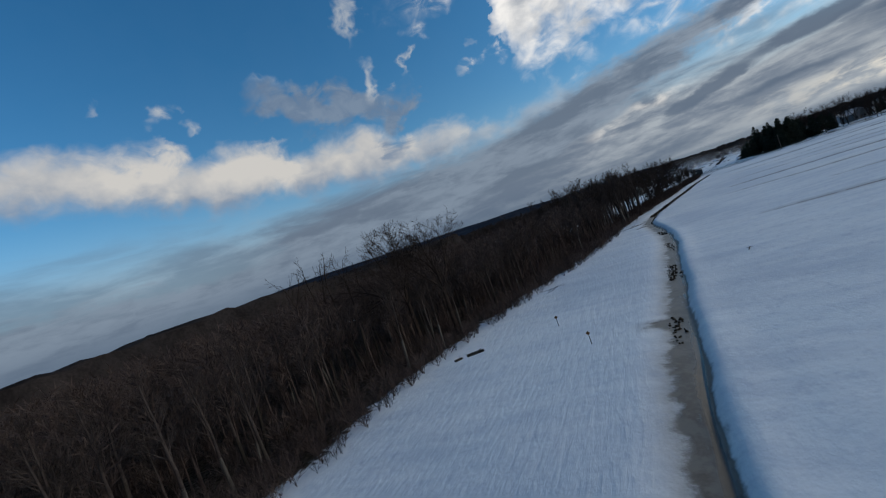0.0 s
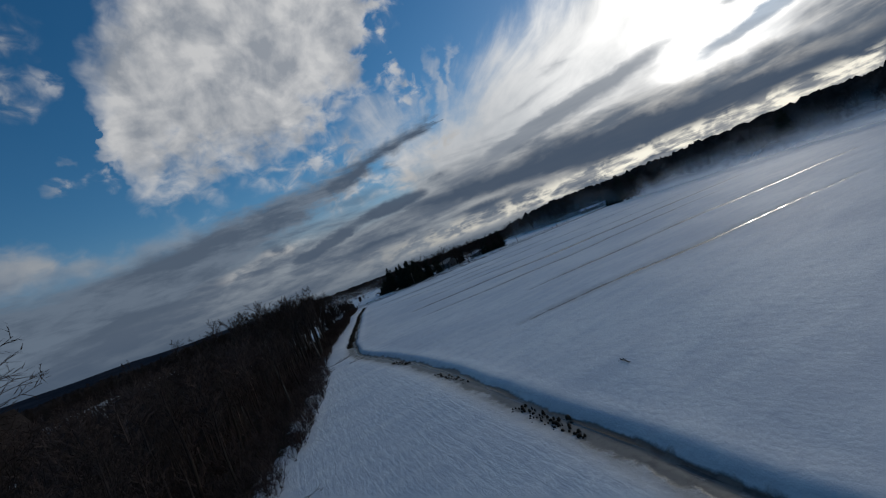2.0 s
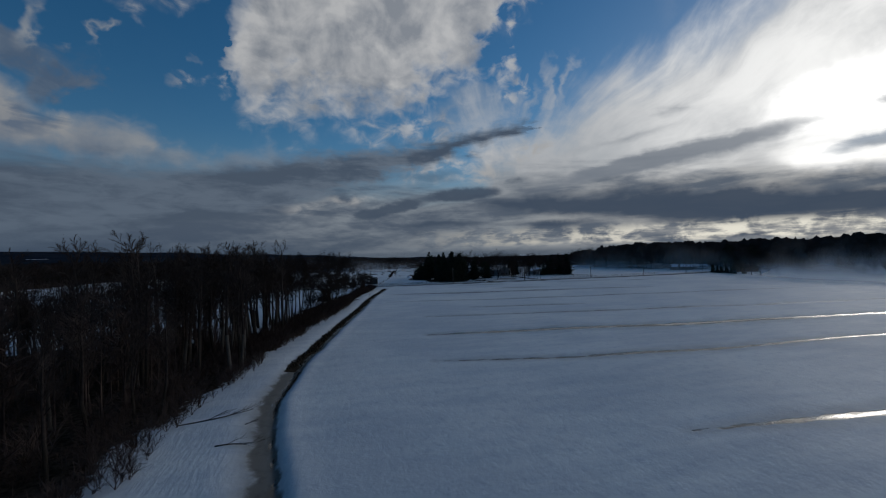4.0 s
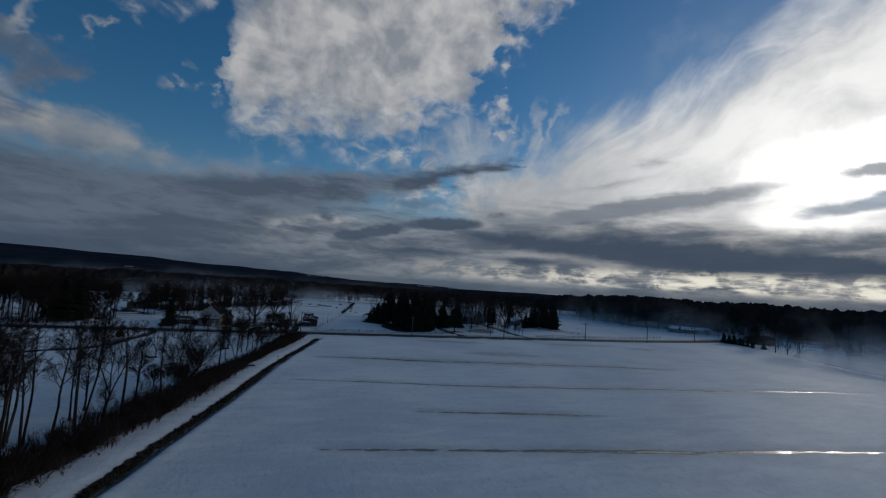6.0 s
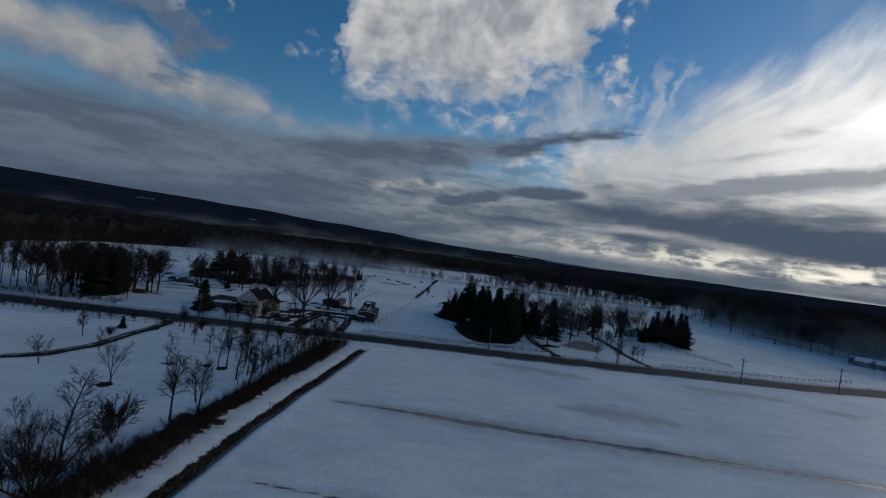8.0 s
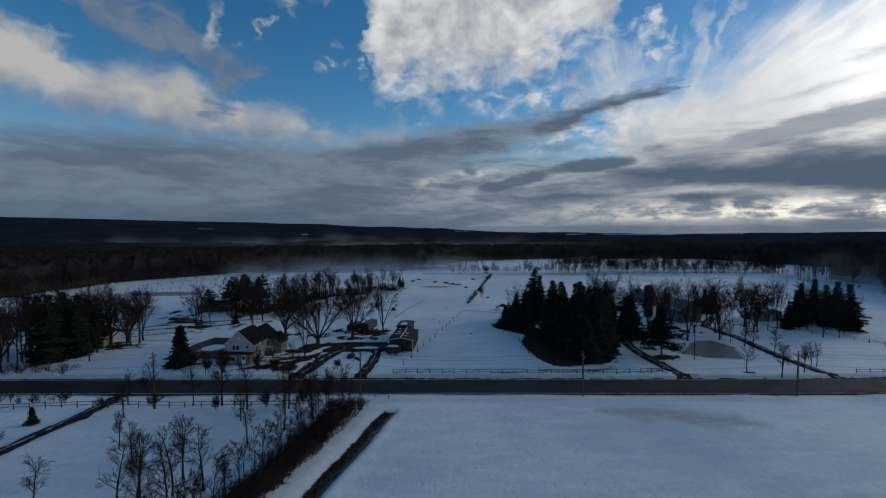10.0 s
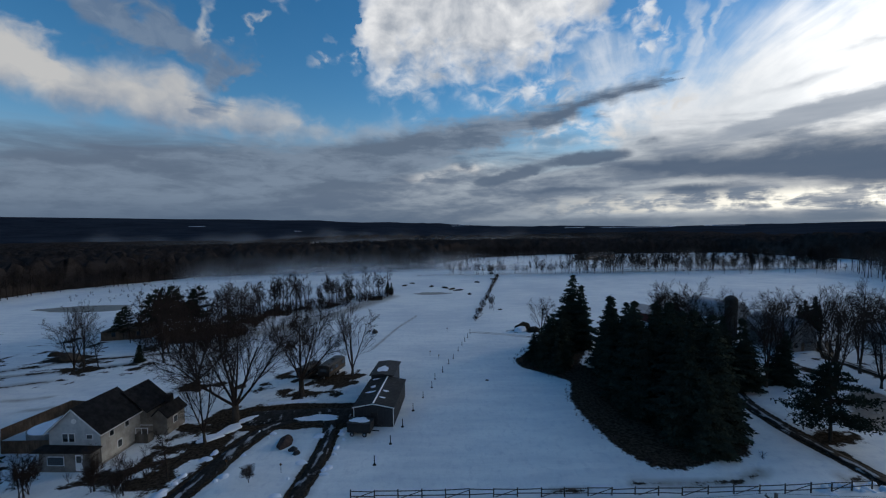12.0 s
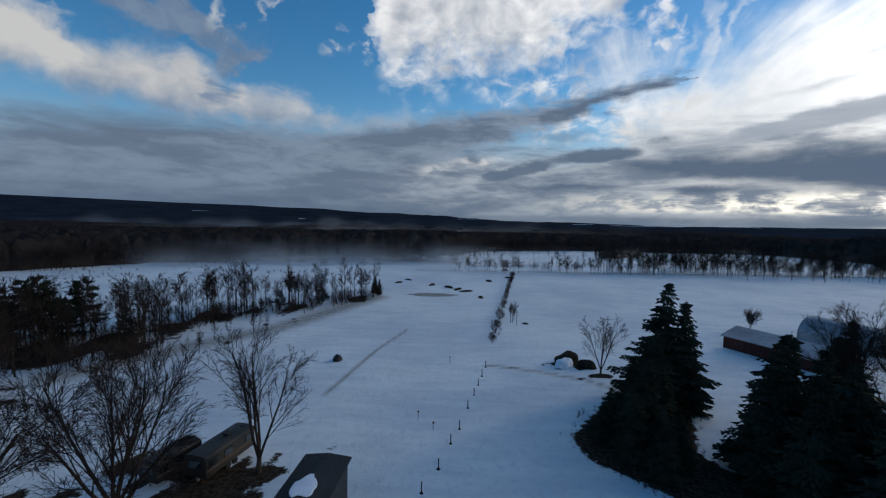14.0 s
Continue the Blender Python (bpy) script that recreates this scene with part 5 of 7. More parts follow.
for cx, cy, s in [(30.6, 126, 0.97), (32.6, 123.5, 0.86), (27, 120.5, 0.62), (23, 113.5, 0.58), (25.5, 115.5, 0.55), (20.5, 111, 0.45), (22.5, 107.5, 0.36), (25, 109.8, 0.32), (19.5, 115, 0.35), (23.5, 118.5, 0.5), (31.8, 105.6, 0.88), (34.0, 108.0, 0.78), (34.8, 104.6, 0.8), (30, 99, 0.78), (34.5, 101, 0.78), (31, 93, 0.93), (36, 96, 0.9), (40, 98, 0.8), (35, 90, 0.95), (40, 91, 0.88), (44, 95, 0.75), (30, 87, 0.75), (34, 84, 0.95),
                  (39, 85, 0.9), (41.5, 89, 0.75), (32, 79, 0.9), (36.5, 80, 0.8), (33, 76.5, 0.6), (42, 104, 0.7), (38, 107, 0.62), (23, 110, 0.35), (39.2, 83.5, 0.7)]:
    spots.append((cx, cy, s))
plant(fir, spots, "spruce grove by the road", 5)
plant([fir[1]], [(52, 96, 0.72), (94, 133, 0.5), (97, 134, 0.55), (88, 128, 0.5), (-91, 76, 0.9), (-88, 81, 0.86), (56, 108, 0.6), (121, 106, 0.8), (124, 114, 0.8), (119, 112, 0.75), (115, 116, 0.75), (110, 112, 0.65), (122, 120, 0.8), (-92, 82, 0.8), (-95, 85, 0.85), (-90, 86, 0.75), (-98, 88, 0.85), (104, 108, 0.5), (-22, 208, 0.3), (-24, 211, 0.34)], "spruces round the farmyards", 6)
plant(fir, [(61, 99, 0.55), (45, 112, 0.62), (49, 106, 0.7), (53, 104, 0.6), (46, 100, 0.7), (47, 117, 0.7), (54.2, 123.1, 0.73)], "spruces behind the grove", 15)
plant(young_fir, [(-59, 74, 1.15), (196.4, 64, 0.68), (198, 62.2, 0.6), (198.6, 60, 0.62), (199.3, 57.6, 0.5), (197.5, 54.5, 0.4), (196.6, 51.5, 0.45), (195.4, 48.5, 0.42), (196, 43.4, 0.5), (-64, 44, 0.35), (-68, 118, 0.5)], "single spruces", 7)
plant(wide_pine, [(51.2, 78.4, 1.0)], "pines by the farm drive", 14)
plant(pines, [(194, 46.6, 1.2), (-84, 150, 1.35), (-74, 152, 1.4), (-78, 147, 1.5), (-82, 143, 1.3), (-71, 144, 1.1), (-86, 138, 0.9), (-62, 148, 0.7), (-94, 150, 0.8), (-45, 182, 0.6), (-36, 190, 0.6)], "pines by the pond", 8)
plant(pines, [(246, 78, 2.0), (244, -40, 2.2), (252, 100, 2.1)], "tall pines beyond the field", 25)

# woods along the trail: single trees near the edge
g = rng(71)
spots = []
while len(spots) < 160:
    x, y = g.uniform(-100, -26), g.uniform(-225, -26)
    s = float(signed(np.array([x]), np.array([y]), WOODS_EDGE + [(-400, 50), (-400, -330)])[0])
    if 1.0 < s < 34 and g.uniform() < (1.0 if s < 16 else 0.5) and not (y > -45 and g.uniform() < 0.7):
        spots.append((x, y, g.uniform(0.75, 1.12) * (1.5 if y > -95 else 1.0)))
spots += [(g.uniform(-62, -47), g.uniform(-95, -64), g.uniform(1.2, 1.6)) for _ in range(24)]
tries = 0
while tries < 22:
    x, y = g.uniform(-70, -30), g.uniform(-64, -20)
    s = float(signed(np.array([x]), np.array([y]), WOODS_EDGE + [(-400, 50), (-400, -330)])[0])
    if 2.0 < s < 20 and (y < -34 or s < 12):
        spots.append((x, y, g.uniform(0.8, 1.2)))
        tries += 1
plant(wild, spots, "woodland edge trees", 9)
plant(snag, [(-76.8, -183.6, 1.0), (-78.2, -180.8, 0.98), (-77.5, -187.0, 1.0), (-84.2, -178.2, 0.98), (-77.3, -189.8, 0.92), (-83.6, -170.9, 0.95)], "thin bare trees rising from the woods", 26)
drop(big + snag + tall + gnarled + vase + slim + wild + shrub + fir + young_fir + pines + wide_pine)


def scatter(n, x0, x1, y0, y1, test, seed):
    g = rng(seed)
    out = []
    while len(out) < n:
        x, y = g.uniform(x0, x1, 4 * n), g.uniform(y0, y1, 4 * n)
        ok = test(x, y)
        out += list(zip(x[ok], y[ok]))
    return out[:n]


def hedge_x(y):
    return np.interp(y, [p[1] for p in WOODS_EDGE], [p[0] for p in WOODS_EDGE])


WEST = WOODS_EDGE + [(-400, 50), (-400, -330)]
light = [light_tree(131 + i, 11.0, 0.11, LIGHT, 0.2 + 0.06 * (i % 3), 1 + (i % 3 == 2), 0.5, 2.6) for i in range(6)]
far = [light_tree(141 + i, 11.0, 0.12, FAR, 0.22, 1 + (i % 3 == 2), 0.5, 3.2) for i in range(6)]
twiggy = [light_tree(151 + i, 2.6, 0.03, TWIGGY, 0.06, 4 + i % 3, 0.8) for i in range(5)]


def sized(spots, lo, hi, seed):
    g = rng(seed)
    return [(x, y, g.uniform(lo, hi)) for x, y in spots]


grove("undergrowth", twiggy, sized(scatter(1250, -80, -22, -225, -5, lambda x, y: (signed(x, y, WEST) > np.where(y < -110, -2.2, -1.0)) & (signed(x, y, WEST) < 5.0), 81), 0.35, 1.0, 82), M_BRUSH, "red brown leafless brush along the woods edge", "undergrowth")
grove("woods_brush", twiggy, sized(scatter(1100, -110, -40, -225, -62, lambda x, y: (signed(x, y, WEST) > 4) & (signed(x, y, WEST) < 34), 91), 0.7, 1.6, 92), M_BRUSH, "tangled leafless brush under the woods", "undergrowth")
grove("trailside_brush", twiggy, sized(scatter(420, -70, -28, -84, -10, lambda x, y: (signed(x, y, WEST) > -0.3) & (signed(x, y, WEST) < 5.5), 93), 0.7, 1.35, 94), M_HEDGE, "dark tangled brush at the foot of tall trees", "undergrowth")
grove("hedgerow", twiggy, sized(scatter(900, -42, -12, -36, 51, lambda x, y: (np.abs(x - hedge_x(y) + 2.0) < np.interp(y, [-36, -10, 5, 30, 51], [2.1, 1.8, 1.2, 2.4, 3.0])), 83), 0.45, 1.05, 84), M_HEDGE, "dense dark leafless hedge beside the snowy trail", "hedge")
grove("hedgerow_trees", light, [(hedge_x(y) - 3 + 2.0 * math.sin(7 * y), y, 0.5 + 0.25 * (0.5 + 0.5 * math.sin(3.7 * y))) for y in np.linspace(12, 51, 34)], M_TWIG, "thin bare saplings grown up through the hedge", "saplings", 83)
grove("woods", far, sized(scatter(1450, -150, -50, -250, -60, lambda x, y: (signed(x, y, WEST) > 5) & (signed(x, y, WEST) < 82), 85) + scatter(300, -230, -60, -330, -40, lambda x, y: signed(x, y, WEST) > 4, 86), 0.7, 1.15, 86), M_BRUSH, "dense dark leafless woods", "woods")
grove("thicket", twiggy, sized(scatter(400, -90, -18, 125, 212, lambda x, y: signed(x, y, HEDGE_ISLE) > 0.5, 87), 0.6, 1.6, 88), M_HEDGE, "bare thicket between snowy fields", "thicket")
grove("thicket_trees", light, sized(scatter(150, -90, -18, 125, 212, lambda x, y: signed(x, y, HEDGE_ISLE) > 1.0, 89), 0.5, 1.3, 90), M_TWIG, "bare trees rising from a thicket", "trees")

# ---- far woods ----
def canopy(name, mask, xs, ys, low, high, label, seed, mat=None):
    """Crowns of leafless woods far off, one rough uneven sheet with torn sides."""
    g = rng(seed)
    x, y, faces = grid(xs, ys)
    keep = mask(x, y)
    z = far_height(x, y) + g.uniform(low, high, len(x)) * (0.97 + 0.06 * wave(x, y, 60, seed))
    z = z + np.where((x > 190) & (y < 420), 5.2 + 2.2 * wave(x, y, 45, seed + 3), 0.0)
    z = np.where(keep, z, far_height(x, y) - 0.5)
    x = x + g.uniform(-0.3, 0.3, len(x)) * np.gradient(np.tile(xs, len(ys)).reshape(len(ys), -1), axis=1).ravel()
    some = keep[faces].any(1)
    used = np.unique(faces[some])
    back = np.zeros(len(x), int)
    back[used] = np.arange(len(used))
    me = mesh_np(name, np.stack([x, y, z], 1)[used], back[faces[some]], mat or M_WOODS)
    return tagged(new(name, me), label, "woods", kind="stuff")


NW_EDGE = [(-4600, 30), (-300, 60), (-205, 120), (-192, 185), (-190, 228), (-145, 283), (-60, 305), (4, 318), (4, 360), (40, 430), (120, 470), (300, 480), (330, 330), (226, 245), (216, 165), (228, 132), (262, 105), (265, 30), (255, -60), (235, -150), (240, -700), (4600, -700), (4600, 4600), (-4600, 4600)]


def north(x, y):
    gaps = (wave(x, y, 330, 91) > 0.62) & (np.hypot(x, y) > 560)
    return (signed(x, y, NW_EDGE) > 9) & ~gaps & (np.hypot(x, y) < 1250)


def hills(x, y):
    return (np.hypot(x, y) > 1150) & ~((wave(x, y, 260, 93) > 0.85) & (np.hypot(x, y) < 2400))


def west(x, y):
    return (signed(x, y, WOODS_EDGE + [(-4600, 20), (-4600, -4600), (-68, -4600)]) > 70) & (y < np.where(x < -140, 30, -50)) & ~((wave(x, y, 300, 92) > 0.7) & (x < -500))


def rows_of_trees():
    """Thin lines of bare trees between the far fields."""
    row_tree = [light_tree(161 + i, 10.0, 0.09, ROW, 0.10 + 0.05 * (i % 3), 1 + i % 3, 0.4, 2.8) for i in range(7)]
    hedge = [(x, 276 + 0.03 * x, 0.45) for x in np.arange(-14, 236, 1.1)]
    grove("row_hedge", twiggy, hedge, M_HEDGE, "low brush along the foot of a tree row", "brush", 103)
    g = rng(97)
    spots = [(x, 277 + 0.03 * x + g.normal(0, 2.5), g.uniform(0.35, 0.95)) for x in g.uniform(4, 235, 210)] + [(x, 279 + 0.03 * x + g.normal(0, 4), g.uniform(0.8, 1.5)) for x in 235 - 150 * g.uniform(0, 1, 110) ** 1.6] + [(g.uniform(130, 235), 268 - g.uniform(0, 10), g.uniform(0.5, 0.9)) for _ in range(30)]
    spots += [(x, 284 + 0.03 * x + abs(g.normal(0, 7)), g.uniform(0.9, 1.7)) for x in 250 - 175 * g.uniform(0, 1, 90) ** 1.5]
    spots += [(x, y, g.uniform(0.5, 1.2)) for x, y in zip(g.uniform(8, 260, 150), 300 + 140 * g.uniform(0, 1, 120) ** 0.8)]
    grove("tree_row", row_tree, [(x, y, s * 0.95) for x, y, s in spots], M_WOODS, "thin row of bare trees between snowy fields", "tree row", 98)
    spots = [(9.5 + 23.0 * t + g.normal(0, 0.5), 153 + 121 * t, g.uniform(0.2, 0.6)) for t in g.uniform(0, 1, 420)]
    grove("fence_brush", twiggy, spots, M_HEDGE, "low brush grown along an old fence line", "brush", 99)
    spots = [(16.5 + g.normal(0, 0.6), 174 + g.normal(0, 2.5), g.uniform(0.3, 0.5)) for _ in range(7)]
    grove("sapling_clump", light, spots, M_TWIG, "clump of bare saplings on the fence line", "saplings", 100)
    spots = [(g.uniform(-165, -60), g.uniform(195, 262), g.uniform(0.2, 0.7)) for _ in range(200)]
    grove("marsh_scrub", twiggy, spots, M_HEDGE, "sparse bare scrub on the snowy marsh", "scrub", 101)
    spots = [(192 + abs(g.normal(0, 8)) + 0.1 * abs(y - 30), y, g.uniform(0.4, 0.9)) for y in g.uniform(-110, 10, 70)] + [(g.normal(203, 5), g.uniform(34, 60), g.uniform(0.3, 0.6)) for _ in range(14)] + [(g.normal(214, 6), g.uniform(95, 120), g.uniform(0.3, 0.6)) for _ in range(16)]
    grove("field_edge_trees", light, spots, M_WOODS, "dark bare trees at the far edge of the field", "trees", 102)


def woods_front(line, count, depth, height, seed):
    """Trees at the front of a far wood, so that its edge shows stems and crowns."""
    g = rng(seed)
    spots = []
    for (ax, ay), (bx, by) in zip(line, line[1:]):
        L = math.hypot(bx - ax, by - ay)
        for _ in range(int(count * L / 100)):
            t, o = g.uniform(), abs(g.normal(0, depth)) - 2
            spots.append((ax + (bx - ax) * t - (by - ay) / L * o, ay + (by - ay) * t + (bx - ax) / L * o))
    return spots


rows_of_trees()
front = woods_front([(-300, 60), (-205, 120), (-192, 185), (-190, 228), (-145, 283), (-60, 305), (4, 318), (40, 420), (120, 465), (300, 475)], 85, 8, 12, 105)
front_east = woods_front([(235, -150), (255, -60), (265, 30), (262, 105), (228, 132), (216, 165), (226, 245), (330, 330)], 48, 8, 12, 106)
grove("woods_edge", far, sized(front, 0.8, 1.4, 107) + sized(front_east, 1.1, 1.95, 109), M_WOODS, "front rank of dark bare woodland trees", "woods", 108)
canopy("north_woods", north, axis([(-400, -190, 4.0), (-190, 10, 3.0), (10, 215, 5.0), (215, 420, 3.0)]), axis([(-200, 40, 4.0), (40, 420, 3.0), (420, 700, 5.0)]), 8, 17, "distant dark leafless woods under mist", 94)
# the hills take the woods colour that has shade and haze mixed in
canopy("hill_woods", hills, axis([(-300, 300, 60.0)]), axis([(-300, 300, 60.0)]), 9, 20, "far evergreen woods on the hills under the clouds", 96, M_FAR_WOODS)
canopy("west_woods", west, axis([(-420, -70, 5.0)])[:140], axis([(-340, 40, 5.0)]), 13.2, 15.4, "dense dark leafless woods reaching to the horizon", 95)


# ---- snowy clearings on the far hills ----
for az, rr, w, dep in ((29, 3100, 150, 50), (18, 2500, 60, 40), (-2.6, 3300, 240, 40), (-17, 2700, 200, 50), (-24, 3000, 700, 40), (-27.5, 2500, 120, 40), (-33, 2600, 300, 60)):
    c, n, w, dep = math.cos(radians(az)), math.sin(radians(az)), w * 0.3, dep * 0.35
    px, py = -n * rr, c * rr
    base = float(far_height(np.array([px]), np.array([py]))[0]) + 19
    u = np.linspace(-1, 1, 9)
    edge = 1 + 0.25 * np.sin(7 * u + az)
    low = np.column_stack([px + c * w * u + n * dep * edge * 0.5, py + n * w * u - c * dep * edge * 0.5, np.full(9, base)])
    top = np.column_stack([px + c * w * u * 0.9 - n * dep * 0.5, py + n * w * u * 0.9 + c * dep * 0.5, np.full(9, base + 1.4)])
    i = np.arange(8)
    tagged(new("far_field", mesh_np("far_field", np.concatenate([low, top]), np.stack([i, i + 1, i + 10, i + 9], 1), M_SNOW)), "snowy clearing on a far wooded hillside", "field", kind="structure")


# ---- ground mist ----
def mist(line, height, density, seed, layers=3, gap=9.0):
    """A low bank of mist along a line: soft layers, densest near the ground, gone at the top and at both ends."""
    mat = mist_material(density)
    pts = []
    for (ax, ay), (bx, by) in zip(line, line[1:]):
        n = max(2, int(math.hypot(bx - ax, by - ay) / 8))
        pts += [(ax + (bx - ax) * i / n, ay + (by - ay) * i / n) for i in range(n)]
    pts = np.array(pts + [line[-1]], float)
    for _ in range(5):
        pts[1:-1] = (pts[:-2] + 2 * pts[1:-1] + pts[2:]) / 4
    d = np.gradient(pts, axis=0)
    d /= np.linalg.norm(d, axis=1, keepdims=True)
    nrm = np.stack([-d[:, 1], d[:, 0]], 1)
    levels = np.linspace(0, 1, 9)
    n, k = len(pts), len(levels)
    along = np.arange(n) / (n - 1)
    sets, fades = [], []
    for j in range(layers):
        q = pts + nrm * (gap * j + 2.5 * np.sin(along * 23 + j * 2)[:, None])
        tall = height * (0.8 + 0.35 * np.sin(along * 17 + 3 * j + seed) * np.sin(along * 41 + j))
        z = tall[:, None] * levels[None] ** 1.3 + far_height(q[:, 0], q[:, 1])[:, None]
        v = np.concatenate([np.repeat(q[:, None], k, 1), z[..., None]], 2).reshape(-1, 3)
        i = (np.arange(n - 1)[:, None] * k + np.arange(k - 1)[None]).ravel()
        sets.append((v, np.stack([i, i + k, i + k + 1, i + 1], 1)))
        ends = np.clip(np.minimum(along, 1 - along) * 6, 0, 1)
        rise = np.clip(levels * 7, 0, 1) * (1 - levels) ** 1.6
        fades.append((ends[:, None] * rise[None] * 1.5).clip(0, 1).ravel())
    me = mesh_np("ground_mist", *joined(sets), mat)
    me.attributes.new("fade", "FLOAT", "POINT").data.foreach_set("value", np.concatenate(fades).astype(np.float32))
    me.polygons.foreach_set("use_smooth", np.ones(len(me.polygons), bool))
    return tagged(new("ground_mist", me), "thin white ground mist hanging low over the snow", "mist", kind="stuff")


mist([(-150, 258), (-100, 278), (-40, 294), (30, 310)], 17, 0.36, 1)
mist([(-30, 298), (60, 300), (150, 302), (245, 300)], 12, 0.42, 2)
mist([(205, 255), (206, 165), (216, 122), (245, 70), (243, -60), (222, -170)], 20, 0.5, 3, 3)
mist([(120, -215), (165, -90), (180, 0), (196, 45)], 14, 0.6, 6, 2)
mist([(30, 283), (120, 287), (200, 292), (250, 296)], 8, 0.4, 7, 1)
mist([(-420, 560), (-200, 640), (60, 620), (240, 560)], 30, 0.45, 4, 2, 40)
mist([(-900, 900), (-500, 1150), (-50, 1200)], 40, 0.4, 5, 1)

# ---- buildings and things ----
def window(parent, x0, x1, z0, z1, y, axis_x=True, trim=None):
    """A framed window on a wall that faces -y, or +x when axis_x is false."""
    def b(a0, a1, d0, d1, c0, c1):
        return block(a0, a1, y - d1, y - d0, c0, c1) if axis_x else block(y + d0, y + d1, a0, a1, c0, c1)
    fr = part("window_frame", b(x0 - 0.07, x1 + 0.07, 0.002, 0.05, z0 - 0.07, z1 + 0.07), trim or M_TRIM, parent)
    part("pane", b(x0, x1, 0.052, 0.062, z0, z1), M_GLASS, fr)


def gable(x0, x1, eave, ridge, y0, y1, base=-0.3, skew=0.5):
    xm = x0 + (x1 - x0) * skew
    return prism([(x0, base), (x1, base), (x1, eave), (xm, ridge), (x0, eave)], y0, y1)


def gable_roof(x0, x1, eave, ridge, y0, y1, over=0.35, thick=0.16, skew=0.5):
    xm = x0 + (x1 - x0) * skew
    sl, sr = (ridge - eave) / (xm - x0), (ridge - eave) / (x1 - xm)
    o = [(x0 - over, eave - over * sl), (xm, ridge), (x1 + over, eave - over * sr), (x1 + over, eave - over * sr + thick), (xm, ridge + thick * 1.15), (x0 - over, eave - over * sl + thick)]
    return prism([(x, z + 0.004) for x, z in o], y0 - over, y1 + over)


def farm_house():
    h = thing("farmhouse", "two storey gabled house, pale siding, dark shingle roof, stone ground floor", "house", (-46.6, 75.5, 0), -2)
    part("ground_floor", block(-3.3, 3.3, 0, 6.8, -0.3, 2.3), M_STONE, h, "grey stone veneer ground floor")
    part("upper_wall", gable(-3.3, 3.3, 4.3, 7.2, 0.002, 6.8, 2.3), M_SIDING, h, "pale lap siding gable wall")
    part("side_cladding", block(3.302, 3.33, 0.0, 6.8, 0.3, 4.1), M_SIDING_TAN, h)
    part("roof", gable_roof(-3.3, 3.3, 4.3, 7.2, 0, 6.8), M_ROOF, h, "dark shingle roof")
    part("rear_wing", gable(-2.0, 4.2, 4.0, 6.6, 6.8, 11.5), M_WING, h)
    part("rear_roof", gable_roof(-2.0, 4.2, 4.0, 6.6, 6.85, 11.5, 0.3), M_ROOF, h, "dark shingle roof")
    part("side_wing", gable(4.2, 6.3, 2.7, 3.7, 8.0, 12.0, -0.3), M_WING, h)
    part("wing_roof", gable_roof(4.25, 6.3, 2.7, 3.7, 8.0, 12.0, 0.3), M_ROOF, h, "dark shingle roof")
    part("chimney", block(4.6, 5.4, 10.2, 11.0, 3.0, 4.9, 0.03), M_ROOF, h)
    part("porch_roof", prism([(-4.0, 2.35), (3.5, 2.35), (3.5, 2.5), (-4.0, 2.62)], -1.7, -0.004), M_ROOF, h, "dark lean to porch roof")
    part("porch_wall", block(-3.3, 3.2, -1.45, -0.006, -0.3, 2.34), M_STONE, h, "grey stone veneer front")
    part("terrace", block(-4.6, -3.32, -1.7, 1.5, -0.2, 0.22), M_CONCRETE, h)
    part("back_steps", block(3.35, 5.2, 5.6, 6.7, -0.2, 1.2), M_WOOD, h)
    for y in (5.65, 6.6):
        part("handrail", block(3.4, 5.2, y - 0.03, y + 0.03, 2.0, 2.08), M_TRIM, h)
    for x in (3.45, 4.3, 5.15):
        part("baluster", block(x - 0.03, x + 0.03, 5.62, 5.68, 1.2, 2.0), M_TRIM, h)
    window(h, -1.5, -0.85, 3.0, 4.0, 0.0)
    window(h, -0.65, 0.0, 3.0, 4.0, 0.0)
    window(h, 1.6, 2.3, 3.4, 3.9, 0.0)
    window(h, -2.2, -0.2, 0.8, 1.8, -1.45)
    door = part("front_door", block(1.3, 2.2, -1.5, -1.453, 0.1, 2.1), M_TRIM, h, "white front door")
    part("door_pane", block(1.45, 2.05, -1.512, -1.501, 1.1, 1.95), M_GLASS, door)
    vent = bmesh.new()
    tube(vent, (0, -0.05, 5.6), (0, -0.003, 5.6), 0.32, 0.32, 14)
    part("gable_vent", vent, M_TRIM, h, "round white gable vent")
    for sg in (-1, 1):
        part("bargeboard", prism([(0, 7.12), (sg * 3.66, 3.9), (sg * 3.66, 4.06), (0, 7.28)], -0.40, -0.356), M_TRIM, h, "white board along the gable edge")
    for y in (1.4, 4.0):
        window(h, y, y + 0.6, 3.0, 3.8, 3.33, False)
    window(h, 2.6, 3.3, 0.9, 1.8, 3.33, False)
    window(h, 9.4, 10.2, 1.1, 2.0, 6.3, False)
    part("gutter", block(3.6, 3.68, -0.3, 6.8, 3.86, 3.96), M_TRIM, h)
    return h


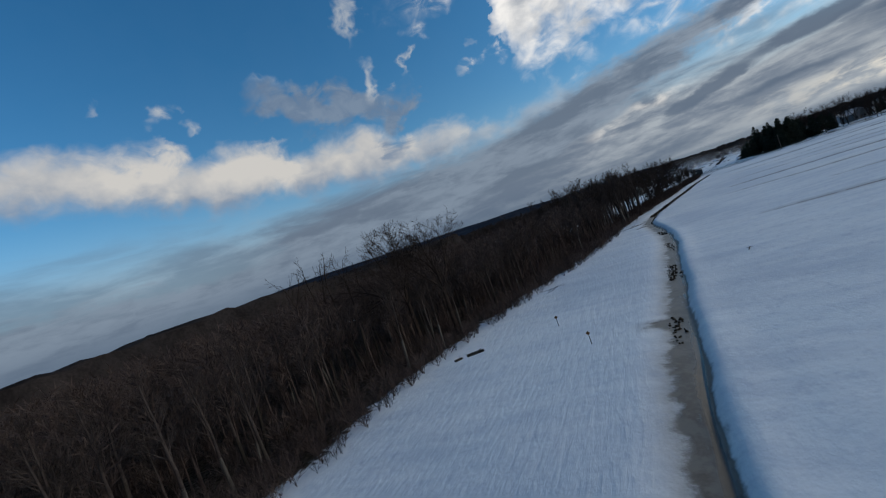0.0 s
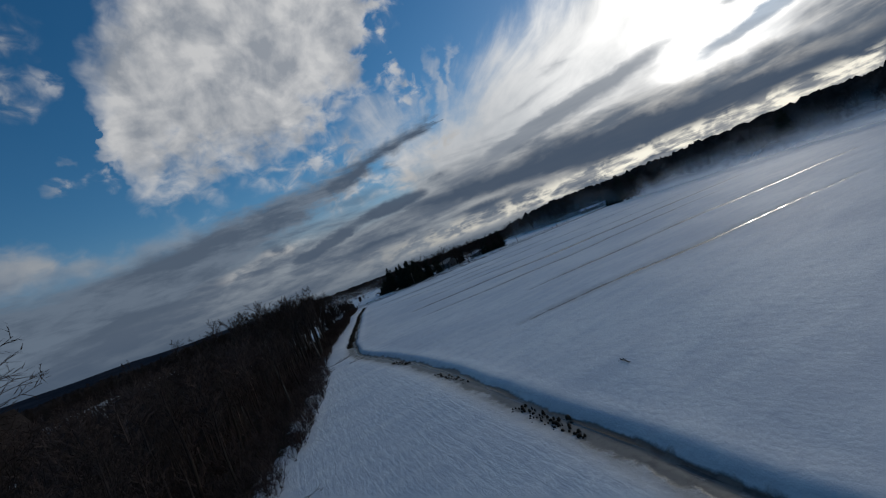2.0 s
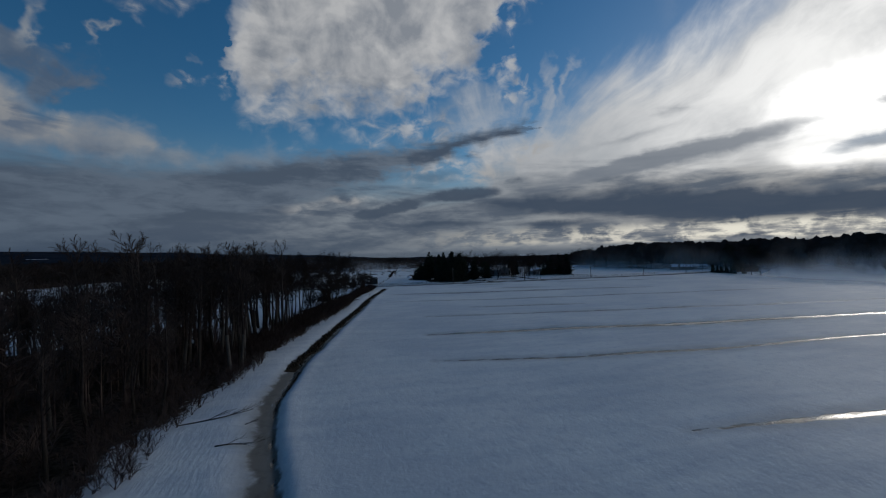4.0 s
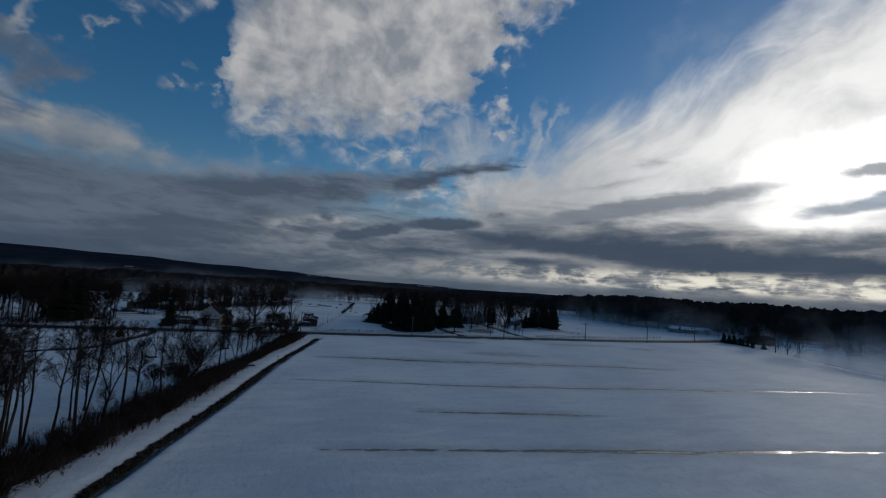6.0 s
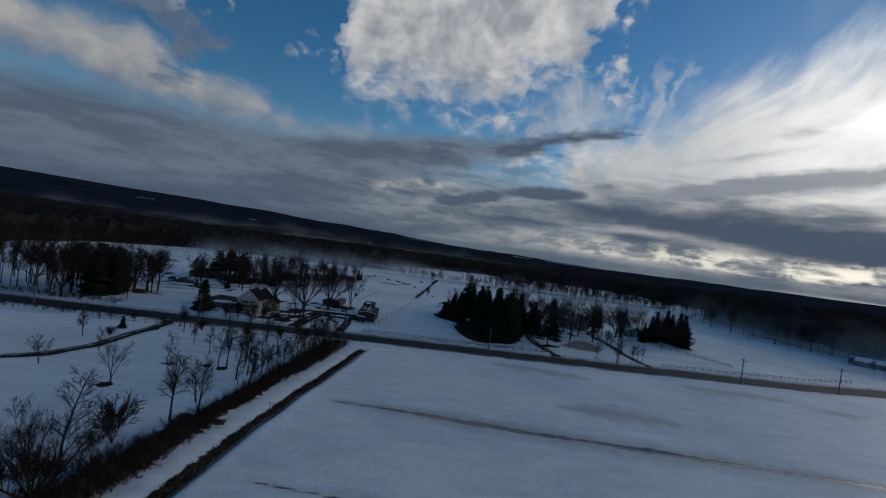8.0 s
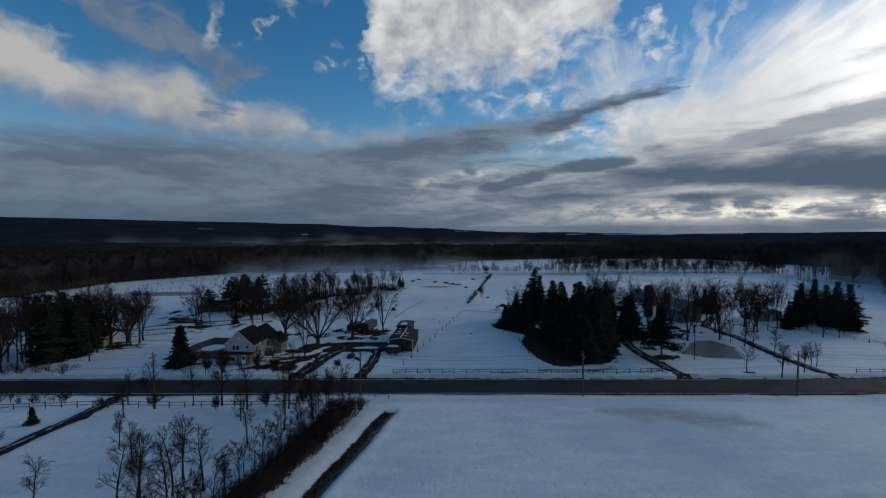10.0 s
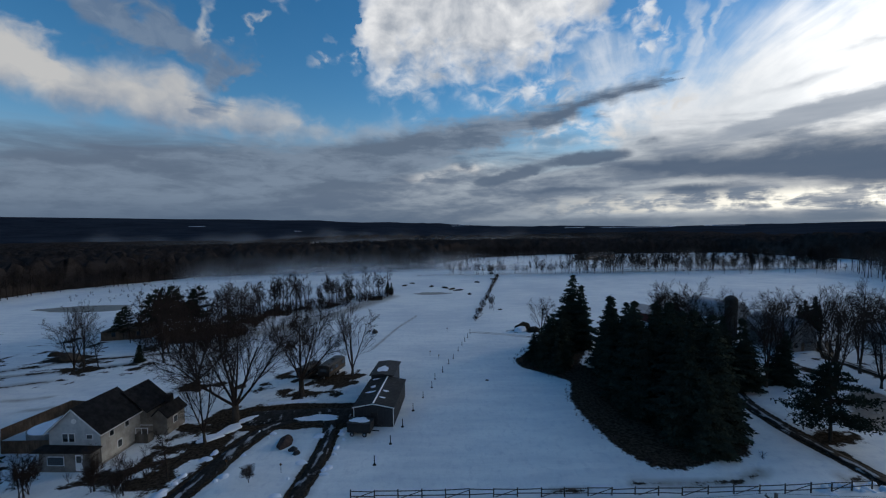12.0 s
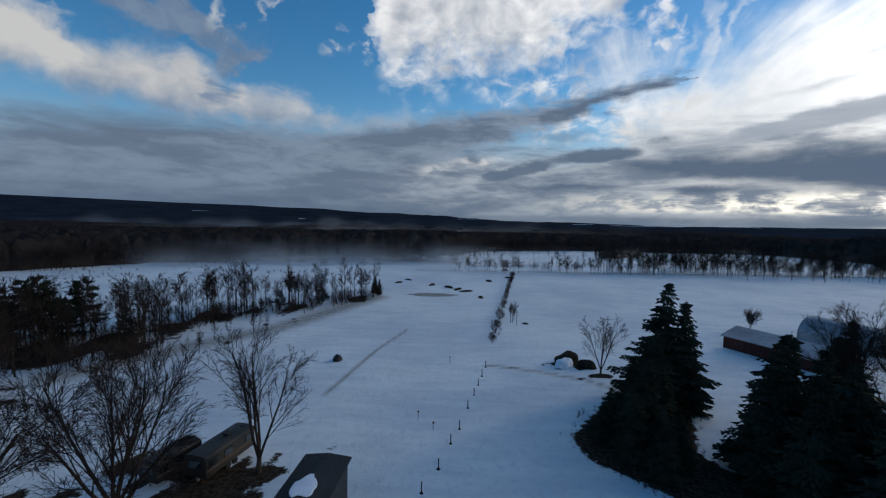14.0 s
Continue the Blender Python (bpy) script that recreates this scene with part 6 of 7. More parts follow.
def metal_shed():
    """Low dark metal building in two steps, white trim on the gable."""
    s = thing("metal_shed", "low dark metal clad workshop with patches of snow on its roof", "shed", (-10.65, 84.7, 0), -4)
    part("body", gable(-2.95, 2.95, 2.9, 3.45, 0, 11.2, -0.3), M_METAL_WALL, s)
    part("roof", gable_roof(-2.95, 2.95, 2.9, 3.45, 0, 11.2, 0.2, 0.1), M_METAL_ROOF, s, "black metal sheet roof")
    part("rear_block", gable(-2.9, 0.8, 3.7, 3.9, 11.2, 18.4, -0.3), M_METAL_WALL, s)
    part("rear_roof", gable_roof(-2.9, 0.8, 3.7, 3.9, 11.2, 18.4, 0.3, 0.12), M_METAL_ROOF, s, "black metal sheet roof")
    for x in (-2.98, 2.9):
        part("corner_trim", block(x, x + 0.09, -0.06, 0.03, 0, 2.85), M_TRIM, s, "white corner trim")
    for sg in (-1, 1):
        part("gable_trim", prism([(0, 3.38), (sg * 3.15, 2.79), (sg * 3.15, 2.91), (0, 3.5)], -0.26, -0.21), M_TRIM, s, "white gable trim")
    part("ridge_cap", prism([(-0.14, 3.56), (0.14, 3.56), (0, 3.64)], -0.2, 11.2), M_TRIM, s, "pale ridge cap")
    for i in range(14):
        x = -2.7 + 5.4 * i / 13
        part("wall_rib", block(x - 0.025, x + 0.025, -0.035, -0.003, 0, 2.75), M_METAL_WALL, s)
    for i in range(14):
        y = 0.5 + 10.2 * i / 13
        part("side_rib", block(2.953, 2.985, y - 0.03, y + 0.03, 0, 2.7), M_METAL_WALL, s)
    for i in range(20):
        y = 0.3 + 10.6 * i / 19
        for sg in (-1, 1):
            part("roof_seam", prism([(sg * 0.2, 3.535), (sg * 3.1, 2.985), (sg * 3.1, 3.015), (sg * 0.2, 3.565)], y - 0.02, y + 0.02), M_METAL_ROOF, s)
    part("door", block(-0.4, 0.6, -0.06, -0.036, 0, 2.1), M_DARK, s, "dark walk in door")
    return s


def snow_patch(x, y, z, rx, ry, slope_x=0.0, seed=0, thick=0.09, turn=0.0, label="patch of old snow lying on a roof"):
    g = rng(seed)
    bm = bmesh.new()
    n = 22
    ph = g.uniform(0, 6.28, 3)
    def ringpt(a, s):
        r = s * (1 + 0.12 * math.sin(3 * a + ph[0]) + 0.08 * math.sin(5 * a + ph[1]) + 0.05 * math.sin(9 * a + ph[2]))
        return r * rx * math.cos(a), r * ry * math.sin(a)
    rings = []
    for s, h in ((1.0, -0.02), (0.93, thick * 0.6), (0.6, thick)):
        rings.append([bm.verts.new((px, py, h + slope_x * px)) for px, py in (ringpt(6.2832 * i / n, s) for i in range(n))])
    for a, b in zip(rings, rings[1:]):
        for i in range(n):
            bm.faces.new((a[i], a[(i + 1) % n], b[(i + 1) % n], b[i]))
    bm.faces.new(rings[-1])
    ob = part("snow_patch", bm, M_SNOW, None)
    ob.matrix_basis = pose(x, y, z, 0, 0, turn)
    return tagged(ob, label, "snow")


farm_house()
metal_shed()
snow_patch(-19.6, 87.6, 0.14, 3.3, 1.1, 0.0, 7, 0.06, 3, "trodden snow lying on a dark wet forecourt")
for x, y, rx, ry, turn in ((-33.2, 81.8, 1.7, 1.0, 35), (-31.6, 84.5, 1.9, 1.1, 66), (-30.4, 87.6, 1.6, 0.7, 50)):
    snow_patch(x, y, 0.05, rx, ry, 0.0, int(-x), 0.22, turn, "ploughed snow bank beside a muddy drive")
snow_patch(-25.6, 94.0, 0.05, 4.2, 0.7, 0.0, 9, 0.25, 10, "ploughed snow bank along a dark forecourt")


def barn():
    b = thing("red_barn", "long low red barn with pale metal roof", "barn", (66, 147, 0), 24)
    part("wall", gable(-4.5, 4.5, 2.6, 4.0, -6, 10, -0.3), M_RED, b)
    part("roof", gable_roof(-4.5, 4.5, 2.6, 4.0, -6, 10, 0.4, 0.15), M_GALV, b)
    part("door", block(4.505, 4.56, 0, 3, 0, 2.6), M_DARK, b)
    part("door", block(-1.4, 1.4, -6.06, -6.005, 0, 2.6), M_DARK, b)
    return b


def arched_barn():
    b = thing("arched_barn", "grey arched metal roof barn with snow streaks", "barn", (86, 156, 0), 20)
    n, o, q = 14, [], []
    for i in range(n + 1):
        a = math.pi * i / n
        o.append((4.4 * math.cos(a), 0.9 + 4.3 * math.sin(a)))
    part("shell", prism([(-4.4, -0.3)] + [(4.4, -0.3)] + o, -6, 8), M_GALV, b)
    part("end_wall", prism([(-4.05, -0.2)] + [(4.05, -0.2)] + [(x * 0.92, 0.9 + (z - 0.9) * 0.92) for x, z in o], -6.05, -6.004), M_PALE_WALL, b)
    return b


def silo(x, y):
    s = thing("silo", "dark weathered silo with domed cap", "silo", (x, y, 0))
    bm = bmesh.new()
    tube(bm, (0, 0, -0.3), (0, 0, 9.8), 1.4, 1.4, 24)
    body = part("body", bm, M_SILO, s)
    for i in range(10):
        bm = bmesh.new()
        tube(bm, (0, 0, 0.6 + i), (0, 0, 0.68 + i), 1.44, 1.44, 24)
        part("hoop", bm, M_SILO, body)
    bm = bmesh.new()
    for i in range(5):
        a, b = math.pi / 2 * i / 5, math.pi / 2 * (i + 1) / 5
        tube(bm, (0, 0, 9.8 + 1.2 * math.sin(a)), (0, 0, 9.8 + 1.2 * math.sin(b)), 1.48 * math.cos(a), max(1.48 * math.cos(b), 0.02), 24)
    part("cap", bm, M_SILO, s)
    return s


def simple_house(name, label, x, y, turn, w, d, eave, ridge, wall, roof, trim=None):
    h = thing(name, label, "house", (x, y, 0), turn)
    part("wall", gable(-w / 2, w / 2, eave, ridge, -d / 2, d / 2), wall, h)
    part("roof", gable_roof(-w / 2, w / 2, eave, ridge, -d / 2, d / 2), roof, h)
    for i in range(2):
        x0 = -w / 4 + i * w / 2 - 0.45
        window(h, x0, x0 + 0.9, 1.0, 2.1, -d / 2, True, trim)
    part("door", block(-0.45, 0.45, -d / 2 - 0.05, -d / 2 - 0.003, 0, 2.05), trim or M_TRIM, h)
    return h


barn()
arched_barn()
silo(71.7, 129)
simple_house("gabled_barn", "weathered grey gabled barn behind the trees", 79, 123, 14, 8, 11, 4.2, 7.0, M_GREY_BOARDS, M_GALV, M_FENCE)
simple_house("low_shed", "low red shed with grey metal roof beside the barn", 67.6, 141.0, 24, 6.5, 6.5, 2.1, 2.8, M_RED, M_GALV, M_FENCE)
simple_house("long_shed", "long low dark shed standing in the misty far field", 130, 387, -55, 11, 40, 3.0, 5.0, M_FENCE, M_ROOF, M_WOOD)
simple_house("bungalow", "low house with snow on the roof among trees", 107, 123, 10, 9, 7, 2.8, 4.2, M_PALE_WALL, M_SNOW)
simple_house("garage", "small low outbuilding by the thicket", -86, 141, 12, 12, 6, 2.2, 3.2, M_FENCE, M_BROWN_ROOF, M_WOOD)
simple_house("cottage", "small house among the shade trees", -93, 92, 20, 7, 9, 2.8, 4.6, M_SIDING_TAN, M_ROOF)


def utility_pole():
    p = thing("utility_pole", "weathered wooden utility pole with crossarm beside the road", "utility pole", group="utility poles along the road")
    bm = bmesh.new()
    tube(bm, (0, 0, -0.4), (0, 0, 8.4), 0.17, 0.12, 10)
    part("mast", bm, M_POLE, p)
    arm = part("crossarm", block(-0.06, 0.06, -1.1, 1.1, 7.5, 7.62, 0.01), M_POLE, p)
    for y in (-1.0, -0.45, 0.45, 1.0):
        bm = bmesh.new()
        tube(bm, (0, y, 7.62), (0, y, 7.8), 0.05, 0.03, 8)
        part("insulator", bm, M_GLASSWARE, arm)
    for s in (-1, 1):
        bm = bmesh.new()
        tube(bm, (0.02, 0.1 * s, 6.9), (0.02, 0.75 * s, 7.5), 0.025, 0.025, 5)
        part("brace", bm, M_GALV, p)
    return p


POLE_X = [-168, -130, -91, -52, -14.8, 25.1, 63.5, 102.7, 139.2, 174.1, 212]
first = utility_pole()
tops = []
for i, x in enumerate(POLE_X):
    y = 54.4 if x < 130 else 57.2 if x < 150 else 62.3 if x < 200 else 70
    copy_thing(first, pose(x, y, 0, 0, 0, 0))
    tops.append((x, y))
drop([first])
for (ax, ay), (bx, by) in zip(tops, tops[1:]):
    for off, h, sag in ((-1.0, 7.8, 0.7), (1.0, 7.8, 0.7), (0.0, 6.1, 0.9)):
        t = np.arange(13) / 12
        line = np.column_stack([ax + (bx - ax) * t, ay + (by - ay) * t + off, h - 4 * sag * t * (1 - t)])
        ring = np.array([[0, 0.011, 0], [0, 0, 0.011], [0, -0.011, 0], [0, 0, -0.011]])
        verts = (line[:, None] + ring[None]).reshape(-1, 3)
        faces = [(4 * i + k, 4 * i + 4 + k, 4 * i + 4 + (k + 1) % 4, 4 * i + (k + 1) % 4) for i in range(12) for k in range(4)]
        tagged(new("overhead_wire", mesh_np("overhead_wire", verts, faces, M_WIRE)), "thin black overhead wire slung between poles", "wire", "overhead wires")


def rail_fence(line, spacing, height, label, group, rails=2, crossed=False):
    """Wooden post and rail fence as one thing."""
    f = thing("rail_fence", label, "fence", (line[0][0], line[0][1], 0), group=group)
    ox, oy = line[0]
    pts = []
    for (ax, ay), (bx, by) in zip(line, line[1:]):
        n = max(1, round(math.hypot(bx - ax, by - ay) / spacing))
        pts += [(ax + (bx - ax) * i / n - ox, ay + (by - ay) * i / n - oy) for i in range(n)]
    pts.append((line[-1][0] - ox, line[-1][1] - oy))
    g = rng(len(pts))
    for i, (x, y) in enumerate(pts):
        bm = bmesh.new()
        tube(bm, (x, y, -0.3), (x + g.normal(0, 0.03), y, height * g.uniform(0.95, 1.1)), 0.085, 0.07, 6)
        part("post", bm, M_WOOD, f)
        if i + 1 < len(pts):
            nx, ny = pts[i + 1]
            for r in range(rails):
                z = height * (0.42 + 0.46 * r)
                bm = bmesh.new()
                tube(bm, (x, y, z + g.normal(0, 0.04)), (nx, ny, z + g.normal(0, 0.04)), 0.055, 0.05, 5)
                part("rail", bm, M_WOOD, f)
            if crossed and i % 2 == 0:
                bm = bmesh.new()
                tube(bm, (x, y, 0.1), (nx, ny, height * 0.85), 0.045, 0.045, 5)
                part("brace_rail", bm, M_WOOD, f)
    return f


rail_fence([(-10.5, 67.4), (10, 67.3), (25, 67.0), (39, 67.2), (46, 67.6)], 2.7, 1.15, "weathered split rail fence along the snowy roadside", "roadside fences", 2, True)
rail_fence([(86, 67), (106, 67.2), (140, 69.5), (165, 75)], 3.0, 1.1, "weathered rail fence by the road", "roadside fences")
rail_fence([(-75, 49.2), (-60, 50.6), (-44, 50.2), (-30, 50.6), (-22, 51)], 2.7, 1.1, "dark rail fence in the snow by the road", "roadside fences")
rail_fence([(104, 108), (120, 78)], 3.2, 1.1, "rail fence across the far field", "roadside fences")


def fence_stake():
    p = thing("fence_stake", "short dark fence stake in the snow", "fence post", group="line of fence stakes")
    bm = bmesh.new()
    tube(bm, (0, 0, -0.3), (0, 0, 1.15), 0.07, 0.06, 6)
    part("stake", bm, M_DARK, p)
    bm = bmesh.new()
    tube(bm, (0, 0, -0.1), (0, 0, 0.12), 0.28, 0.12, 8)
    part("melt_collar", bm, M_MUD, p)
    return p


first = fence_stake()
stakes = [(-9, 74.4), (-7.6, 79.5), (-6.4, 84.5), (-5.2, 90), (-3.8, 95), (-2.4, 99.7), (-1.9, 104), (-0.4, 108), (0.9, 113), (2.0, 116.5), (3.3, 122.4), (4.4, 126.6), (5.3, 130.6), (6.2, 134.6), (7.2, 139)]
for x, y in stakes:
    copy_thing(first, pose(x, y, 0, 0, 0, 0))
drop([first])


def trail_marker():
    p = thing("trail_marker", "thin trail stake with small square sign", "trail marker", group="trail markers")
    bm = bmesh.new()
    tube(bm, (0, 0, -0.3), (0, 0, 1.12), 0.03, 0.025, 6)
    part("stake", bm, M_WOOD, p)
    sign = bmesh.new()
    box(sign, -0.13, 0.13, -0.04, -0.027, -0.13, 0.13)
    bmesh.ops.rotate(sign, verts=sign.verts, cent=(0, 0, 0), matrix=Matrix.Rotation(radians(45), 3, "Y"))
    bmesh.ops.translate(sign, verts=sign.verts, vec=(0, 0, 1.02))
    part("sign", sign, M_ORANGE, p, "small faded orange diamond sign")
    return p


first = trail_marker()
for x, y, r in ((-52.8, -181.2, 20), (-48.6, -188.9, -10), (-20.6, 6.9, 5), (-1.2, 116, 30), (-3.2, 118.9, 30), (1, 141, 30), (-12, 53, 0), (-9.5, 52.5, 0), (-20, 73, 0), (-27, 74, 0)):
    copy_thing(first, pose(x, y, 0, 0, 0, r))
drop([first])

# ---- smaller things ----
snow_patch(-11.0, 98.5, 4.0, 1.0, 1.5, 0, 1, 0.09, -4)
for i in (1, 2, 4):
    snow_patch(-11.9 + 0.1 * (i % 3), 86.4 + (1.6, 2.9, 5.2, 6.1, 8.6)[i], 3.40 - 0.012 * (i % 3), (0.5, 0.85, 0.4, 0.7, 0.6)[i], (0.16, 0.34, 0.5, 0.2, 0.3)[i], 0.19, 40 + i, 0.05, -4)
for i in range(2):
    snow_patch(-9.6 + 0.2 * i, 87.0 + 2.6 * i, 3.40, 0.5, 0.25 + 0.1 * i, -0.19, 50 + i, 0.04, -4)


def snow_lumps(name, spots, label, category="snow bank", seed=0, mat=None):
    """Ploughed heaps: separate rough lumps pressed together, too many to count."""
    g = rng(seed)
    sets = []
    for x, y, r, h in spots:
        k = 7
        ring = np.array([[math.cos(6.283 * i / k), math.sin(6.283 * i / k)] for i in range(k)])
        ring = ring * [g.uniform(0.6, 1.3), g.uniform(0.6, 1.3)]
        a = np.column_stack([ring * r * g.uniform(0.65, 1.3, (k, 1)), np.full(k, -0.15)])
        b = np.column_stack([ring * r * g.uniform(0.4, 0.7, (k, 1)), h * g.uniform(0.7, 1.0, k)])
        top = np.array([[0, 0, h * 1.05]])
        v = np.concatenate([a, b, top, top]) + [x, y, 0]
        i = np.arange(k)
        j = (i + 1) % k
        f = np.concatenate([np.stack([i, j, j + k, i + k], 1), np.stack([i + k, j + k, np.full(k, 2 * k), np.full(k, 2 * k + 1)], 1)])
        sets.append((v, f))
    ob = new(name, mesh_np(name, *joined(sets), mat or M_SNOW))
    return tagged(ob, label, category, kind="stuff")


g = rng(301)
lumps = []
for line, half in GRAVEL[:3]:
    for (ax, ay), (bx, by) in zip(line, line[1:]):
        n = int(math.hypot(bx - ax, by - ay) / 0.5)
        L = math.hypot(bx - ax, by - ay)
        for i in range(n):
            t = i / n
            for s in (-1, 1):
                if g.uniform() < 0.16:
                    o = s * (half + g.uniform(0.3, 0.9))
                    px, py = ax + (bx - ax) * t - (by - ay) / L * o, ay + (by - ay) * t + (bx - ax) / L * o
                    if py > 66 and not (-33 < px < -13.5 and 83.5 < py < 94):
                        lumps.append((px, py, g.uniform(0.3, 1.0), g.uniform(0.08, 0.3)))
snow_lumps("snow_bank", lumps, "rough ploughed snow banks beside the driveway", seed=1)
lumps = [(x, y, g.uniform(0.3, 0.7), g.uniform(0.1, 0.4)) for x, y in zip(g.uniform(40, 47.5, 40), g.uniform(65.6, 69, 40))]
snow_lumps("snow_heap", lumps, "ploughed snow heap by the farm entrance", seed=2)

# dark earth thrown up along the ditch
clods = []
for (ax, ay), (bx, by) in zip(DITCH[1:], DITCH[2:]):
    L = math.hypot(bx - ax, by - ay)
    for i in range(int(L * (7.0 if ay < -90 else 5.0))):
        t, o = g.uniform(), g.normal(0.45 if ay < -90 else 0.7, 0.34 if ay < -90 else 0.3)
        if ay < -90 and wave(np.array([ax + (bx - ax) * t]), np.array([ay + (by - ay) * t]), 16, 77)[0] < (0.35 if ay < -175 else 0.6):
            continue
        px, py = ax + (bx - ax) * t - (by - ay) / L * o, ay + (by - ay) * t + (bx - ax) / L * o
        clods.append((px, py, g.uniform(0.05, 0.2), g.uniform(0.02, 0.07)) if ay < -90 else (px, py, g.uniform(0.07, 0.24), g.uniform(0.08, 0.26)))
ob = snow_lumps("mud_clods", clods, "clods of dark mud along the ditch", "mud", 3, M_MUD)
for v in ob.data.vertices:
    v.co.z -= 0.28


def branch(x, y, turn, length, seed, label="fallen dead branch lying on the snow"):
    g2 = rng(seed)
    out = {i: [] for i in range(3)}
    limbs(g2, np.array([0, 0, 0.1]), np.array([1.0, 0, 0.02]), length, 0.05 + 0.012 * length, 0, [(6, 5, 35, 0.4, 0.0), (3, 2, 35, 0.5, 0.0), (0, 1, 0, 0, 0)], out)
    v, f = joined([tubes(s, 5) for s in out.values() if s])
    v[:, 2] = np.abs(v[:, 2]) * 0.5 + 0.02
    ob = new("fallen_branch", mesh_np("fallen_branch", v, f, M_BARK))
    ob.matrix_basis = pose(x, y, 0, 0, 0, turn)
    return tagged(ob, label, "branch", "fallen branches")


branch(-49.5, -106.5, 12, 6.0, 1)
branch(-33, -167.5, 75, 1.2, 2)
branch(-59.5, -160, 15, 3.2, 3)
branch(-58, -162.5, 60, 2.0, 4)
branch(-44, -108, 40, 1.0, 5)
branch(-45.5, -112, 5, 3.0, 8)


def log(x, y, turn, length, r):
    bm = bmesh.new()
    tube(bm, (-length / 2, 0, r * 0.7), (length / 2, 0.1, r * 0.8), r, r * 0.8, 9)
    tube(bm, (length * 0.1, 0, r), (length * 0.35, 0.5, r * 1.5), r * 0.4, r * 0.2, 6)
    ob = part("fallen_log", bm, M_BARK, None)
    ob.matrix_basis = pose(x, y, 0, 0, 0, turn)
    return tagged(ob, "short dark broken log lying on the snow", "log", "logs by the woods")


log(-61.3, -184.6, 25, 1.9, 0.19)
log(-62.9, -185.6, 40, 0.9, 0.15)


def boulder(x, y, rx, ry, h, seed, mat, label, category="rock", name="boulder"):
    g2 = rng(seed)
    bm = bmesh.new()
    bmesh.ops.create_icosphere(bm, subdivisions=3, radius=1.0)
    for v in bm.verts:
        n = 1 + 0.22 * noise.noise(v.co * 1.7 + Vector((seed, 0, 0))) + 0.12 * noise.noise(v.co * 4.0)
        v.co = Vector((v.co.x * rx * n, v.co.y * ry * n, max(v.co.z, -0.25) * h * n))
    ob = part(name, bm, mat, None)
    ob.matrix_basis = pose(x, y, 0, 0, 0, g2.uniform(0, 180))
    return tagged(ob, label, category)


boulder(-19, 141, 1.0, 0.8, 1.0, 1, M_DARK, "dark heap under a cover on the snow", "heap", "covered_heap")
boulder(21.4, 141.0, 2.2, 1.3, 1.3, 2, M_SNOW, "old heap of ploughed snow and earth", "snow heap", "snow_heap_mound")
boulder(22.2, 142.8, 2.6, 0.9, 1.9, 3, M_MUD, "heap of dark earth beside old snow", "earth heap", "earth_heap")
boulder(25.0, 140.2, 1.7, 1.1, 1.4, 9, M_MUD, "heap of dark earth beside old snow", "earth heap", "earth_heap")
boulder(19.8, 171, 0.8, 0.5, 0.4, 4, M_MUD, "low dark stone in the snow", "rock")
for i, (x, y) in enumerate([(-18.5, 235.5), (-15.3, 243), (-5.2, 231.4), (1.3, 226.5), (4.5, 222), (7.2, 217.6), (11.6, 206), (18, 245), (28, 256), (30, 285)]):
    boulder(x, y, 2.6 if i in (3, 4, 5) else 1.9, 0.9, 0.6, 20 + i, M_MUD, "low muddy mound in the snow", "mound", "mound")
boulder(8, 103, 0.35, 0.3, 0.12, 5, M_MUD, "small drain cover showing through snow", "drain", "drain_cover")


def trailer():
    t = thing("utility_trailer", "dark box trailer with snow on its top", "trailer", (-12.2, 82.7, 0), -8)
    part("body", block(-1.7, 1.7, -1.0, 1.0, 0.45, 1.75, 0.06), M_DARK, t)
    part("lid", block(-1.75, 1.75, -1.05, 1.05, 1.755, 1.83), M_DARK, t)
    for x in (-0.9, 0.9):
        for y in (-1.08, 1.08):
            bm = bmesh.new()
            tube(bm, (x, y - 0.09, 0.3), (x, y + 0.09, 0.3), 0.33, 0.33, 14)
            w = part("wheel", bm, M_DARK, t)
            bm = bmesh.new()
            s = -1 if y < 0 else 1
            tube(bm, (x, y + 0.092 * s, 0.3), (x, y + 0.11 * s, 0.3), 0.17, 0.15, 12)
            part("hub", bm, M_GALV, w)
    part("drawbar", block(1.7, 2.7, -0.06, 0.06, 0.4, 0.52), M_DARK, t)
    return t


trailer()
snow_patch(-12.3, 82.8, 1.835, 1.4, 0.8, 0, 6, 0.14, -8, "snow lying on the trailer lid")


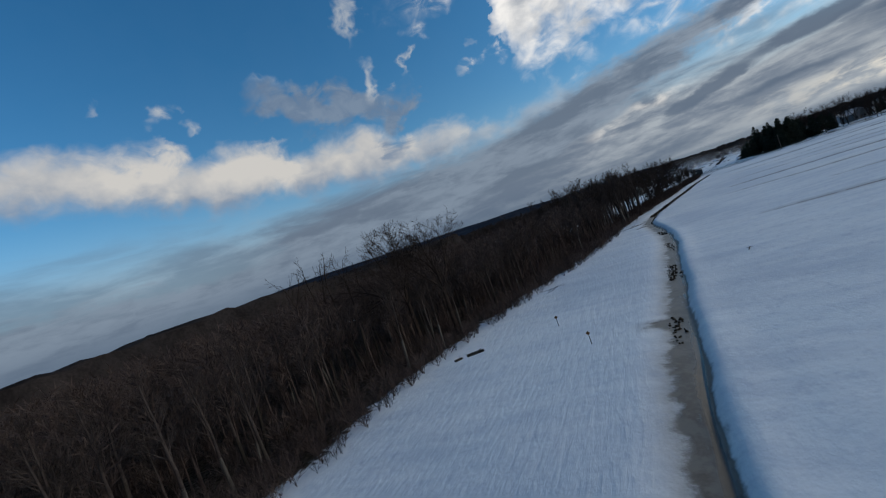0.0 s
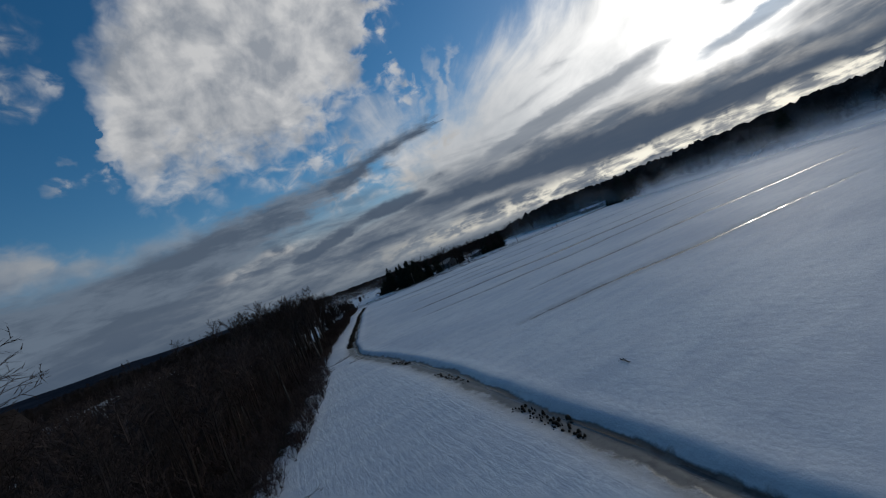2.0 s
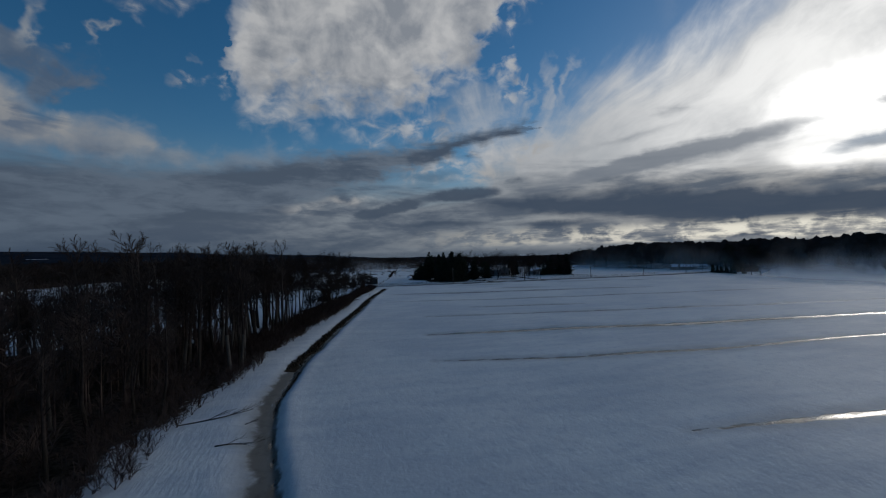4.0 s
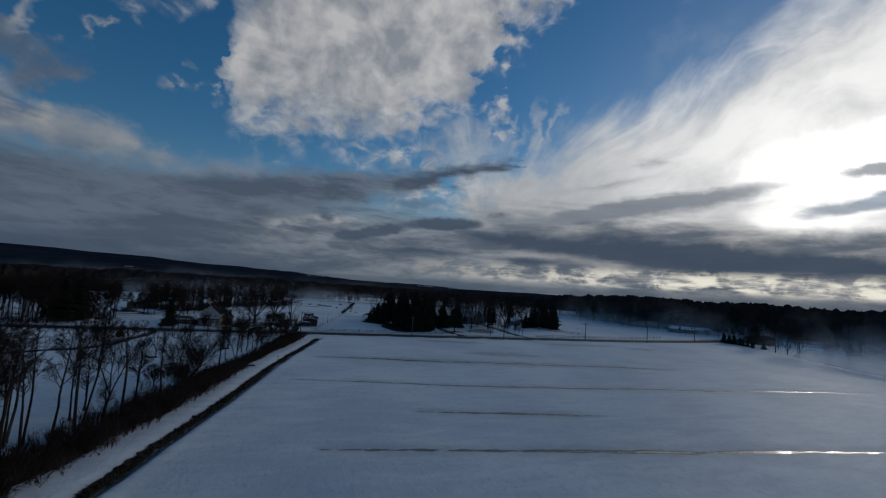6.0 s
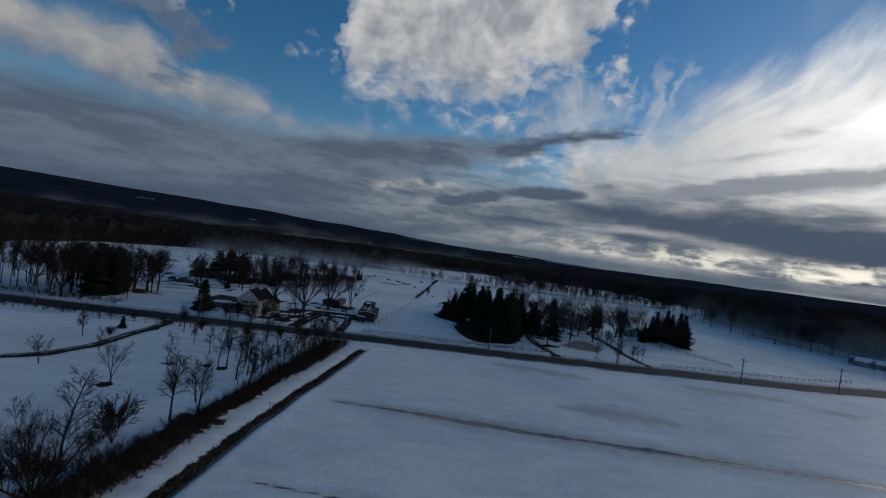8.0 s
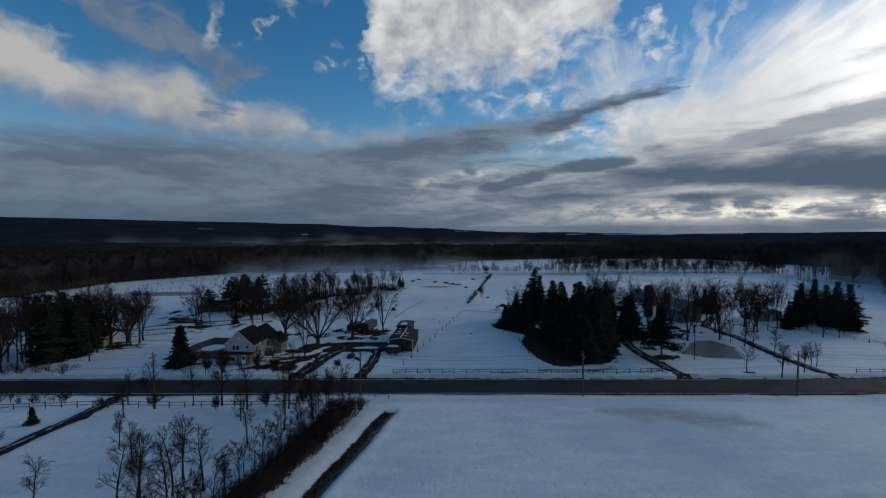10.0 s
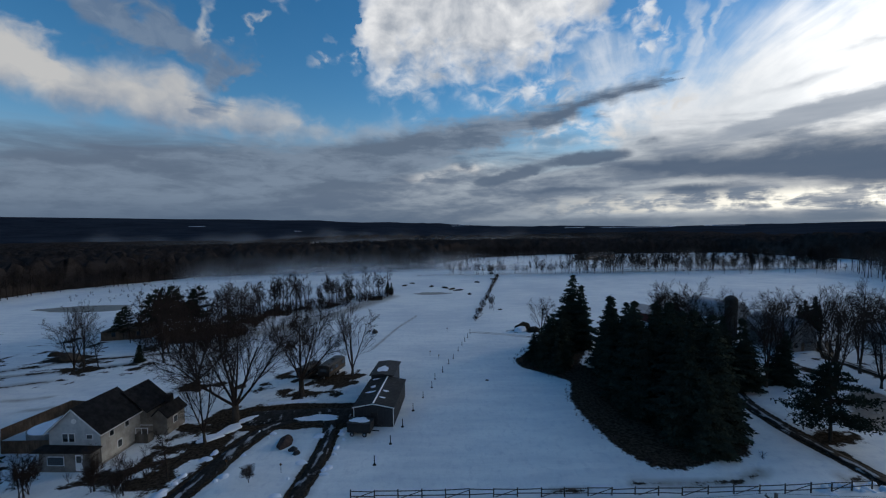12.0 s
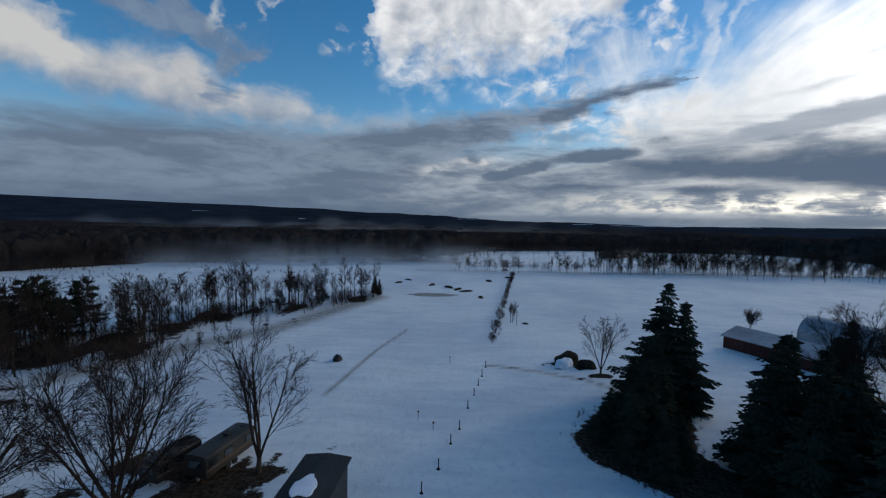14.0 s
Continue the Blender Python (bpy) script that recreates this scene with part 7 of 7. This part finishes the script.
def camper():
    c = thing("camper_trailer", "old dirty camper trailer under bare trees", "camper", (-22.6, 108, 0), -14)
    n, o = 8, []
    for i in range(n + 1):
        a = math.pi * i / n
        o.append((1.25 * math.cos(a) ** 1 if abs(math.cos(a)) > 0.01 else 0, 2.5 + 0.28 * math.sin(a)))
    part("body", prism([(-1.25, 0.6), (1.25, 0.6)] + o, -3.4, 3.4), M_CAMPER, c)
    part("skirt_band", block(1.252, 1.275, -3.4, 3.4, 1.15, 1.4), M_FENCE, c, "faded brown stripe")
    for y in (-3.0, -1.0, 2.0):
        window(c, y, y + 1.1, 1.5, 2.2, 1.25, False, M_DARK)
    window(c, -0.7, 0.7, 1.5, 2.2, -3.4, True, M_DARK)
    part("roof_vent", block(-0.3, 0.3, 0.5, 1.1, 2.75, 2.95), M_DARK, c)
    for y in (-0.5, 0.5):
        bm = bmesh.new()
        tube(bm, (1.05, y, 0.32), (1.22, y, 0.32), 0.34, 0.34, 14)
        part("wheel", bm, M_DARK, c)
    part("hitch", block(-0.08, 0.08, -4.6, -3.4, 0.45, 0.6), M_DARK, c)
    for y in (-3.1, 3.1):
        part("jack", block(-0.1, 0.1, y - 0.1, y + 0.1, -0.1, 0.6), M_GALV, c)
    return c


first = camper()
second = copy_thing(first, pose(-26.6, 106.2, 0, 0, 0, -18))
second.matrix_basis = second.matrix_basis @ Matrix.Diagonal((0.92, 0.72, 0.95, 1))
second["label"] = "second shorter dirty camper parked close beside another"


def light_pole():
    p = thing("yard_light", "thin dark yard light pole beside the driveway", "street lamp", (58.1, 77, 0))
    bm = bmesh.new()
    tube(bm, (0, 0, -0.3), (0, 0, 7.2), 0.1, 0.07, 8)
    part("pole", bm, M_DARK, p)
    bm = bmesh.new()
    tube(bm, (0, 0, 6.9), (-0.9, 0, 7.25), 0.04, 0.035, 6)
    arm = part("arm", bm, M_DARK, p)
    part("lamp_head", block(-1.35, -0.85, -0.13, 0.13, 7.16, 7.3, 0.03), M_GALV, arm)
    return p


light_pole()


def board_fence(line, height, label):
    f = thing("board_fence", label, "fence", (line[0][0], line[0][1], 0))
    ox, oy = line[0]
    for (ax, ay), (bx, by) in zip(line, line[1:]):
        L = math.hypot(bx - ax, by - ay)
        n = int(L / 0.35)
        turn = math.atan2(by - ay, bx - ax)
        bd = block(0.01, 0.34, -0.02, 0.02, -0.1, height)
        first = part("board", bd, M_FENCE, f)
        for i in range(n):
            o = first if i == 0 else first.copy()
            if i:
                scene.collection.objects.link(o)
                o.parent = f
            o.matrix_basis = Matrix.Translation((ax - ox + (bx - ax) * i / n, ay - oy + (by - ay) * i / n, 0)) @ Matrix.Rotation(turn, 4, "Z")
    return f


board_fence([(-50.3, 78.5), (-59, 78.5), (-62.5, 82), (-61, 92), (-55, 91)], 1.8, "brown board fence round a garden pool")


def pool():
    p = thing("garden_pool", "round above ground pool covered with snow and ice", "pool", (-57, 84, 0))
    bm = bmesh.new()
    tube(bm, (0, 0, -0.1), (0, 0, 1.15), 2.9, 2.9, 28)
    part("wall", bm, M_PALE_WALL, p)
    bm = bmesh.new()
    tube(bm, (0, 0, 1.152), (0, 0, 1.2), 2.75, 2.65, 28)
    part("snow_cover", bm, M_SNOW, p)
    return p


pool()
boulder(-86, 121, 2.6, 1.6, 1.5, 31, M_FENCE, "pile of cut brush on the snow", "brush pile", "brush_pile")
boulder(-92, 124, 1.6, 1.0, 0.9, 32, M_MUD, "low dark heap in the snow", "heap", "heap")
boulder(-22, 80, 1.5, 0.9, 0.9, 33, M_BRUSH, "dark clipped shrub among stones", "shrub", "low_shrub")
boulder(-20.4, 78.3, 0.6, 0.5, 0.4, 34, M_DARK, "dark stone in the snow")
boulder(-19.6, 77.4, 0.5, 0.45, 0.35, 35, M_DARK, "dark stone in the snow")
g = rng(320)
grove("roadside_brush", twiggy, [(g.uniform(-150, -68), g.uniform(51.5, 54.8), g.uniform(0.35, 0.75)) for _ in range(220)] + [(g.uniform(-150, -78), g.uniform(66.5, 71), g.uniform(0.4, 0.9)) for _ in range(220)], M_HEDGE, "low dark brush along the road", "brush", 309)
grove("garden_brush", twiggy, [(x, y, g.uniform(0.3, 0.7)) for x, y in zip(g.normal(-39, 2.0, 26), g.normal(73, 2.0, 26))], M_HEDGE, "tangle of bare garden shrubs by the house", "brush", 310)
grove("clump_skirt", twiggy, sized(scatter(150, 14, 48, 70, 128, lambda x, y: np.abs(signed(x, y, SPRUCE_ISLE)) < 1.2, 311), 0.15, 0.45, 312), M_BRUSH, "dead brambles round the spruces", "brush", 312)
grove("pile_twigs", twiggy, [(-86 + a, 121 + b, g.uniform(0.5, 1.0)) for a, b in zip(g.normal(0, 1.5, 16), g.normal(0, 1.0, 16))], M_BRUSH, "twigs sticking out of a brush pile", "brush", 313)
grove("yard_grove", light, [(g.uniform(84, 118), g.uniform(100, 124), g.uniform(0.7, 1.1)) for _ in range(9)], M_TWIG, "bare trees crowded round the farmyard", "trees", 321)
grove("far_grove", light, [(g.uniform(-185, -98), g.uniform(70, 125), g.uniform(1.0, 1.5)) for _ in range(120)], M_TWIG, "bare trees crowded beside the road", "trees", 322)
grove("house_grove", light, [(g.uniform(-114, -80), g.uniform(74, 98), g.uniform(1.0, 1.4)) for _ in range(26)], M_TWIG, "tall bare trees crowded round the roadside houses", "trees", 325)
grove("marsh_grove", light, [(g.uniform(-60, -36), g.uniform(176, 200), g.uniform(0.5, 0.9)) for _ in range(16)], M_TWIG, "bare trees at the end of the thicket", "trees", 323)
simple_house("roadside_house", "low dark house among evergreens beyond the field", 221, 63, 80, 8, 12, 2.6, 4.4, M_FENCE, M_ROOF)
simple_house("roadside_house", "long low house with snowy roof beyond the field", 223, 115, 55, 8, 14, 2.4, 3.8, M_PALE_WALL, M_SNOW)
simple_house("roadside_house", "low pale house with snowy roof near the woods", 236, 112, 70, 7, 10, 2.4, 3.6, M_PALE_WALL, M_SNOW)
grove("house_bushes", light, [(g.uniform(228, 246), g.uniform(88, 102), g.uniform(0.35, 0.6)) for _ in range(26)] + [(g.uniform(202, 216), g.uniform(38, 52), g.uniform(0.25, 0.4)) for _ in range(7)], M_WOODS, "dark bushes round the roadside houses", "bushes", 324)
